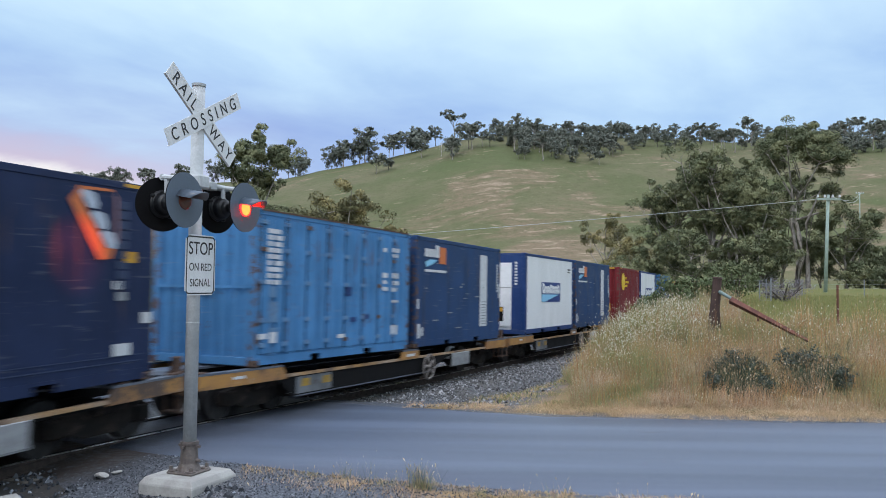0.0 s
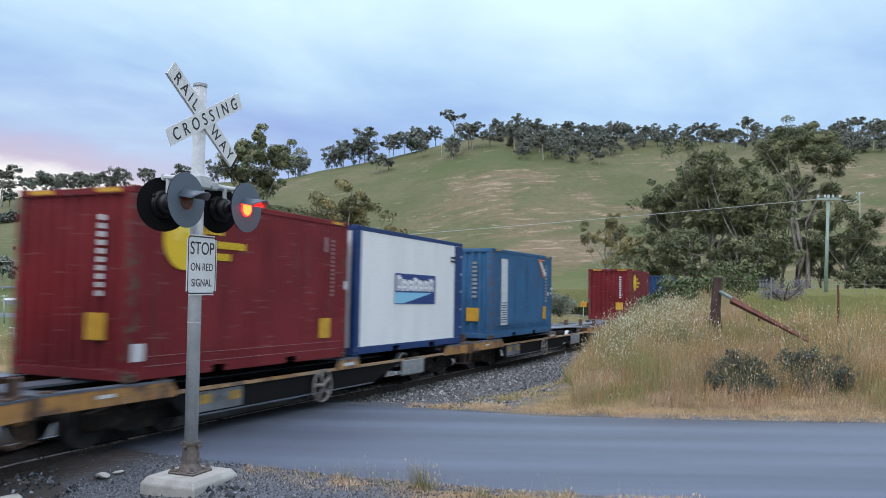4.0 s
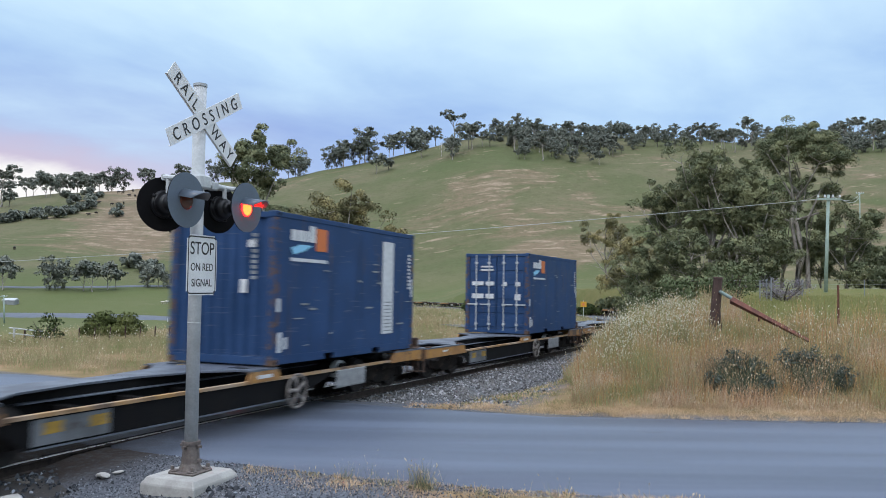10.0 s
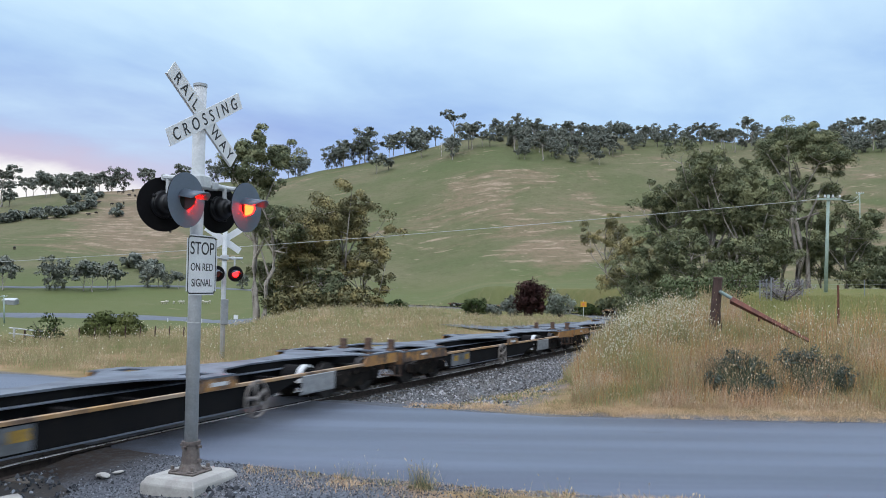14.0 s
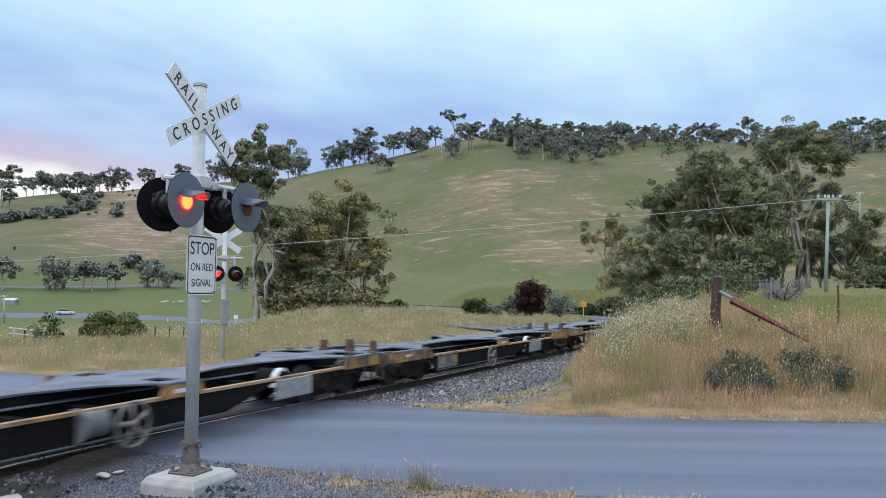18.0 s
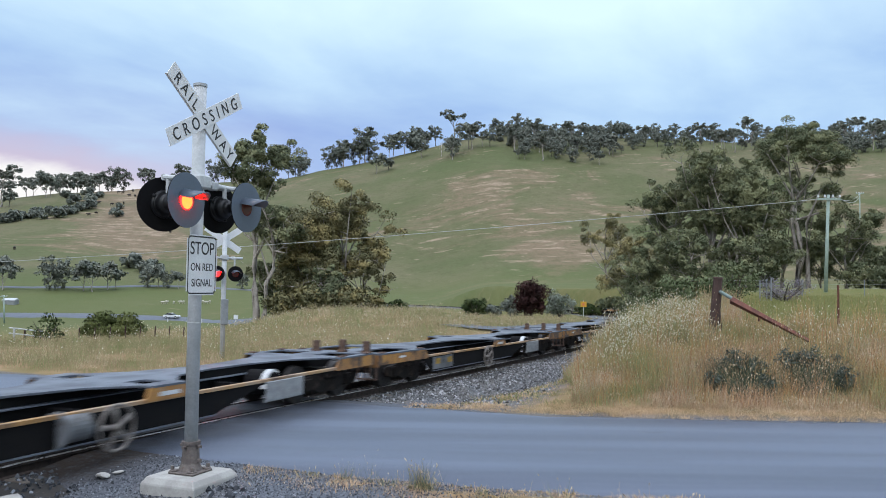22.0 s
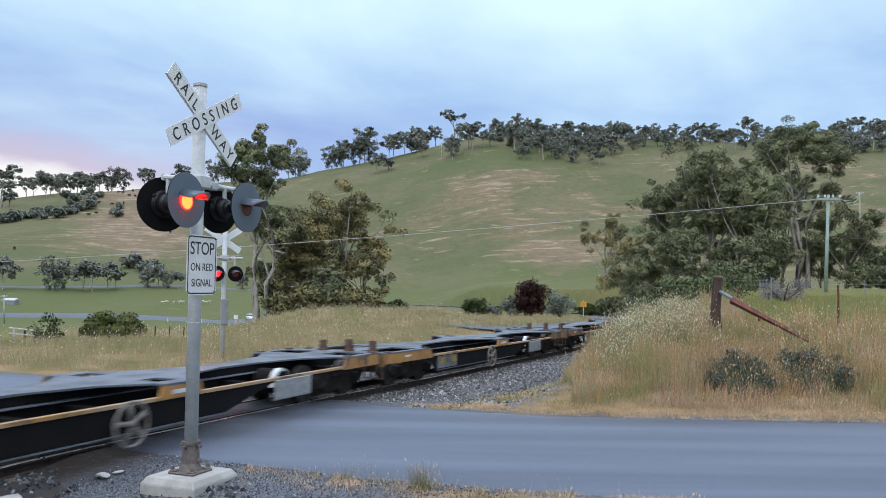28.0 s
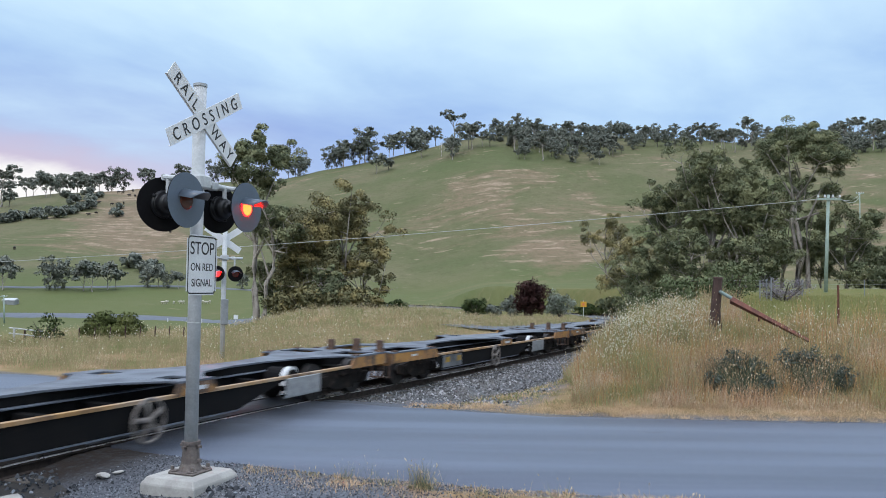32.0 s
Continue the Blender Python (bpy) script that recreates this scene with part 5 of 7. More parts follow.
def letters(text, size, m, parent, name="lettering", stretch=1.0, mat=None, spacing=1.0):
    """Raised flat letters that face local +x, reading along +y."""
    cu = bpy.data.curves.new("text", "FONT")
    cu.body, cu.size, cu.align_x, cu.align_y, cu.extrude = text, size, "CENTER", "CENTER", 0.0015
    cu.offset = size * 0.004
    cu.space_character = spacing
    tmp = new("text", cu)
    me = bpy.data.meshes.new_from_object(tmp.evaluated_get(bpy.context.evaluated_depsgraph_get()))
    bpy.data.objects.remove(tmp)
    me.materials.clear()
    me.materials.append(mat or LETTER)
    ob = new(name, me)
    ob.parent = parent
    turn = Matrix(((0, 0, 1, 0), (1, 0, 0, 0), (0, 1, 0, 0), (0, 0, 0, 1)))
    ob.matrix_local = m @ turn @ Matrix.Diagonal((stretch, 1, 1, 1))
    return ob


def lamp_unit(parent, m, lit_first=None, start=0.0, period=1.443, r=0.325, face=None, beam=None):
    """A lamp that faces local +x: round background, can, visor and a lens."""
    bm = bmesh.new()
    n = 40
    ring = [[], [], [], []]
    for i in range(n):
        a = 2 * math.pi * i / n
        c, s = math.cos(a), math.sin(a)
        for k, (x, rr) in enumerate(((0.004, 0.1125), (0.004, r), (-0.008, r), (-0.008, 0.1125))):
            ring[k].append(bm.verts.new((x, rr * c, rr * s)))
    for i in range(n):
        j = (i + 1) % n
        for k in range(4):
            f = bm.faces.new((ring[k][i], ring[k][j], ring[(k + 1) % 4][j], ring[(k + 1) % 4][i]))
            f.material_index = 0 if k == 0 else 1
    lamp = part("signal_lamp", bm, (face or SHEENDISC, DISCBACK), parent, "round black signal lamp background")
    lamp.matrix_local = m
    bm = bmesh.new()
    for x0, x1, r0, r1 in ((-0.008, -0.10, 0.155, 0.15), (-0.10, -0.20, 0.15, 0.10), (-0.20, -0.235, 0.10, 0.04)):
        cyl(bm, (x0, 0, 0), (x1, 0, 0), r0, r1, n=22)
    cyl(bm, (-0.03, 0, 0), (-0.055, 0, 0), 0.17, n=22)
    for a in (0.6, 2.6, 4.2):
        box(bm, -0.07, -0.02, 0.165 * math.cos(a) - 0.02, 0.165 * math.cos(a) + 0.02, 0.165 * math.sin(a) - 0.02, 0.165 * math.sin(a) + 0.02, bev=0.005)
    part("lamp_can", bm, BLACKPAINT, lamp, "glossy black lamp can", True)
    bm = bmesh.new()
    top = []
    for i in range(17):
        a = math.pi * (0.13 + 0.74 * i / 16)
        c, s = math.cos(a), math.sin(a)
        ext = 0.12 + 0.19 * max(0.0, math.sin(a))
        top.append([bm.verts.new((x, rr * c, rr * s - 0.025 - x * 0.17)) for x, rr in ((0.004, 0.158), (ext, 0.158), (ext, 0.152), (0.004, 0.152))])
    for a, b in zip(top, top[1:]):
        for k in range(4):
            bm.faces.new((a[k], b[k], b[(k + 1) % 4], a[(k + 1) % 4])).material_index = int(k == 2)
    part("visor", bm, (SHEENDISC, GLOWLINING), lamp, "black half-round visor", True)
    bm = bmesh.new()
    if beam:
        # made-up dark disc, swung before and behind the lamp's beam to flash it
        cyl(bm, (0.050, 0, 0), (0.056, 0, 0), 0.10, 0.10, n=28)
        lens = part("shutter", bm, DISCBACK, lamp, "added dark disc that blocks the lamp's beam")
        LAMPS.append((lens, not lit_first, start, period, pose(0.0, 0, 0)))
        data = bpy.data.lights.new("crossing_beam", "SPOT")
        data.energy, data.color, data.spot_size, data.spot_blend, data.shadow_soft_size = 210.0, (1.0, 0.03, 0.04), radians(36), 1.0, 0.02
        eye = parent.matrix_basis @ m @ Vector((0.03, 0, 0))
        new("crossing_beam", data).matrix_world = look(eye, beam)
        return lamp
    cyl(bm, (0.002, 0, 0), (0.012, 0, 0), 0.112, 0.10, n=28, mi=0)
    cyl(bm, (-0.012, 0, 0), (0.0, 0, 0), 0.10, 0.112, n=28, mi=1)
    cyl(bm, (0.0121, 0, -0.012), (0.016, 0, -0.012), 0.094, 0.085, n=24, mi=2)
    lens = part("lens", bm, (REDON, REDOFF, REDON if face else HOTLENS), lamp, "round red flashing lens")
    if lit_first is not None:
        LAMPS.append((lens, lit_first, start, period, pose(0.0, 0, 0)))
    else:
        lens.matrix_local = pose(0, 0, 0, 0, 0, 180)
    return lamp


def signal_mast(at, label, facing, front, back, buck, stop_sign, cross_turn, group="crossing signals", tall=4.97):
    w = thing("crossing_signal", label, "signal", group, at)
    if tall > 4.6:
        # concrete footing
        bm = bmesh.new()
        g = [(-0.40, -0.43), (0.40, -0.43), (0.40, 0.43), (-0.40, 0.43)]
        lo = [bm.verts.new((x, y, -0.12)) for x, y in g]
        mi = [bm.verts.new((x, y, 0.045)) for x, y in g]
        hi = [bm.verts.new((x * 0.86, y * 0.87, 0.125)) for x, y in g]
        for a, b in ((lo, mi), (mi, hi)):
            for i in range(4):
                bm.faces.new((a[i], a[(i + 1) % 4], b[(i + 1) % 4], b[i]))
        bm.faces.new(hi)
        bmesh.ops.bevel(bm, geom=bm.edges[:], offset=0.012, segments=1, affect="EDGES")
        foot = part("footing", bm, CONCRETE, w, "chipped pale concrete footing")
        bm = bmesh.new()
        box(bm, -0.19, 0.19, -0.19, 0.19, 0.125, 0.155, bev=0.01)
        cyl(bm, (0, 0, 0.15), (0, 0, 0.24), 0.15, 0.115, n=18)
        cyl(bm, (0, 0, 0.22), (0, 0, 0.50), 0.115, 0.095, n=18)
        cyl(bm, (0, 0, 0.47), (0, 0, 0.51), 0.115, n=18)
        for sx in (-1, 1):
            for sy in (-1, 1):
                box(bm, sx * 0.13 - 0.05, sx * 0.13 + 0.05, sy * 0.13 - 0.05, sy * 0.13 + 0.05, 0.15, 0.175, bev=0.01)
        part("base_casting", bm, CASTIRON, w, "brown cast-iron mast socket")
        for i, (x, y, z, ax) in enumerate(((-0.15, -0.15, 0.16, 2), (0.15, -0.15, 0.16, 2), (-0.15, 0.15, 0.16, 2), (0.15, 0.15, 0.16, 2), (0.1, 0, 0.45, 0), (-0.1, 0, 0.45, 0), (0, -0.1, 0.45, 1), (0, 0.1, 0.45, 1), (0.1, 0, 0.28, 0))):
            bm = bmesh.new()
            d = [0, 0, 0]
            d[ax] = 0.06 if ax == 2 else math.copysign(0.055, (x, y)[ax])
            cyl(bm, (x, y, z), (x + d[0], y + d[1], z + d[2]), 0.022, n=6)
            part("bolt", bm, CASTIRON, w)
    bm = bmesh.new()
    cyl(bm, (0, 0, 0.5 if tall > 4.6 else -0.8), (0, 0, tall), 0.082, 0.080, n=24)
    cyl(bm, (0, 0, 1.96), (0, 0, 1.975), 0.0845, n=24)
    part("pole", bm, GALV, w, "galvanised steel pole", True)
    bm = bmesh.new()
    cyl(bm, (0, 0, tall - 0.02), (0, 0, tall + 0.015), 0.088, n=20)
    part("cap", bm, PLATE, w, "dull grey pole cap")
    # cross arm, junction box and hangers
    az_ = 3.72 * tall / 4.97
    bm = bmesh.new()
    cyl(bm, (0, -0.62, az_), (0, 0.62, az_), 0.04, n=14)
    box(bm, -0.11, 0.13, -0.11, 0.11, az_ - 0.07, az_ + 0.1, bev=0.02)
    for y in (-0.3, 0.3):
        box(bm, -0.05, 0.05, y - 0.06, y + 0.06, az_ - 0.055, az_ + 0.055, bev=0.012)
    part("cross_arm", bm, GALV, w, "grey cross arm with junction box")
    for x, y, z, turn, lit, st, per in front + back:
        m = pose(x, y, z, 0, 0, turn)
        beam = None
        if (x, y, z, turn, lit, st, per) in back:
            beam = (-4.80, 10.42, 2.88) if y < 0 else (-4.56, 11.07, 2.86)
        lamp_unit(w, m, lit, st, per, 0.325 if tall > 4.6 else 0.26, None if tall > 4.6 else DISCBACK, beam)
        bm = bmesh.new()
        p = m @ Vector((-0.12, 0, 0.14))
        q = m @ Vector((-0.12, 0, 0.0))
        top = Vector((p.x * 0.55, p.y, az_))
        cyl(bm, q, p, 0.035, n=10)
        cyl(bm, p, (p.x, p.y, az_ - 0.02), 0.03, n=10)
        cyl(bm, (p.x, p.y, az_ - 0.02), (0, p.y * 0.98, az_), 0.032, n=10)
        part("lamp_bracket", bm, GALV, w)
    # cross boards
    bz, a1, a2, ln, face = buck
    m = pose(0.095 * face, -0.03, bz + 0.01)
    t1 = tilt_board(ln, 0.215, a1, m, WHITEPAINT, "cross_board", w, "white cross board")
    t2 = tilt_board(ln, 0.215, a2, pose(0.108 * face, 0, bz), WHITEPAINT, "cross_board", w, "white cross board")
    if face > 0:
        for txt, y in (("RAIL", -0.42), ("WAY", 0.45)):
            letters(txt, 0.215, m @ Matrix.Rotation(radians(a1), 4, "X") @ pose(0.0055, y, -0.01), t1, stretch=0.86, spacing=1.5)
        letters("CROSSING", 0.215, pose(0.108, 0, bz) @ Matrix.Rotation(radians(a2), 4, "X") @ pose(0.0055, 0, -0.01), t2, stretch=0.86, spacing=1.75)
    if stop_sign:
        sz = stop_sign
        bm = bmesh.new()
        box(bm, 0.092, 0.098, -0.285, 0.285, sz - 0.375, sz + 0.375)
        es = [e for e in bm.edges if abs(e.verts[0].co.x - e.verts[1].co.x) > 0.001]
        bmesh.ops.bevel(bm, geom=es, offset=0.05, segments=4, affect="EDGES")
        sg = part("stop_plate", bm, WHITEPAINT, w, "white rounded plate with black border")
        bm = bmesh.new()
        for s_, x1 in ((1.0, 0.0995), (0.0, 0.0)):
            if not s_:
                continue
            outer, inner = [], []
            for cx, cy, a0 in ((0.22, 0.31, 0), (-0.22, 0.31, 90), (-0.22, -0.31, 180), (0.22, -0.31, 270)):
                for i in range(6):
                    a = radians(a0 + 18 * i)
                    outer.append(bm.verts.new((x1, cx + 0.05 * math.cos(a), sz + cy + 0.05 * math.sin(a))))
                    inner.append(bm.verts.new((x1, cx + 0.033 * math.cos(a), sz + cy + 0.033 * math.sin(a))))
            for i in range(len(outer)):
                j = (i + 1) % len(outer)
                bm.faces.new((outer[i], outer[j], inner[j], inner[i]))
        part("border", bm, LETTER, sg)
        letters("STOP", 0.225, pose(0.0985, 0, sz + 0.20), sg, stretch=0.86)
        letters("ON RED", 0.135, pose(0.0985, 0, sz - 0.03), sg, stretch=0.86)
        letters("SIGNAL", 0.135, pose(0.0985, 0, sz - 0.225), sg, stretch=0.86)
        bm = bmesh.new()
        for z in (sz - 0.2, sz + 0.2):
            cyl(bm, (0, 0, z - 0.02), (0, 0, z + 0.02), 0.09, n=18)
            box(bm, 0.05, 0.094, -0.06, 0.06, z - 0.02, z + 0.02)
        part("clamp", bm, GALV, w)
    return w


NEARMAST = pose(-3.10, 9.93, 0.0, 0, 0, -21.7)
# the pair that faces along the road, and the pair that faces over the line
P0, T0 = 1.443, 0.27
near_signal = signal_mast(
    NEARMAST, "galvanised railway crossing mast with white cross boards and flashing red lamps", 0,
    [(0.34, -0.615, 3.435, 0, False, T0, P0), (0.34, 0.56, 3.46, 0, True, T0, P0)],
    [(-0.05, -0.55, 3.40, 155, True, T0, P0), (-0.09, 0.53, 3.45, 168, False, T0, P0)],
    (4.545, -36.6, 28.5, 1.56, 1), 2.69, 0)
FARMAST = pose(-7.35, 26.62, -0.02, 0, 0, -58)
far_signal = signal_mast(
    FARMAST, "distant crossing mast with red lamps, its white boards seen from behind", 0,
    [(0.22, -0.30, 2.80, 0, False, 0.13, 1.433), (0.22, 0.32, 2.80, 0, True, 0.13, 1.433)],
    [], (3.95, -33, 33, 1.4, -1), None, 0, tall=4.45)
bm = bmesh.new()
box(bm, 0.08, 0.2, -0.12, 0.12, 1.1, 1.95, bev=0.02)
part("relay_box", bm, MARKGREY, far_signal, "small grey relay box")

# ---- trees ----


def leafmat(name, dark, light, tip):
    m = Mat(name)
    i = m.island()
    col = m.mix(i, dark, light)
    col = m.mix(m.rng(m.noise(0.42, 3.0), 0.44, 0.60, 0.0, 0.8), col, tip)
    return m.done(col, 0.7, 0.0, 0.12)


GUMLEAF = leafmat("grey_green_gum_leaf", (0.078, 0.094, 0.050), (0.162, 0.180, 0.102), (0.255, 0.262, 0.138))
OLIVELEAF = leafmat("olive_gum_leaf", (0.105, 0.102, 0.055), (0.20, 0.19, 0.095), (0.33, 0.27, 0.115))
# distance haze is mixed into this leaf colour, paler and greyer
HAZELEAF = leafmat("hazed_gum_leaf", (0.128, 0.147, 0.124), (0.185, 0.203, 0.172), (0.225, 0.235, 0.185))
BUSHLEAF = leafmat("bright_bush_leaf", (0.052, 0.072, 0.030), (0.135, 0.170, 0.078), (0.19, 0.21, 0.115))
SHRUBLEAF = leafmat("dark_shrub_leaf", (0.02, 0.035, 0.012), (0.065, 0.09, 0.03), (0.09, 0.11, 0.04))
PLUMLEAF = leafmat("plum_leaf", (0.018, 0.008, 0.008), (0.055, 0.024, 0.022), (0.07, 0.03, 0.026))
PALELEAF = leafmat("pale_grey_leaf", (0.10, 0.125, 0.09), (0.28, 0.31, 0.26), (0.33, 0.35, 0.3))
BARK = surface("mottled_gum_bark", (0.44, 0.40, 0.36), (0.26, 0.225, 0.195), 2.2, 30, 0.85, 0.0, 0.4, (0.09, 0.075, 0.065), (0.5, 0.68), (1, 1, 0.3))
DARKBARK = surface("dark_bark", (0.10, 0.085, 0.072), (0.065, 0.055, 0.048), 3, 30, 0.9, 0.0, 0.4)


def limb(vv, ff, pts, radii, n=6):
    """A tapered tube through points."""
    base = len(vv)
    for i, (p, r) in enumerate(zip(pts, radii)):
        d = Vector(pts[min(i + 1, len(pts) - 1)]) - Vector(pts[max(i - 1, 0)])
        q = d.to_track_quat("Z", "Y")
        for k in range(n):
            a = 2 * math.pi * k / n
            vv.append(tuple(Vector(p) + q @ Vector((r * math.cos(a), r * math.sin(a), 0))))
        if i:
            b = base + (i - 1) * n
            ff += [(b + k, b + (k + 1) % n, b + n + (k + 1) % n, b + n + k) for k in range(n)]


def leaves(rng, centres, radii, per, size, up=0.1):
    """Leaf blades scattered through clumps: arrays of vertices and faces."""
    C = np.repeat(centres, per, 0)
    Rr = np.repeat(radii, per, 0)
    n = len(C)
    d = rng.normal(size=(n, 3))
    d[:, 2] = np.where(rng.random(n) < 0.62, np.abs(d[:, 2]), d[:, 2] * 0.7)
    d /= np.linalg.norm(d, axis=1)[:, None]
    p = C + d * Rr * (rng.random((n, 1)) ** 0.3)
    nr = d + rng.normal(0, 0.8, (n, 3)) + np.array((0, 0, 0.15))
    nr /= np.linalg.norm(nr, axis=1)[:, None]
    a = np.cross(nr, rng.normal(size=(n, 3)))
    a /= np.linalg.norm(a, axis=1)[:, None] + 1e-9
    b = np.cross(nr, a)
    ln = size * rng.uniform(0.6, 1.4, (n, 1))
    wd = ln * rng.uniform(0.45, 0.75, (n, 1))
    v = np.stack([p - a * ln * 0.5, p - b * wd * 0.5, p + a * ln * 0.5, p + b * wd * 0.5], 1).reshape(-1, 3)
    f = np.arange(n * 4).reshape(n, 4)
    # leaves hang in tufts: each takes its light as the tuft's rounded surface does
    nv = d * np.array((1, 1, 1.1)) + rng.normal(0, 0.2, (n, 3)) + np.array((0, 0, up))
    nv /= np.linalg.norm(nv, axis=1)[:, None]
    return v, f, np.repeat(nv, 4, 0)


def quick_mesh(name, v, f, mat, parent=None, normals=None):
    me = bpy.data.meshes.new(name)
    k = f.shape[1]
    me.vertices.add(len(v))
    me.vertices.foreach_set("co", np.asarray(v, np.float32).ravel())
    me.loops.add(f.size)
    me.loops.foreach_set("vertex_index", f.astype(np.int32).ravel())
    me.polygons.add(len(f))
    me.polygons.foreach_set("loop_start", np.arange(0, f.size, k, dtype=np.int32))
    me.update(calc_edges=True)
    if normals is not None:
        me.polygons.foreach_set("use_smooth", np.ones(len(f), bool))
        me.normals_split_custom_set_from_vertices(normals)
    me.materials.append(mat)
    ob = new(name, me)
    ob.parent = parent
    return ob


def gum(seed, H, spread, label, leaf=None, bark=None, bare=0.35, n_limb=9, clumps=60, per=122, size=0.31, lean=(0, 0), flat=0.7, name="gum_tree", group="", dead=0, fill=0, stems=0, dome=0, up=0.55, fine=2.2):
    """A gum tree: a forked tapering trunk, crooked limbs, and leaf clumps with gaps between."""
    rng = np.random.default_rng(seed)
    w = thing(name, label, "tree", group)
    vv, ff, ends = [], [], []
    top = np.array((lean[0], lean[1], H * 0.62))
    path = [np.array((0, 0, -0.4)) + top * t + np.array((*rng.normal(0, 0.012 * H, 2), 0)) * (t > 0.05) for t in np.linspace(0, 1, 7)]
    r0 = H * 0.021
    limb(vv, ff, path, [r0 * (1.25 if i == 0 else 1) * (1 - 0.7 * i / 6) for i in range(7)], 8)
    for i in range(stems):
        a = i * 2.1 + 0.4
        o = np.array((math.cos(a) * 1.3, math.sin(a) * 0.8, 0))
        limb(vv, ff, [path[0] + o, path[2] + o * 0.9 + rng.normal(0, 0.15, 3), path[4] + o * 1.2, path[6] + o * 2.2], [r0 * 0.75, r0 * 0.55, r0 * 0.4, r0 * 0.2], 7)
    for i in range(n_limb):
        t = bare + (1 - bare) * (i + rng.random()) / n_limb
        k = min(5, int(t * 6))
        a = path[k] + (path[k + 1] - path[k]) * (t * 6 - k)
        ang = i * 2.4 + rng.normal(0, 0.4)
        reach = spread * (0.55 + 0.5 * rng.random()) * (1.15 - 0.55 * abs(t - 0.6))
        rise = H * (0.96 - a[2] / H) * rng.uniform(0.35, 1.0)
        e = a + np.array((math.cos(ang) * reach, math.sin(ang) * reach, rise))
        mid = a + (e - a) * 0.5 + rng.normal(0, 0.05 * H, 3) + np.array((0, 0, -0.06 * reach))
        rr = r0 * 0.5 * (1 - 0.4 * t)
        limb(vv, ff, [a, a + (mid - a) * 0.5, mid, mid + (e - mid) * 0.6, e], [rr, rr * 0.8, rr * 0.55, rr * 0.35, rr * 0.12], 5)
        for _ in range(3):
            q = mid + (e - mid) * rng.uniform(0.0, 0.9)
            e2 = q + rng.normal(0, 0.34, 3) * spread * np.array((1, 1, 0.55)) + np.array((0, 0, 0.04 * H))
            limb(vv, ff, [q, (q + e2) / 2 + rng.normal(0, 0.02 * H, 3), e2], [rr * 0.4, rr * 0.25, rr * 0.08], 4)
            ends += [e2, (q + e2) / 2] if not dead else []
        ends += [e, mid + (e - mid) * 0.7]
    link("trunk", vv, ff, bark or BARK, w, True, "")
    ends = np.array(ends)
    pick = ends[rng.integers(0, len(ends), clumps)] + rng.normal(0, 0.06 * spread, (clumps, 3)) * np.array((1, 1, 0.6))
    if fill:
        d = rng.normal(size=(fill, 3))
        d /= np.linalg.norm(d, axis=1)[:, None]
        q = d * rng.uniform(0.55, 1.0, (fill, 1)) * np.array((spread * 0.82, spread * 0.82, H * (1 - bare) * 0.46))
        q += np.array((lean[0] * 0.7, lean[1] * 0.7, H * (0.5 + bare * 0.48)))
        q[:, :2] *= (1.12 - 0.45 * np.clip(q[:, 2:3] / H, 0, 1))
        pick = np.concatenate([pick, q])
        clumps += fill
    if dome:
        a, q = rng.uniform(0, 6.283, dome), np.sqrt(rng.random(dome)) * spread
        d = np.stack([lean[0] + np.cos(a) * q, lean[1] + np.sin(a) * q, H * (0.97 - 0.13 * (q / spread) ** 2) - rng.random(dome) * 0.1 * H], 1)
        pick = np.concatenate([pick, d])
        clumps += dome
    pick = np.concatenate([pick, pick[rng.integers(0, clumps, int(clumps * 0.8))] + rng.normal(0, 0.13 * spread, (int(clumps * 0.8), 3))])
    cr = spread * rng.uniform(0.11, 0.25, (len(pick), 1)) * np.array([[1.0, 1.0, min(1.0, flat + 0.2)]])
    v, f, nv = leaves(rng, pick, cr, int(per * fine / 1.8), size / math.sqrt(fine), up)
    quick_mesh("crown", v, f, leaf or GUMLEAF, w, nv)
    return w


def bush(seed, rx, rz, label, leaf, per=120, clumps=26, size=0.16, name="shrub", group=""):
    rng = np.random.default_rng(seed)
    w = thing(name, label, "shrub", group)
    vv, ff = [], []
    for i in range(7):
        a = i * 0.9
        e = np.array((math.cos(a) * rx * 0.6, math.sin(a) * rx * 0.6, rz * rng.uniform(0.5, 0.9)))
        limb(vv, ff, [np.array((0, 0, -0.1)), e * 0.5 + rng.normal(0, 0.08, 3) * rx, e], [0.05 * rx, 0.03 * rx, 0.008 * rx], 5)
    tagged(link("stem_tangle", vv, ff, DARKBARK, w), kind="stuff")
    d = rng.normal(size=(clumps, 3))
    d /= np.linalg.norm(d, axis=1)[:, None]
    c = d * np.array((rx, rx, rz * 0.55)) * rng.uniform(0.45, 0.85, (clumps, 1)) + np.array((0, 0, rz * 0.52))
    v, f, nv = leaves(rng, c, np.array([[rx * 0.3, rx * 0.3, rz * 0.24]]) * rng.uniform(0.7, 1.3, (clumps, 1)), per, size, 0.2)
    v[:, 2] = np.maximum(v[:, 2], 0.02)
    quick_mesh("foliage", v, f, leaf, w, nv)
    return w


def plant(ob, u, y, turn=0.0, scale=1.0, dz=0.0):
    """Stands a plant on the ground at the bearing u (metres across at 1 m ahead) and y metres ahead."""
    x = u * y
    ob.matrix_world = Matrix.Translation((x, y, on_land(x, y) + dz)) @ Matrix.Rotation(turn, 4, "Z") @ Matrix.Scale(scale, 4)
    return ob


def bearing(px):
    return (px - 784) / 1400.8


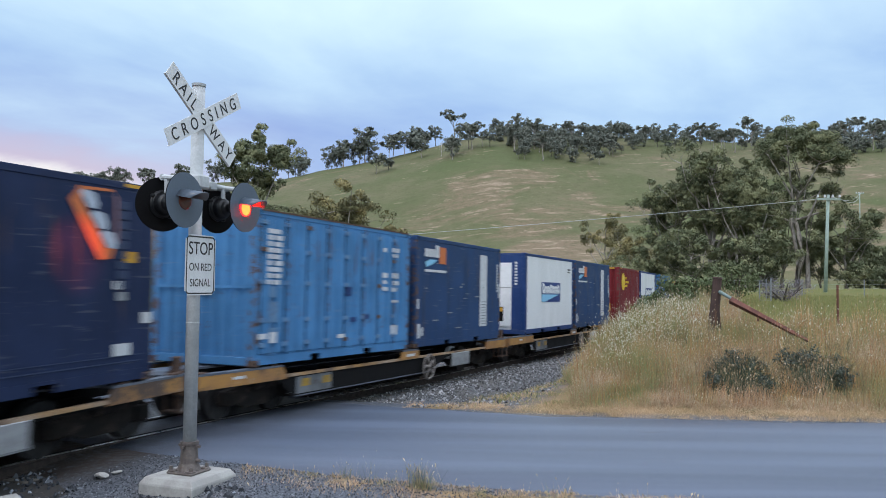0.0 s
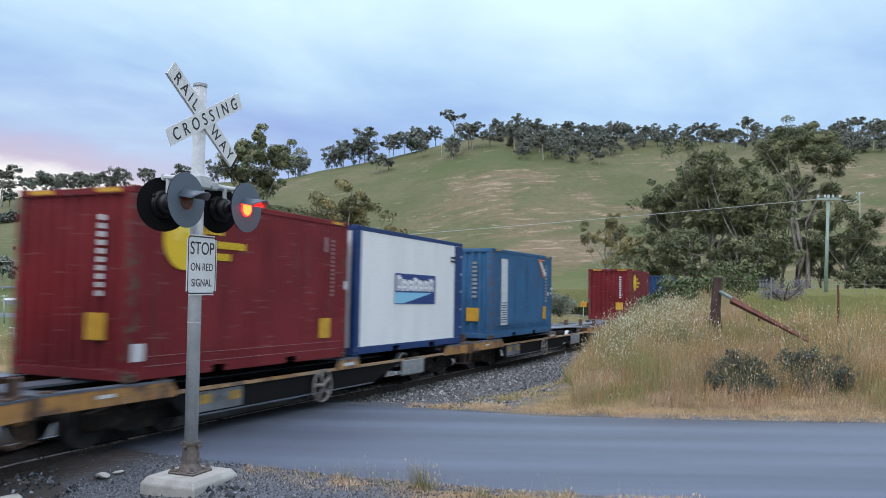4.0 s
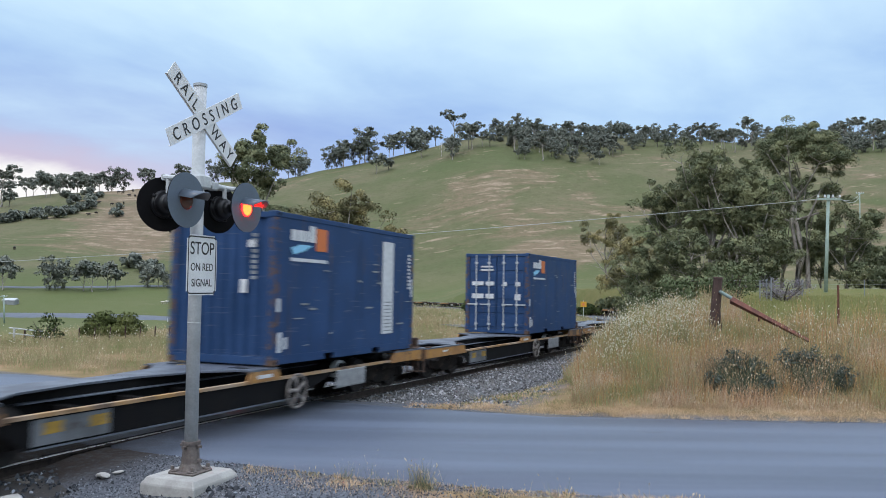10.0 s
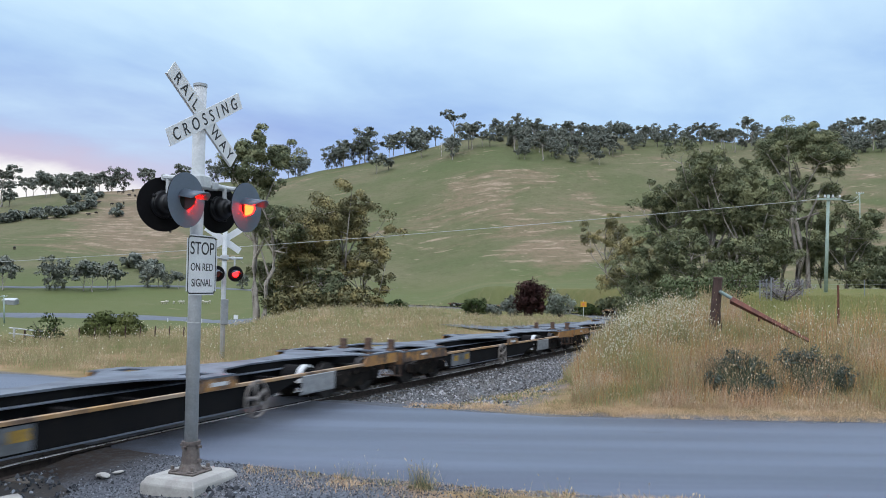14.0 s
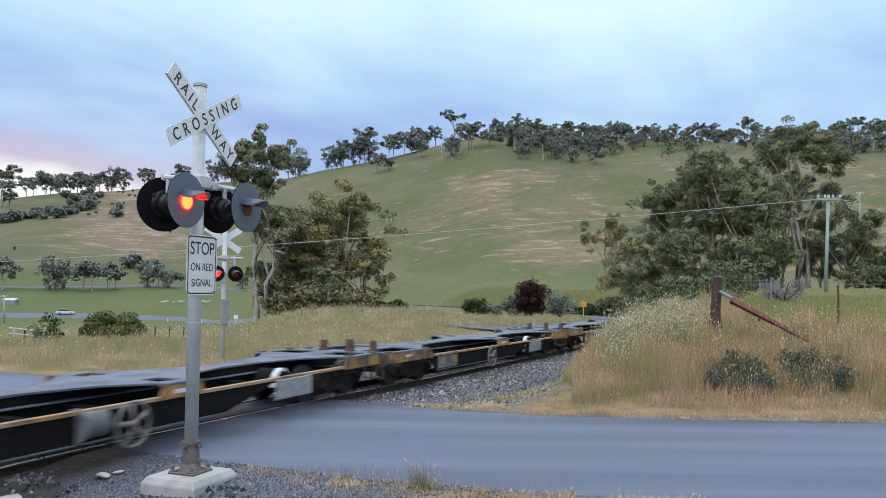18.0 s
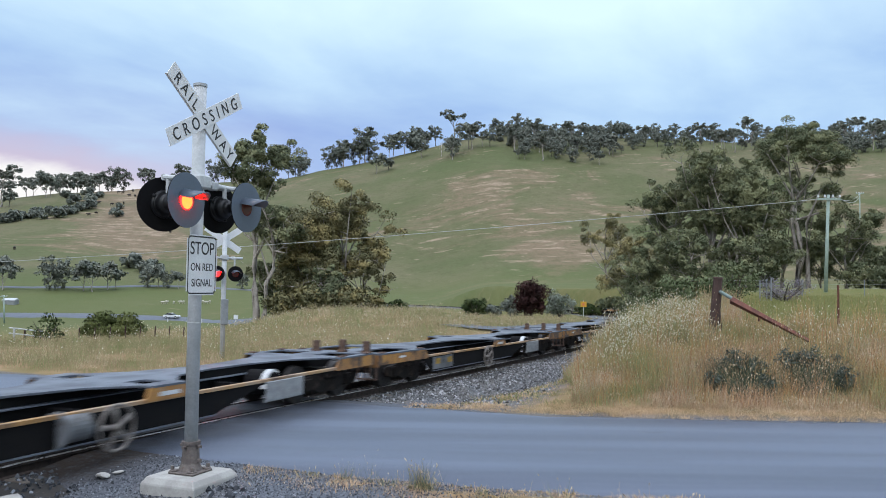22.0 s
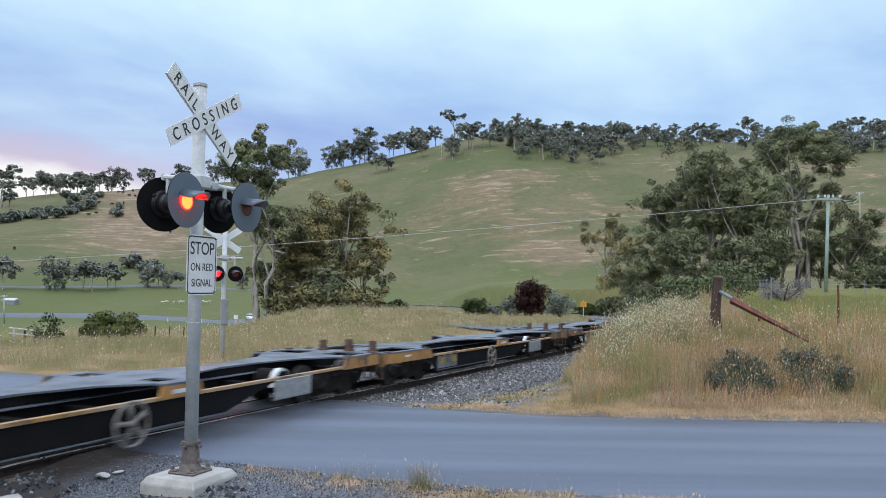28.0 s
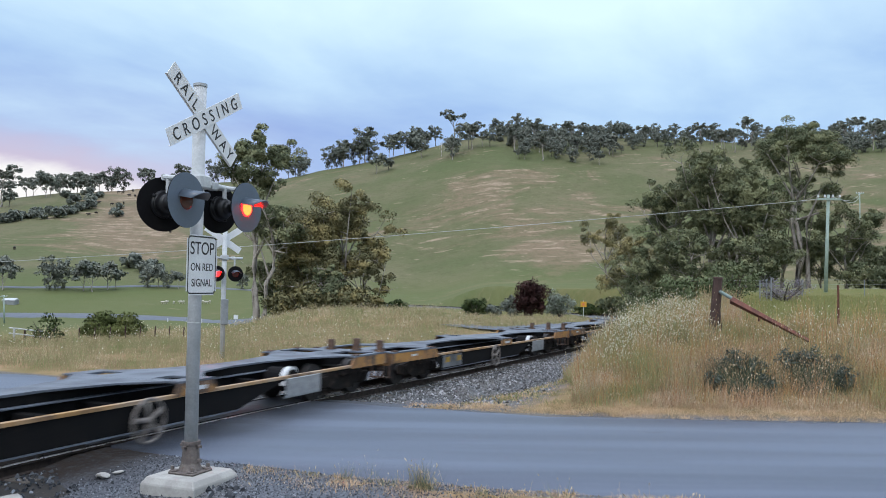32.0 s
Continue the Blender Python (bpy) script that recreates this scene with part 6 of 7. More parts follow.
def stand(ob, u, y, turn, scale):
    x = u * y
    return copy_thing(ob, Matrix.Translation((x, y, on_land(x, y) - 0.1)) @ Matrix.Rotation(turn, 4, "Z") @ Matrix.Scale(scale, 4))



# gum grove beyond the paddock fence
GROVE = "gum grove beyond the fence"
for seed, px, y, H, sp, lab, kw in (
    (11, 1262, 108, 20.6, 5.0, "tall grey-green gum tree with drooping crown", dict(clumps=36, fill=66, per=258, bare=0.3, stems=2)),
    (12, 1195, 114, 16.5, 5.2, "dense grey-green gum tree", dict(clumps=30, fill=60, per=258, bare=0.04)),
    (13, 1325, 104, 16.5, 5.0, "dense gum tree with pale trunk", dict(clumps=30, fill=60, per=258, bare=0.32, stems=2)),
    (14, 1416, 113, 23.8, 5.7, "tall spreading gum tree with flat crown and pale mottled trunk", dict(clumps=16, per=266, bare=0.66, flat=0.55, size=0.28, stems=4, dome=105)),
    (15, 1385, 118, 15.5, 5.2, "lower gum tree with bark in strips", dict(clumps=30, fill=36, per=245, bare=0.15)),
    (16, 1497, 110, 12.5, 4.8, "dark gum tree beside the power pole", dict(clumps=24, fill=36, per=245, bare=0.1)),
    (17, 1118, 122, 12.8, 5.4, "dark leaning gum tree over the railway curve", dict(clumps=24, fill=42, per=245, leaf=OLIVELEAF, bare=0.1)),
    (18, 1072, 150, 14.0, 4.6, "gum tree with low open branches", dict(clumps=27, fill=7, per=218, leaf=OLIVELEAF, bare=0.25)),
    (19, 1140, 112, 9.0, 4.4, "young grey-green gum tree", dict(clumps=18, fill=30, per=231, bare=0.08)),
    (20, 1290, 118, 15.0, 5.4, "grey-green gum tree in the grove", dict(clumps=24, fill=36, per=245, bare=0.1)),
    (21, 1225, 100, 8.0, 4.4, "low dark gum sapling among the trees", dict(clumps=18, fill=27, per=231, bare=0.05)),
    (22, 1350, 98, 7.0, 4.4, "low dark gum sapling among the trees", dict(clumps=18, fill=27, per=231, bare=0.05)),
    (23, 1455, 118, 9.0, 4.4, "low dark gum sapling among the trees", dict(clumps=18, fill=27, per=231, bare=0.05)),
    (24, 1540, 116, 6.5, 4.0, "low dark gum sapling among the trees", dict(clumps=18, fill=24, per=231, bare=0.05)),
):
    plant(gum(seed, H, sp, lab, group=GROVE, **kw), bearing(px), y, seed * 0.7)
# gums beyond the far signal
COPSE = "gum copse beyond the crossing"
for seed, px, y, H, sp, lab, kw in (
    (31, 456, 76, 19.6, 3.3, "tall bare-trunked gum tree with high drooping crown", dict(clumps=44, per=250, bare=0.5, flat=0.7, lean=(0.2, 0), dome=34, fill=10)),
    (32, 466, 74, 14.0, 2.8, "leaning gum tree with twisted pale trunk", dict(clumps=22, per=200, bare=0.55, lean=(-0.9, 0.6))),
    (33, 550, 78, 11.0, 4.6, "broad olive gum tree with low crown", dict(clumps=30, fill=66, per=245, leaf=OLIVELEAF, bare=0.03)),
    (34, 605, 80, 13.6, 4.2, "olive gum tree with sparse top", dict(clumps=46, fill=26, per=200, leaf=OLIVELEAF, bare=0.12)),
    (35, 645, 79, 8.0, 3.2, "low spreading olive gum tree", dict(clumps=18, fill=24, per=218, leaf=OLIVELEAF, bare=0.04)),
    (36, 500, 80, 8.2, 3.4, "low spreading grey-leaved gum tree", dict(clumps=21, fill=24, per=218, bare=0.06)),
    (37, 575, 74, 5.0, 2.8, "low dark gum sapling among the trees", dict(clumps=15, fill=21, per=218, bare=0.03)),
):
    plant(gum(seed, H, sp, lab, group=COPSE, size=0.27, **kw), bearing(px), y, seed * 0.9)

# trees of the hill: a few kinds, repeated
KINDS = ((13.0, 6.4, 0.30, 0.6, 16), (14.2, 7.2, 0.05, 0.75, 26), (15.5, 6.8, 0.42, 0.5, 10), (16.4, 8.0, 0.03, 0.8, 30), (18.0, 5.4, 0.55, 0.55, 6), (10.0, 4.6, 0.10, 0.9, 14), (15.0, 5.8, 0.25, 0.7, 12))
kinds = [gum(50 + i, H, sp, "distant grey-green gum tree on the hill", HAZELEAF, BARK if i in (0, 2, 4) else DARKBARK, bare, 6, 16, 40, 1.2, flat=fl, group="gum trees on the hill", name="hill_tree", fill=fill, up=0.8, fine=1.5) for i, (H, sp, bare, fl, fill) in enumerate(KINDS)]
used = [False] * len(kinds)


def hill_tree(px, r, s, j, turn):
    u = bearing(px)
    y = r / math.sqrt(1 + u * u)
    if used[j]:
        return stand(kinds[j], u, y, turn, s)
    used[j] = True
    return plant(kinds[j], u, y, turn, s, -0.1)


rng = np.random.default_rng(77)


def rnd_tree(px, r, lo, hi, spread=0.0):
    hill_tree(px + rng.normal(0, 3), r + rng.normal(0, spread), rng.uniform(lo, hi), int(rng.integers(0, len(kinds))), rng.uniform(0, 6.28))


# along the crest, thin on the west, thick on the east
for px in (4, 14, 46, 60, 102, 112, 122, 135, 144, 152, 162, 172, 182, 192, 204, 252, 262, 316, 345, 372, 395, 505, 520, 532, 545, 580, 590, 600, 612, 622, 632, 640, 650, 686, 694, 715, 722, 735, 745, 756, 768, 802, 812):
    rnd_tree(px, 640, *((1.1, 1.45) if 560 < px < 780 else (0.85, 1.2)), 8)
for px in np.arange(868, 1600, 9.0):
    rnd_tree(px, 640, 0.45, 0.95, 8)
for px in list(np.arange(874, 1085, 9.0)) + list(np.arange(1090, 1600, 14.0)):
    rnd_tree(px, 606, 0.45, 0.9, 12)
for px in list(np.arange(905, 1082, 9.0)) + list(np.arange(1480, 1600, 11.0)):
    rnd_tree(px, 568, 0.55, 1.0, 12)
for px in np.arange(900, 1085, 10.0):
    rnd_tree(px, 585, 0.5, 0.95, 8)
    rnd_tree(px + 4, 548, 0.45, 0.85, 8)
for px in np.arange(1100, 1600, 20.0):
    rnd_tree(px, 585, 0.4, 0.8, 16)
for px, r, s in ((670, 560, 1.0), (684, 566, 1.0), (800, 560, 1.1), (818, 580, 1.1), (835, 575, 0.9), (855, 575, 0.9), (868, 570, 0.9), (806, 548, 0.7), (78, 600, 1.2), (90, 604, 1.0), (745, 590, 1.0), (15, 560, 1.1), (2, 565, 1.2), (930, 530, 0.7), (958, 526, 0.8), (985, 530, 0.75), (1012, 522, 0.8), (1040, 528, 0.85), (1062, 520, 0.7)):
    rnd_tree(px, r, s * 0.95, s * 1.05)
# trees along the upper farm road
for px, r, s in ((88, 292, 0.85), (112, 296, 0.6), (150, 292, 0.8), (165, 290, 0.85), (192, 295, 0.8), (206, 297, 0.6), (262, 300, 0.6), (282, 302, 0.62), (298, 300, 0.5), (318, 300, 0.5), (6, 292, 0.9), (430, 300, 0.5)):
    hill_tree(px, r, s * 0.88, (0, 3, 2)[int(px) % 3], px * 0.37)

# bleached dead tree on the open slope
rng = np.random.default_rng(15)
dead = thing("dead_tree", "bleached bare dead tree on the hillside", "tree")
vv, ff = [], []
limb(vv, ff, [(0, 0, -0.4), (0.2, 0, 3.5), (-0.1, 0, 7.0), (0.3, 0, 10.5)], [0.42, 0.33, 0.22, 0.06], 7)
for i in range(9):
    z0, an = 3.2 + i * 0.75, i * 2.3
    reach = 2.6 * (1 - 0.07 * i)
    tip_ = (math.cos(an) * reach, math.sin(an) * reach, z0 + 1.6 + rng.random())
    limb(vv, ff, [(0.05, 0, z0), (tip_[0] * 0.55, tip_[1] * 0.55, z0 + 0.7), tip_], [0.16, 0.11, 0.03], 5)
link("trunk", vv, ff, surface("bleached_dead_wood", (0.52, 0.49, 0.46), (0.38, 0.35, 0.33), 1.5, 20, 0.9, 0.0, 0.2), dead, True)
plant(dead, bearing(779), 575)

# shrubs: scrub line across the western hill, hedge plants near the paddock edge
scrub = bush(90, 3.2, 4.0, "dark grey-green scrub on the hillside", HAZELEAF, 60, 22, 0.9, "scrub", "hillside scrub")
plant(scrub, bearing(40), 440, 0)
for i, (px, r) in enumerate(((-6, 425), (8, 428), (20, 432), (52, 440), (62, 446), (74, 438), (86, 452), (98, 442), (110, 460), (118, 455), (130, 462), (140, 470), (152, 476), (160, 484), (158, 500), (122, 490), (130, 500), (150, 530), (172, 520), (205, 452), (210, 480), (112, 520), (230, 325), (255, 318), (275, 316))):
    stand(scrub, bearing(px), r, i * 1.3, 0.9 + 0.7 * ((i * 7) % 5) / 5)
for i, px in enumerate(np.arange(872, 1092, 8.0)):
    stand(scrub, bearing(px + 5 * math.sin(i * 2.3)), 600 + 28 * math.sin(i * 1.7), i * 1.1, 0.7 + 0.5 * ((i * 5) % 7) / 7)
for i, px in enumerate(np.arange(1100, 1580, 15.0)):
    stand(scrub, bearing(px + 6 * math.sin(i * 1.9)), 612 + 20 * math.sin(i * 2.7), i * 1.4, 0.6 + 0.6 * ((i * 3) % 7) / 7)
ROUNDLEAF = leafmat("olive_bush_leaf", (0.04, 0.055, 0.016), (0.12, 0.14, 0.045), (0.15, 0.16, 0.055))
plant(bush(91, 1.75, 1.32, "rounded dense olive-green bush in dry grass", ROUNDLEAF, 260, 60, 0.11), bearing(200), 41, 0.4)
plant(bush(92, 1.2, 1.5, "small round dark green bush in the field", SHRUBLEAF, 120, 26, 0.2), bearing(706), 82, 0.4)
plant(bush(93, 1.5, 2.1, "dark green bush beside the far line", SHRUBLEAF, 120, 26, 0.22), bearing(842), 88, 0.4)
plant(bush(94, 1.2, 1.4, "small grey-green bush in the field", HAZELEAF, 120, 26, 0.2), bearing(872), 90, 0.4)
plant(bush(95, 2.0, 4.3, "plum-coloured rounded small tree", PLUMLEAF, 190, 44, 0.24, "plum_tree"), bearing(941), 92, 0.2)
plant(bush(96, 1.9, 3.1, "pale grey-leaved shrub beside the plum tree", PALELEAF, 130, 30, 0.2), bearing(992), 96, 0.2)
plant(bush(97, 1.4, 2.4, "grey-green shrub beside the plum tree", HAZELEAF, 130, 26, 0.2), bearing(908), 96, 0.2)
plant(bush(98, 2.6, 2.0, "dark shrub under the trees", SHRUBLEAF, 120, 30, 0.25), bearing(1045), 124, 0.2)
plant(bush(99, 0.9, 1.2, "scraggy small tree by the gate", SHRUBLEAF, 40, 14, 0.13), bearing(85), 37, 0.1)
# weeds along the top of the bank
for i, (px, y, rx, rz, lf) in enumerate(((1150, 30, 1.0, 1.1, BUSHLEAF), (1185, 28, 1.1, 1.2, BUSHLEAF), (1225, 31, 1.1, 1.2, BUSHLEAF), (1120, 34, 1.0, 1.0, SHRUBLEAF), (1298, 36, 1.4, 1.8, BUSHLEAF), (1270, 33, 1.0, 1.2, BUSHLEAF), (1100, 36, 0.9, 1.0, PALELEAF), (1105, 44, 1.2, 1.6, SHRUBLEAF), (1140, 40, 1.1, 1.4, SHRUBLEAF))):
    plant(bush(110 + i, rx, rz, "leafy green weeds on the bank top" if lf is BUSHLEAF else "grey-green weeds on the bank", lf, 90, 24, 0.1, "weed_clump", "weeds on the bank"), bearing(px), y, i)
THISTLE = leafmat("blue_green_thistle_leaf", (0.055, 0.070, 0.056), (0.14, 0.16, 0.130), (0.21, 0.21, 0.15))
for i, (px, y, rx, rz) in enumerate(((1282, 17.4, 0.40, 0.50), (1304, 17.1, 0.36, 0.72), (1330, 17.2, 0.42, 0.58), (1350, 16.6, 0.28, 0.40), (1402, 17.6, 0.44, 0.62), (1432, 17.4, 0.34, 0.74), (1468, 17.5, 0.48, 0.54), (1492, 16.8, 0.30, 0.44), (1262, 16.8, 0.26, 0.36))):
    plant(bush(130 + i, rx, rz, "dark blue-green thistle clump in long grass", THISTLE, 40, 32, 0.044, "thistle_clump", "thistles on the bank"), bearing(px), y, i)
DEADTWIG = leafmat("dry_purple_twig", (0.10, 0.09, 0.105), (0.24, 0.21, 0.25), (0.28, 0.25, 0.28))
plant(bush(140, 1.7, 1.15, "dead purple-grey twiggy bush by the fence", DEADTWIG, 110, 30, 0.06, "dead_bush"), bearing(1388), 40, 0)

for i, (px, y, rx, rz) in enumerate(((1130, 104, 3.2, 3.4), (1165, 100, 3.0, 3.6), (1205, 96, 3.0, 3.2), (1300, 96, 3.2, 3.4), (1345, 102, 3.0, 3.8), (1520, 106, 3.2, 3.6), (1565, 108, 3.0, 3.0), (1085, 128, 3.0, 3.2))):
    plant(bush(160 + i, rx, rz, "shadowy grey-green understorey shrub in the grove", GUMLEAF, 110, 40, 0.28, "understorey_shrub", "understorey of the grove"), bearing(px), y, i)
for i, (px, y, rx, rz) in enumerate(((505, 74, 2.2, 2.4), (545, 73, 2.4, 2.6), (590, 73, 2.4, 2.2), (630, 74, 2.2, 2.4), (655, 75, 1.6, 1.6))):
    plant(bush(180 + i, rx, rz, "shadowy olive understorey shrub in the copse", OLIVELEAF, 110, 36, 0.24, "understorey_shrub", "understorey of the copse"), bearing(px), y, i)

# ---- grass ----


def strawmat(name, a, b, c, wide=None):
    m = Mat(name)
    i = m.island()
    col = m.mix(m.rng(i, 0.15, 0.9), a, b)
    g = m.math("ADD", m.noise(0.75, 5.0, 0.65), m.math("MULTIPLY", m.math("SUBTRACT", i, 0.5), 0.25))
    col = m.mix(m.rng(g, 0.45, 0.60, 0.0, 0.9), col, c)
    if wide:
        col = m.mix(m.rng(m.noise(0.22, 5.0, 0.65), 0.46, 0.60, 0.0, 0.6), col, wide)
        col = m.mix(m.rng(m.noise(1.7, 4.0, 0.6), 0.52, 0.66, 0.0, 0.5), col, tuple(x * 0.45 for x in b))
    return m.done(col, 0.75, 0.0, 0.15)


BANKGRASS = strawmat("tall_dry_bank_grass", (0.28, 0.165, 0.085), (0.68, 0.53, 0.36), (0.20, 0.225, 0.088), (0.40, 0.24, 0.150))
FIELDGRASS = strawmat("pale_field_grass", (0.25, 0.18, 0.095), (0.58, 0.46, 0.30), (0.15, 0.185, 0.06), (0.17, 0.19, 0.075))
VERGEGRASS = strawmat("pinkish_dry_verge_grass", (0.46, 0.29, 0.17), (0.72, 0.54, 0.35), (0.40, 0.29, 0.15))
SEED = strawmat("pale_seed_heads", (0.40, 0.31, 0.19), (0.68, 0.58, 0.44), (0.36, 0.29, 0.16))
FLOWER = strawmat("white_flower_heads", (0.62, 0.60, 0.48), (0.85, 0.84, 0.76), (0.70, 0.66, 0.50))
TALLSTALK = strawmat("reddish_tall_stalks", (0.29, 0.135, 0.055), (0.58, 0.36, 0.18), (0.40, 0.26, 0.10))
PADDOCK = strawmat("green_paddock_grass", (0.155, 0.165, 0.055), (0.29, 0.27, 0.115), (0.18, 0.19, 0.065))


def blades(name, xy, height, width, mat, label, rng, lean=0.25, heads=0.0, spread=0.35, edge=False, flower=None):
    """A stand of grass: thin bent blades in one mesh, with seed heads in another."""
    n = len(xy)
    z = land(xy[:, 0], xy[:, 1])
    p = np.stack([xy[:, 0], xy[:, 1], z - 0.02], 1)
    h = height * rng.uniform(1 - spread, 1 + spread, n) * np.clip(0.85 + 0.8 * wobble(xy[:, 0], xy[:, 1], 0.9, 21.0) + 0.5 * wobble(xy[:, 0], xy[:, 1], 3.1, 5.0), 0.3, 1.7)
    if edge:
        h *= (0.4 + 0.6 * smooth01(near_road(xy[:, 0], xy[:, 1]), ROADHALF + 0.6, ROADHALF + 2.2)) * (0.8 + 0.2 * smooth01(near_track(xy[:, 0], xy[:, 1])[0], 5.0, 7.2))
    ang = rng.uniform(-1.45, 1.45, n)
    side = np.stack([np.cos(ang), np.sin(ang), np.zeros(n)], 1) * (width * rng.uniform(0.6, 1.3, n))[:, None]
    tip = np.stack([rng.normal(0, lean, n) * h, rng.normal(0, lean, n) * h, h], 1)
    mid = tip * 0.55
    away = np.einsum("ij,ij->i", np.cross(side, tip), np.array((0, 0, 2.4)) - p) < 0
    side[away] *= -1
    v = np.stack([p - side, p + side, p + mid + side * 0.7, p + tip, p + mid - side * 0.7], 1)
    f = np.arange(n * 5).reshape(n, 5)
    nv = np.stack([rng.normal(0, 0.75, n), rng.normal(-0.4, 0.6, n), np.ones(n)], 1)
    nv /= np.linalg.norm(nv, axis=1)[:, None]
    ob = quick_mesh(name, v.reshape(-1, 3), f, mat, None, np.repeat(nv, 5, 0))
    tagged(ob, label, "grass", kind="stuff")
    if heads:
        k = rng.random(n) < heads
        q, s, t = (p + tip)[k], side[k] / width, tip[k] / h[k][:, None]
        m = len(q)
        ln = rng.uniform(0.02, 0.05, m)[:, None]
        wd = 2.6 * width * rng.uniform(0.8, 1.6, m)[:, None]
        ln = ln * (0.5 + 60 * width)
        v = np.stack([q - t * ln, q + s * wd, q + t * ln * 0.8, q - s * wd], 1)
        tagged(quick_mesh("seed_heads", v.reshape(-1, 3), np.arange(m * 4).reshape(m, 4), flower or SEED), "small white flower heads" if flower else "pale seed heads of the long grass", "seed heads", kind="stuff")
    return ob


def clumpy(rng, n, x0, x1, y0, y1, keep, scale=0.8, bias=0.0):
    """Random places in a rectangle, thinned where keep() and a patchy noise say so."""
    x, y = rng.uniform(x0, x1, n), rng.uniform(y0, y1, n)
    k = keep(x, y)
    x, y = x[k], y[k]
    d = wobble(x, y, scale, 11.0)
    k = rng.random(len(x)) < np.clip(0.65 + bias + d * 0.9, 0.05, 1)
    return np.stack([x[k], y[k]], 1)


rng = np.random.default_rng(5)


def on_bank(x, y, margin=0.0):
    td, _ = near_track(x, y)
    rd = near_road(x, y)
    az = np.degrees(np.arctan2(x, y))
    return (td > np.interp(y, [15, 17.5, 20, 25, 40], [6.0, 5.7, 4.7, 4.1, 3.8]) + margin) & (rd > ROADHALF + 0.62 + margin * 0.5) & (az > 3) & (y > 12)


blades("bank_grass", clumpy(rng, 300000, 1.5, 13.5, 14.5, 22.5, lambda x, y: on_bank(x, y) & (rng.random(len(x)) < np.interp(x, [5, 9], [1, 0.55]) * (1 - 0.6 * smooth01(x, 6.8, 8.4) * smooth01(y, 18.2, 19.4))), 0.7, 0.1), 0.52, 0.0027, BANKGRASS, "tall straw-coloured dry grass on the bank", rng, 0.25, 0.06, edge=True)
blades("tall_stalks", clumpy(rng, 16000, 1.5, 13.5, 15.0, 22.5, lambda x, y: on_bank(x, y, 0.1), 1.3, -0.35), 0.92, 0.0042, TALLSTALK, "tall reddish-brown grass stalks with pale heads on the bank", rng, 0.16, 0.35, edge=True)
blades("red_stalks", clumpy(rng, 15000, 3.0, 11.0, 15.2, 18.6, lambda x, y: on_bank(x, y, 0.05), 0.9, -0.3), 0.62, 0.0034, TALLSTALK, "orange-brown dry stalks low on the bank", rng, 0.2, 0.1, edge=True)
blades("bank_green", clumpy(rng, 60000, 6.2, 13.5, 18.4, 22.5, lambda x, y: on_bank(x, y), 0.6, -0.05), 0.30, 0.0036, PADDOCK, "greener grass on the level top of the bank", rng, 0.3)
DARKWEED = strawmat("dark_green_weeds", (0.052, 0.070, 0.045), (0.12, 0.145, 0.09), (0.085, 0.105, 0.06))
for px, y, n_ in ((1285, 17.0, 1300), (1325, 16.8, 1500), (1350, 17.2, 900), (1410, 17.2, 1200), (1460, 17.1, 1200), (1435, 17.0, 900), (1180, 19.5, 400), (1290, 18.6, 500), (1480, 19.0, 500), (1390, 20.2, 400), (1150, 23.0, 700), (1195, 24.5, 800), (1235, 22.0, 600), (1120, 21.0, 500), (1250, 19.4, 400), (1420, 18.6, 500)):
    xy = np.array((bearing(px) * y, y)) + rng.normal(0, 0.26, (n_, 2))
    blades("dark_weeds", xy[on_bank(xy[:, 0], xy[:, 1])], 0.50, 0.0045, DARKWEED, "dark green rank weeds among the straw", rng, 0.4, 0.1)
for cx, cy, n_ in ((4.2, 18.6, 900), (5.6, 19.6, 1300), (5.0, 20.6, 1300), (6.3, 20.4, 900), (4.7, 19.4, 900), (5.4, 21.6, 1100), (4.6, 20.0, 900), (6.0, 18.9, 500), (8.6, 20.6, 400), (9.8, 21.5, 400), (4.9, 22.4, 1300), (5.6, 23.4, 1500), (6.4, 24.4, 1500), (7.2, 23.8, 1200), (6.8, 22.4, 1000), (6.2, 26.0, 1300), (7.4, 26.4, 1200), (10.6, 20.0, 300), (8.2, 18.8, 260)):
    xy = np.array((cx, cy)) + rng.normal(0, 0.45, (n_, 2))
    blades("flowering_weeds", xy[on_bank(xy[:, 0], xy[:, 1])], 0.62, 0.003, PADDOCK, "green weeds with small white flower heads on the bank", rng, 0.25, 0.4, flower=FLOWER)
blades("bank_grass", clumpy(rng, 100000, 4, 20, 22, 34, lambda x, y: on_bank(x, y) & (x < 0.345 * y + 0.8), 0.5), 0.60, 0.0045, BANKGRASS, "tall straw and green grass on the bank top", rng, 0.2, 0.2)
blades("bank_grass", clumpy(rng, 16000, 6, 22, 34, 62, lambda x, y: on_bank(x, y) & (x < 0.30 * y + 1), 0.4), 0.75, 0.017, BANKGRASS, "rank grass beside the cutting", rng, 0.18, 0.4)


def edge_strip(x, y):
    rd = near_road(x, y)
    td, _ = near_track(x, y)
    return (rd > ROADHALF + 0.05) & (rd < ROADHALF + 0.9) & (y > 12.5) & (td > 2.6)


blades("verge_grass", clumpy(rng, 150000, -1.5, 12, 14.5, 18, edge_strip, 1.2, 0.1), 0.10, 0.0022, VERGEGRASS, "short bleached grass along the road edge", rng, 0.9)


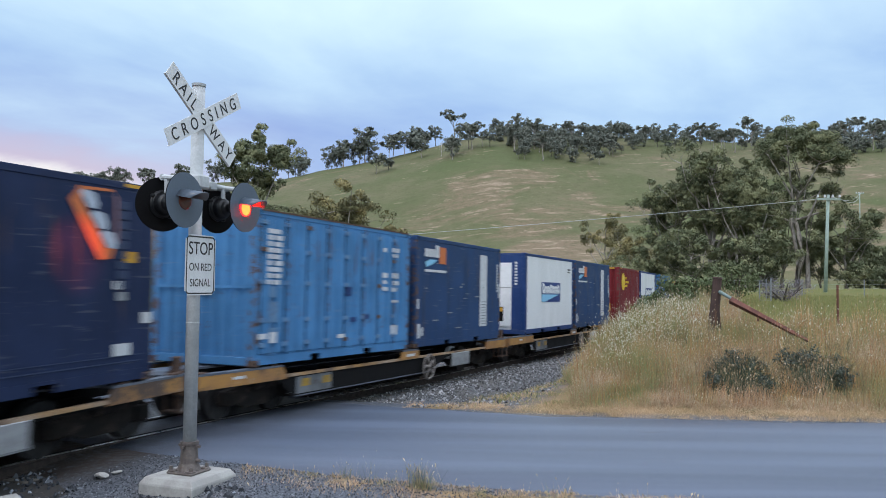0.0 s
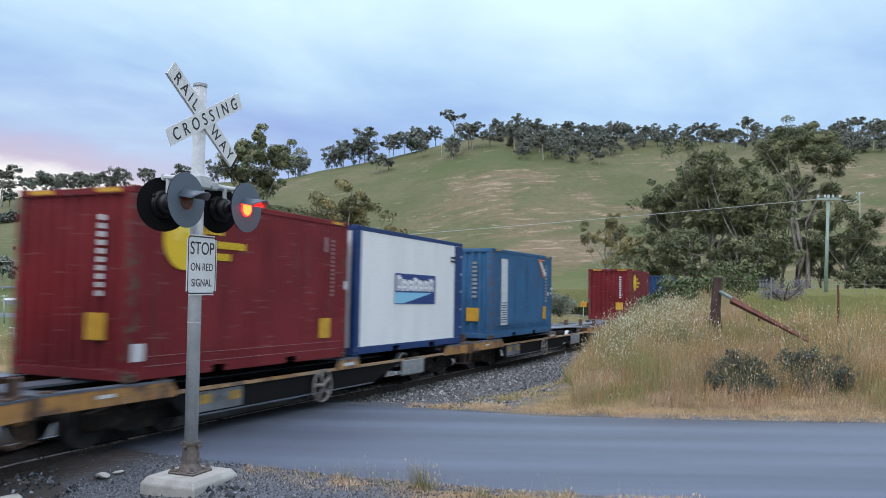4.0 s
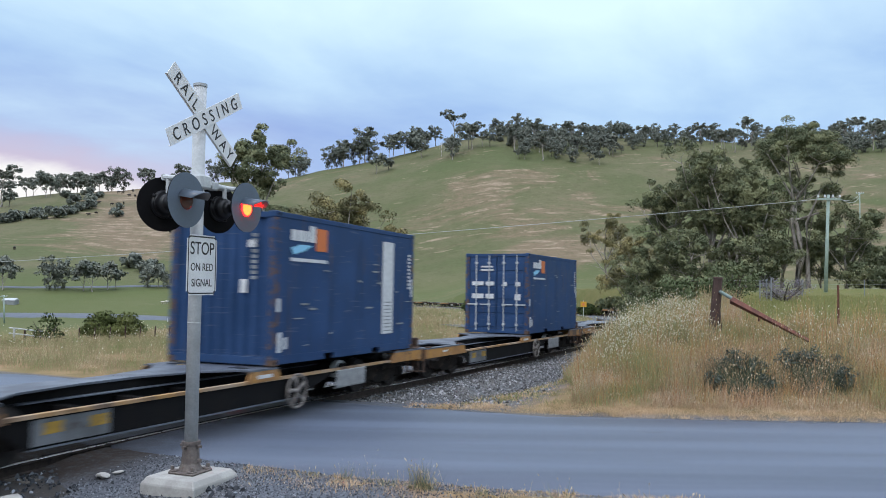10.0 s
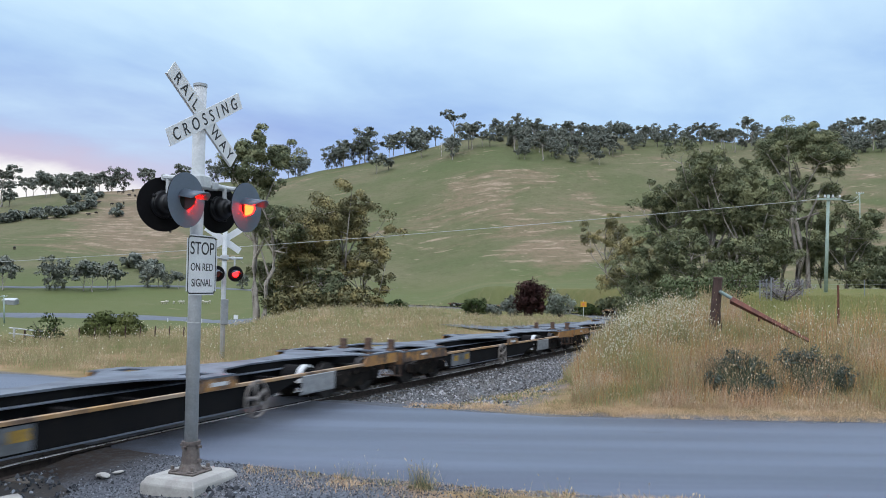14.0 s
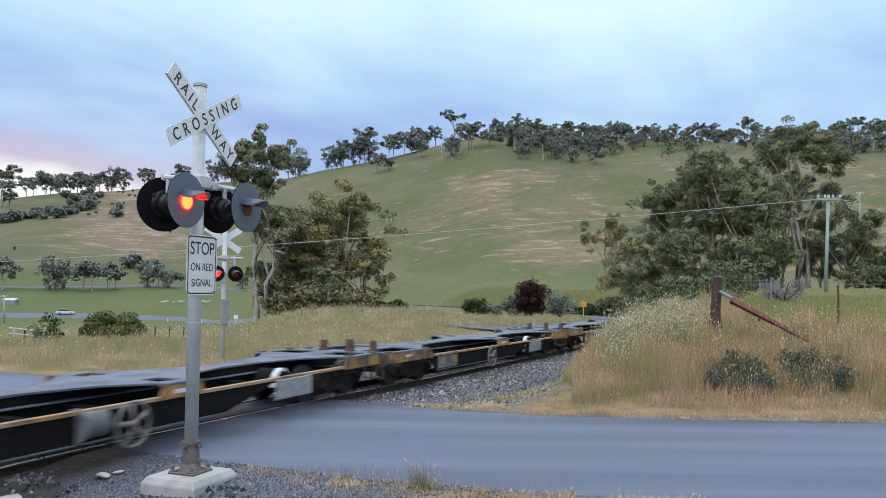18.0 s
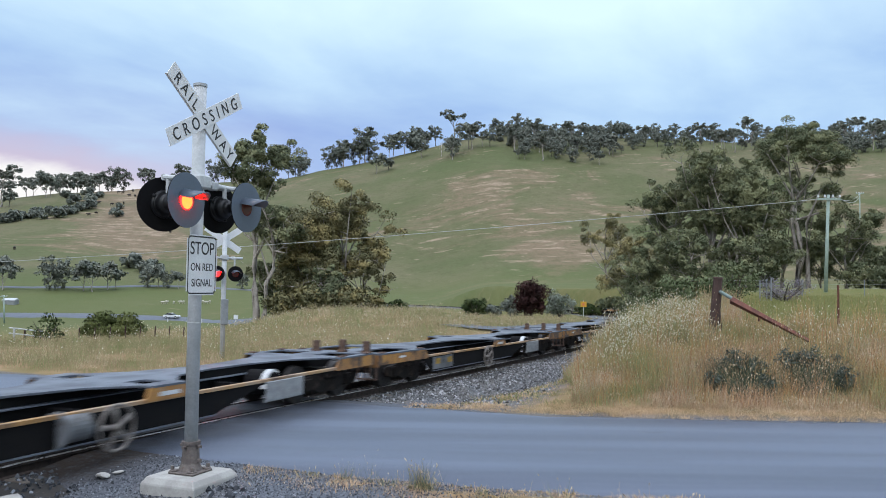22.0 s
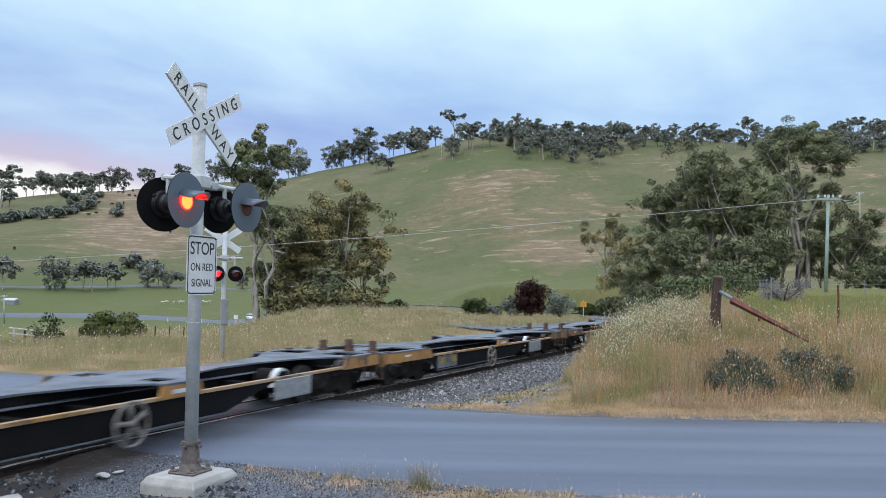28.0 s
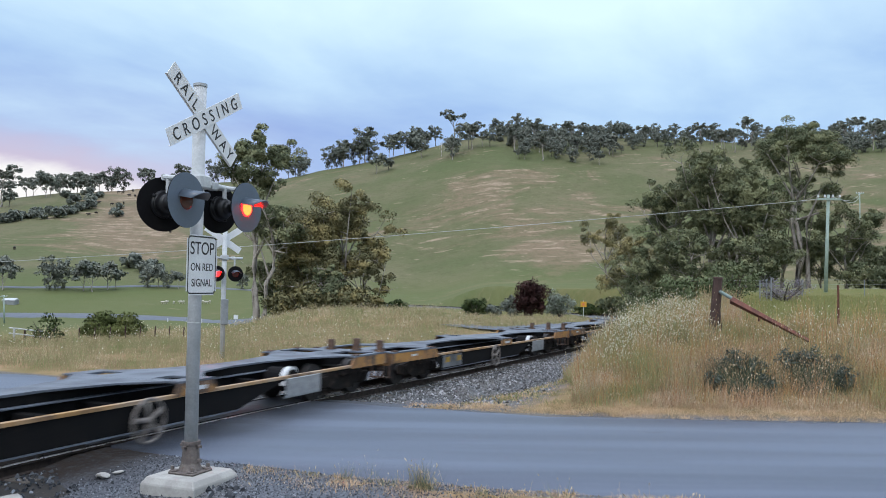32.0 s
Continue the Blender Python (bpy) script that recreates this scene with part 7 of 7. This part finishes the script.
STRAWPALE = strawmat("bleached_fallen_straw", (0.50, 0.40, 0.26), (0.78, 0.68, 0.50), (0.60, 0.50, 0.34))
xy = clumpy(rng, 5200, 3.0, 10.5, 14.8, 17.2, lambda x, y: (near_road(x, y) > ROADHALF + 0.45) & (near_road(x, y) < ROADHALF + 1.15) & (near_track(x, y)[0] > 5.2), 0.9, -0.1)
blades("fallen_straw", xy, 0.13, 0.004, STRAWPALE, "bleached fallen straw at the foot of the bank", rng, 1.9)
xy = clumpy(rng, 16000, -0.5, 11, 14.2, 16.6, lambda x, y: (near_road(x, y) > ROADHALF - 0.02) & (near_road(x, y) < ROADHALF + 0.13) & (y > 13.5), 0.7, -0.15)
blades("fallen_straw", xy, 0.04, 0.005, STRAWPALE, "bleached chaff along the road edge", rng, 1.5)


def near_verge(x, y):
    rd = near_road(x, y)
    return (rd > ROADHALF - 0.05) & (rd < ROADHALF + 0.2 + 0.75 * rng.random(len(x))) & (y < 12) & (x > -2.6 + 0.25 * (10.5 - y))


blades("verge_grass", clumpy(rng, 60000, -2.6, 3.5, 7.4, 11, near_verge, 1.1, 0.0), 0.06, 0.0026, VERGEGRASS, "short pinkish dry grass on the near verge", rng, 0.5, 0.1)
blades("verge_weeds", clumpy(rng, 260, -1.9, 2.6, 8.3, 10.6, near_verge, 0.9), 0.24, 0.0018, VERGEGRASS, "thin dry weed stalks on the near verge", rng, 0.25, 0.6)


def in_field(x, y):
    td, _ = near_track(x, y)
    rd = near_road(x, y)
    return (td < -3.4 - 2.2 * rng.random(len(x)) - 3.0 * smooth01(y, 38, 46)) & (rd > ROADHALF + 0.8)


blades("field_grass", clumpy(rng, 230000, -24, 12, 17, 44, lambda x, y: in_field(x, y) & (np.abs(x) < 0.62 * y), 0.35, 0.05), 0.31, 0.0036, FIELDGRASS, "long pale grass in the field beyond the line", rng, 0.28, 0.12)
blades("dry_strip_grass", clumpy(rng, 60000, -18, 14, 17, 46, lambda x, y: (lambda td: (td < -2.9) & (td > -6.0))(near_track(x, y)[0]) & (near_road(x, y) > ROADHALF + 0.4), 0.8, 0.1), 0.14, 0.004, VERGEGRASS, "short pinkish dry grass along the far side of the line", rng, 0.5)
blades("flower_stalks", clumpy(rng, 9000, -22, 13, 24, 60, lambda x, y: in_field(x, y) & (np.abs(x) < 0.6 * y), 0.9, -0.3), 0.62, 0.006, FIELDGRASS, "tall stalks with pale heads in the field", rng, 0.2, 0.5, flower=FLOWER)
blades("field_grass", clumpy(rng, 110000, -34, 20, 44, 84, lambda x, y: in_field(x, y) & (np.abs(x) < 0.5 * y), 0.2, 0.05), 0.46, 0.010, FIELDGRASS, "rank grass towards the valley", rng, 0.25, 0.3)
blades("paddock_grass", clumpy(rng, 60000, 8, 26, 22.5, 48, lambda x, y: on_bank(x, y) & (x > 0.33 * y), 0.5, 0.0), 0.22, 0.010, PADDOCK, "short green paddock grass", rng, 0.3, 0.0)
tufts = clumpy(rng, 1500, -1.0, 5.0, 15, 24, lambda x, y: (lambda td: (td > 3.2) & (td < 6.2))(near_track(x, y)[0]) & (near_road(x, y) > ROADHALF + 0.2), 0.9)
tufts = np.repeat(tufts, 20, 0) + rng.normal(0, 0.07, (len(tufts) * 20, 2))
blades("ballast_weeds", tufts[::2], 0.10, 0.004, VERGEGRASS, "dry weeds on the gravel beside the ballast", rng, 0.6)
blades("ballast_weeds", tufts[1::2], 0.10, 0.005, PADDOCK, "green weeds at the foot of the ballast", rng, 0.5)

# ---- weeds beside the near road edge ----
for px, y, n, h in ((748, 9.75, 150, 0.26), (765, 9.7, 60, 0.2), (620, 10.2, 40, 0.24), (905, 9.32, 60, 0.15), (690, 9.95, 30, 0.2), (860, 9.45, 40, 0.14), (560, 10.4, 30, 0.16), (985, 9.2, 12, 0.3), (660, 10.1, 14, 0.34)):
    xy = np.array([bearing(px) * y, y]) + rng.normal(0, 0.055, (n, 2))
    blades("roadside_weed", xy[::2], h, 0.0022, FIELDGRASS, "thin dry weed stalks on the near road verge", rng, 0.3, 0.3)
    blades("roadside_weed", xy[1::2], h, 0.0026, DARKWEED, "dark thin weed stalks on the near road verge", rng, 0.4)

# ---- far roads ----
TAR = surface("distant_bitumen", (0.065, 0.078, 0.105), (0.10, 0.115, 0.145), 0.05, 0.4, 0.6, 0.0, 0.0)


def ribbon(name, pts, half, mat, label, lift=0.12):
    line = spline(pts, 2.0)
    t = np.gradient(line, axis=0)
    t /= np.linalg.norm(t, axis=1)[:, None]
    nrm = np.stack([-t[:, 1], t[:, 0]], 1)
    vv, ff = [], []
    cs = np.linspace(-1, 1, 5)
    for i in range(len(line)):
        for c in cs:
            q = line[i] + nrm[i] * half * c
            vv.append((q[0], q[1], on_land(q[0], q[1]) + lift - (0.3 if abs(c) == 1 else 0)))
        if i:
            k = (i - 1) * 5
            ff += [(k + j, k + 5 + j, k + 6 + j, k + 1 + j) for j in range(4)]
    return tagged(link(name, vv, ff, mat, None, True), label, "road", kind="structure")


def polar(px, r):
    u = bearing(px)
    y = r / math.sqrt(1 + u * u)
    return (u * y, y)


ribbon("highway", [polar(a, b) for a, b in ((-500, 262), (-250, 250), (0, 242), (170, 239), (330, 231), (400, 219), (440, 203), (452, 186), (448, 165))], 4.6, TAR, "blue-grey highway across the valley floor", 0.25)
ribbon("farm_road", [polar(a, b) for a, b in ((-300, 306), (0, 300), (40, 299), (150, 301), (260, 305), (340, 304), (420, 300), (520, 300))], 1.8, TAR, "pale narrow farm road under the hill", 0.25)
vv, ff = [], []
for i, s in enumerate(np.arange(30, 104, 2.0)):
    for j, lat in enumerate((-3.6, -5.5, -7.6)):
        p = track(s, lat - max(0, (46 - s)) * 0.12, 0)
        vv.append((p[0], p[1], on_land(p[0], p[1]) + 0.10))
    if i:
        k = (i - 1) * 3
        ff += [(k + j, k + j + 1, k + j + 4, k + j + 3) for j in range(2)]
tagged(link("side_road", vv, ff, TAR, None, True), "grey gravelled access road beside the line", "road", kind="structure")

for px, r, hgt in ((420, 205, 1.9), (300, 226, 1.1), (215, 231, 1.1), (100, 234, 1.1), (360, 219, 1.1)):
    x, y = polar(px, r)
    post = thing("road_sign" if hgt > 1.5 else "guide_post", "small white road sign beside the highway" if hgt > 1.5 else "white guide post beside the highway", "sign" if hgt > 1.5 else "post", "" if hgt > 1.5 else "guide posts of the highway", Matrix.Translation((x, y, on_land(x, y))))
    bm = bmesh.new()
    box(bm, -0.06, 0.06, -0.04, 0.04, -0.2, hgt)
    part("post", bm, WHITEPAINT, post)
    if hgt > 1.5:
        bm = bmesh.new()
        box(bm, -0.55, 0.55, -0.07, -0.041, 0.8, 1.85, bev=0.01)
        part("plate", bm, WHITEPAINT, post, "white sign plate")

# ---- power line ----
POLEGREEN = surface("pale_green_treated_pole", (0.33, 0.41, 0.36), (0.27, 0.34, 0.30), 3, 40, 0.8, 0.0, 0.2, (0.24, 0.26, 0.22), (0.6, 0.8))
WIRE = plain("grey_wire", (0.42, 0.43, 0.42), 0.5)


def power_pole(x, y, top, label, lean=0.0, r=0.15):
    z = on_land(x, y)
    w = thing("power_pole", label, "power pole", "power line", Matrix.Translation((x, y, z)))
    bm = bmesh.new()
    cyl(bm, (0, 0, -0.3), (lean, 0, top - z), r, r * 0.75, n=12)
    part("pole", bm, POLEGREEN, w, "", True)
    bm = bmesh.new()
    box(bm, lean - 1.0, lean + 0.95, -0.22, -0.08, top - z - 0.46, top - z - 0.30, bev=0.01)
    part("crossarm", bm, POLEGREEN, w, "pale weathered timber crossarm")
    for dx in (-0.9, -0.35, 0.3, 0.85):
        bm = bmesh.new()
        cyl(bm, (lean + dx, -0.15, top - z - 0.30), (lean + dx, -0.15, top - z - 0.20), 0.03, n=8)
        cyl(bm, (lean + dx, -0.15, top - z - 0.22), (lean + dx, -0.15, top - z - 0.02), 0.10, 0.06, n=10)
        part("insulator", bm, WHITEMARK, w, "pale ceramic insulator")
    return w


power_pole(30.93, 64.0, 10.2, "pale green timber power pole with a crossarm", 0.32)
power_pole(-56.7, 72.0, 3.30, "timber power pole past the crossing")
power_pole(105.6, 200.0, 27.4, "distant power pole on the slope")
power_pole(*polar(12, 226), -1.2, "distant timber power pole by the highway", -0.4, 0.2)


def wire(a, b, sag, r, label):
    vv, ff = [], []
    pts = []
    for i in range(41):
        t = i / 40
        p = np.array(a) * (1 - t) + np.array(b) * t
        p[2] -= sag * 4 * t * (1 - t)
        pts.append(p)
    limb(vv, ff, pts, [r] * 41, 5)
    return tagged(link("power_wire", vv, ff, WIRE, None, True), label, "wire", "power line")


wire((31.0, 63.9, 9.88), (-56.7, 71.9, 3.10), 0.52, 0.024, "grey overhead power wire crossing the valley")
wire((31.5, 63.9, 10.05), (105.6, 200, 27.2), 1.0, 0.035, "grey overhead power wire up the slope")
wire((31.9, 63.9, 10.05), (105.9, 200, 27.2), 1.3, 0.03, "grey overhead power wire up the slope")
wire((-56.7, 72.0, 3.10), (-140, 90, 2), 1.0, 0.035, "grey overhead power wire past the crossing")

# ---- old fence on the bank ----
OLDWOOD = surface("weathered_dark_post_wood", (0.075, 0.042, 0.034), (0.042, 0.028, 0.024), 5, 40, 0.9, 0.0, 0.5, (0.13, 0.085, 0.07), (0.6, 0.75), (1, 1, 0.2))
RUSTRED = surface("red_rusted_iron", (0.17, 0.06, 0.04), (0.10, 0.045, 0.035), 6, 50, 0.85, 0.0, 0.3)
PIPEGREEN = surface("grey_green_pipe", (0.20, 0.27, 0.25), (0.15, 0.2, 0.19), 6, 50, 0.6, 0.0, 0.1)
gx0, gy0 = 7.24, 21.0
post = thing("strainer_post", "old dark timber strainer post with a leaning brace", "fence post", "old fence", Matrix.Translation((gx0, gy0, on_land(gx0, gy0))))
base = on_land(gx0, gy0)
bm = bmesh.new()
cyl(bm, (-0.12, 0, -0.3), (0.06, 0, 2.74 - base), 0.145, 0.12, n=9)
cyl(bm, (0.06, 0, 2.74 - base), (0.062, 0, 2.78 - base), 0.14, 0.12, n=9)
part("post", bm, OLDWOOD, post)
bm = bmesh.new()
cyl(bm, (0.17, 0.05, -0.25), (0.05, 0.05, 1.25), 0.07, 0.05, n=8)
part("brace", bm, OLDWOOD, post)
bm = bmesh.new()
cyl(bm, (7.29, 20.85, 2.40), (7.80, 20.4, 2.03), 0.045, n=10)
tagged(part("stay_pipe", bm, PIPEGREEN), "short grey-green steel pipe fixed to the post", "pipe")
bm = bmesh.new()
cyl(bm, (7.47, 20.5, 2.18), (8.85, 19.15, 1.24), 0.095, 0.045, n=4)
box(bm, -0.02, 0.02, -0.02, 0.02, -0.14, 0.0, m=Matrix.Translation((7.98, 20.0, 1.80)))
tagged(part("fallen_rail", bm, RUSTRED), "rusted iron rail slanting down into the grass", "iron rail")


def picket(x, y, top, label, mat=RUSTRED):
    z = on_land(x, y)
    bm = bmesh.new()
    for k in range(3):
        a = k * 2.094
        box(bm, 0, 0.035, -0.004, 0.004, -0.2, top - z, m=Matrix.Rotation(a, 4, "Z"))
    ob = part("star_picket", bm, mat)
    ob.matrix_world = Matrix.Translation((x, y, z))
    return tagged(ob, label, "fence post", "paddock fence posts")


picket(11.98, 24.0, 2.62, "rusty red steel star picket in the paddock")
for px, y, h in ((1345, 40, 1.15), (1357, 40, 1.15), (1365, 38, 1.2), (1420, 50, 1.1), (1530, 52, 1.1), (1300, 40, 1.1)):
    x = bearing(px) * y
    picket(x, y, on_land(x, y) + h, "thin grey steel fence picket beside the grove", MARKGREY)
for zz in (0.5, 0.8, 1.08):
    vv, ff = [], []
    pts = [(bearing(px) * y, y, on_land(bearing(px) * y, y) + zz) for px, y in ((1262, 38), (1300, 40), (1345, 40), (1420, 50), (1530, 52), (1640, 54))]
    limb(vv, ff, pts, [0.006] * len(pts), 4)
    tagged(link("fence_wire", vv, ff, WIRE), "thin plain fence wire along the paddock", "fence wire", "paddock fence wires")
# small steel gate in the far corner of the paddock
gt = thing("paddock_gate", "small grey steel gate frame in the paddock fence", "gate", at=Matrix.Translation((bearing(1355) * 39, 39, on_land(bearing(1355) * 39, 39))))
for x0, x1, z0, z1 in ((-0.3, -0.26, 0.1, 0.95), (0.26, 0.3, 0.1, 0.95), (-0.26, 0.26, 0.9, 0.94), (-0.26, 0.26, 0.1, 0.14), (-0.26, 0.26, 0.5, 0.53)):
    bm = bmesh.new()
    box(bm, x0, x1, -0.02, 0.02, z0, z1)
    part("bar", bm, MARKGREY, gt)
# white rail gate in the field beyond the line
fg = thing("field_gate", "pale weathered rail gate leaning in the dry grass", "gate", at=Matrix.Translation((-19.9, 37.6, on_land(-19.9, 37.6))) @ Matrix.Rotation(-0.5, 4, "Z"))
for x in (-0.55, 0.25, 0.95, 1.5):
    bm = bmesh.new()
    cyl(bm, (x, 0, -0.2), (x, 0, 0.62), 0.05, n=8)
    part("post", bm, GALV if x < 0 else OLDWOOD, fg)
for z0, z1 in ((0.66, 0.58), (0.4, 0.34)):
    bm = bmesh.new()
    cyl(bm, (-0.9, -0.02, z0), (1.6, -0.02, z1), 0.032, n=8)
    part("rail", bm, GALV, fg, "pale round rail")
for i in range(9):
    x, y = -17.6 + i * 0.62, 38.5 + i * 0.32
    bm = bmesh.new()
    cyl(bm, (0, 0, -0.2), (0.03, 0, 0.72), 0.035, 0.03, n=6)
    ob = part("fence_post", bm, OLDWOOD)
    ob.matrix_world = Matrix.Translation((x, y, on_land(x, y)))
    tagged(ob, "short grey timber fence post in dry grass", "fence post", "field fence posts")

# ---- yellow board beside the far curve ----
sx, sy = 16.9, 95.0
sz = on_land(sx, sy)
sb = thing("yellow_sign", "small square yellow sign on a thin post beside the line", "sign", at=Matrix.Translation((sx, sy, sz)))
bm = bmesh.new()
cyl(bm, (0, 0, -0.2), (0, 0, 0.9 - sz), 0.035, n=8)
part("post", bm, GALV, sb)
bm = bmesh.new()
box(bm, -0.36, 0.36, -0.06, -0.04, 0.1 - sz, 0.75 - sz)
brd = part("board", bm, YELLOW, sb, "yellow-orange square board")
bm = bmesh.new()
box(bm, -0.14, 0.12, -0.068, -0.06, 0.28 - sz, 0.55 - sz)
part("symbol", bm, LOGORANGE, brd)

# ---- the valley: sheep, hut, white car ----
WOOL = surface("cream_wool", (0.62, 0.58, 0.50), (0.52, 0.48, 0.41), 6, 30, 0.95)
DARKWOOL = surface("dark_cattle_hide", (0.03, 0.025, 0.022), (0.05, 0.04, 0.035), 4, 30, 0.9)


def beast(label, mat, name, size, at, turn, group):
    w = thing(name, label, "animal", group, Matrix.Translation(at) @ Matrix.Rotation(turn, 4, "Z") @ Matrix.Scale(size, 4))
    bm = bmesh.new()
    bmesh.ops.create_icosphere(bm, subdivisions=2, radius=0.5, matrix=Matrix.LocRotScale((0, 0, 0.62), None, (1.15, 0.55, 0.58)))
    part("body", bm, mat, w, "", True)
    bm = bmesh.new()
    bmesh.ops.create_icosphere(bm, subdivisions=2, radius=0.17, matrix=Matrix.LocRotScale((0.66, 0, 0.66), Euler((0, 0.6, 0)), (1.3, 0.75, 0.9)))
    part("head", bm, mat, w, "", True)
    for x in (-0.34, 0.34):
        for y in (-0.13, 0.13):
            bm = bmesh.new()
            cyl(bm, (x, y, 0), (x, y, 0.45), 0.045, n=6)
            part("leg", bm, mat, w)
    return w


for i, (px, r) in enumerate(((290, 262), (297, 263), (310, 262), (322, 263), (327, 263), (361, 264), (367, 263), (373, 264))):
    p = polar(px, r)
    beast("cream sheep grazing in the valley paddock", WOOL, "sheep", 1.1, (*p, on_land(*p)), i * 1.1, "sheep in the valley")
for i, (px, r) in enumerate(((206, 600), (214, 596), (232, 606), (232, 596), (226, 570), (236, 565), (246, 552), (172, 540), (195, 532), (216, 534), (168, 505), (155, 498), (300, 430), (25, 400))):
    p = polar(px, r)
    beast("dark cow grazing on the hillside", DARKWOOL, "cow", 1.9, (*p, on_land(*p)), i * 0.9, "cattle on the hill")
hx, hy = polar(22, 262)
hut = thing("farm_hut", "small low grey farm hut by the highway", "hut", at=Matrix.Translation((hx, hy, on_land(hx, hy))))
bm = bmesh.new()
box(bm, -1.7, 1.7, -1.2, 1.2, -0.5, 1.1)
part("wall", bm, MARKGREY, hut)
bm = bmesh.new()
prism(bm, [(-1.4, 1.1), (1.4, 1.1), (0, 1.75)], 0, -1.9, 1.9)
part("roof", bm, GALV, hut, "grey metal roof")

# ---- white car on the highway ----
CARWHITE = surface("white_car_paint", (0.74, 0.75, 0.76), (0.68, 0.69, 0.70), 2, 20, 0.25, 0.0, 0.0)
GLASS = plain("dark_car_glass", (0.02, 0.025, 0.03), 0.08)
RUBBER = plain("black_tyre", (0.015, 0.015, 0.016), 0.8)
car = thing("car", "white sedan driving along the highway", "car")
bm = bmesh.new()
prism(bm, [(-2.25, 0.35), (-2.3, 0.75), (-2.1, 0.92), (-1.2, 0.98), (1.0, 0.95), (2.05, 0.82), (2.28, 0.6), (2.25, 0.35)], 1, -0.87, 0.87)
bmesh.ops.bevel(bm, geom=bm.edges[:], offset=0.06, segments=2, affect="EDGES")
part("body", bm, CARWHITE, car)
bm = bmesh.new()
prism(bm, [(-1.75, 0.95), (-1.15, 1.40), (0.15, 1.42), (1.0, 0.95)], 1, -0.74, 0.74)
part("cabin_glass", bm, GLASS, car, "dark windows")
bm = bmesh.new()
prism(bm, [(-1.2, 1.36), (-1.05, 1.46), (0.1, 1.47), (0.25, 1.37)], 1, -0.72, 0.72)
part("roof", bm, CARWHITE, car)
for x in (-1.35, 1.4):
    for y in (-0.8, 0.8):
        bm = bmesh.new()
        cyl(bm, (x, y - 0.09, 0.32), (x, y + 0.09, 0.32), 0.32, n=18)
        wh = part("wheel", bm, RUBBER, car)
        bm = bmesh.new()
        cyl(bm, (x, y - 0.095, 0.32), (x, y + 0.095, 0.32), 0.19, n=14)
        part("rim", bm, GALV, wh)
for y in (-0.6, 0.6):
    bm = bmesh.new()
    box(bm, 2.2, 2.3, y - 0.2, y + 0.2, 0.6, 0.74, bev=0.02)
    part("headlight", bm, PLATE, car, "clear headlight")
    bm = bmesh.new()
    box(bm, -2.32, -2.24, y - 0.2, y + 0.2, 0.62, 0.8, bev=0.02)
    part("tail_light", bm, LOGORED, car, "red tail light")
CARWAY = [(0, -560), (8, -270), (14, -60), (16.25, 40), (18.25, 130), (19.25, 177), (21.25, 276), (22.25, 318), (23.45, 362), (24.05, 380), (24.85, 403), (25.25, 411), (27.5, 442), (29.5, 453), (32, 456)]


def car_pose(t):
    def spot(q):
        px = float(np.interp(q, *zip(*CARWAY)))
        r = float(np.interp(px, [-560, -250, 0, 170, 330, 400, 440, 452, 456], [265, 250, 242, 239, 231, 219, 203, 186, 160]))
        x, y = polar(px, r)
        return np.array((x, y, on_land(x, y) + 0.27))
    a, b = spot(t), spot(min(t + 0.4, 32.0))
    if t > 31.5:
        a, b = spot(31.5), spot(32.0)
    m = Matrix.Rotation(math.atan2(b[1] - a[1], b[0] - a[0]), 4, "Z")
    m.translation = spot(t)
    return m


def motions():
    """All that moves: the train, its wheels, and the flashing lamps."""
    times = [i * 0.4 for i in range(81)]
    for k, w in WAGONS.items():
        poses = [(t, wagon_pose(k, t)) for t in times]
        walk(w, poses)
        mid = COUPLE + PITCH * (k + 0.5)
        for b in [c for c in w.children if c.name.startswith("bogie")]:
            off = b.matrix_local.translation.x
            rows = []
            for t, m in poses:
                s = mid + off - gone(t)
                h = math.pi / 2 - float(np.interp(s, TS, TH))
                x = m.to_3x3() @ Vector((1, 0, 0))
                rows.append((t, pose(off, 0, 0, 0, 0, math.degrees(h - math.atan2(x.y, x.x)))))
            walk(b, rows[::3] if rows[-1] in rows[::3] else rows[::3] + [rows[-1]])
            # the wheels turn while they are near enough to be told
            at = mid + off
            t0 = float(np.interp(at - 34, GD, GT))
            t1 = float(np.interp(at + 12, GD, GT))
            for ws in b.children:
                x = ws.matrix_local.translation.x
                steps = sorted({0.0, 32.0, *[round(i * 2 / 30, 4) for i in range(481) if t0 <= i * 2 / 30 <= t1]})
                walk(ws, [(t, pose(x, 0, 0.385, 0, -math.degrees((gone(min(max(t, t0), t1)) - gone(t0)) / 0.385) % 360, 0)) for t in steps])
    for k, slot, c in LOADS:
        walk(c, [(t, wagon_pose(k, t) @ pose(SLOTS[slot] - (0.265 if k < 0 else 0), 0, DECKZ + 0.018)) for t in times])
    walk(car, [(t, car_pose(t)) for t in times[::2]])
    for lens, lit_first, start, period, home in LAMPS:
        rows, ang = [(0.0, home @ pose(0, 0, 0, 0, 0, 0 if lit_first else 180))], 0 if lit_first else 180
        n = 0
        while True:
            t = start + n * period / 2
            if t > 31.9:
                break
            f = round(t * 30)
            for j in range(4):
                if (f + j - 1) / 30 > rows[-1][0]:
                    rows.append(((f + j - 1) / 30, home @ pose(0, 0, 0, 0, 0, ang + 60 * j)))
            ang += 180
            n += 1
        rows.append((32.0, home @ pose(0, 0, 0, 0, 0, ang)))
        walk(lens, rows)


motions()
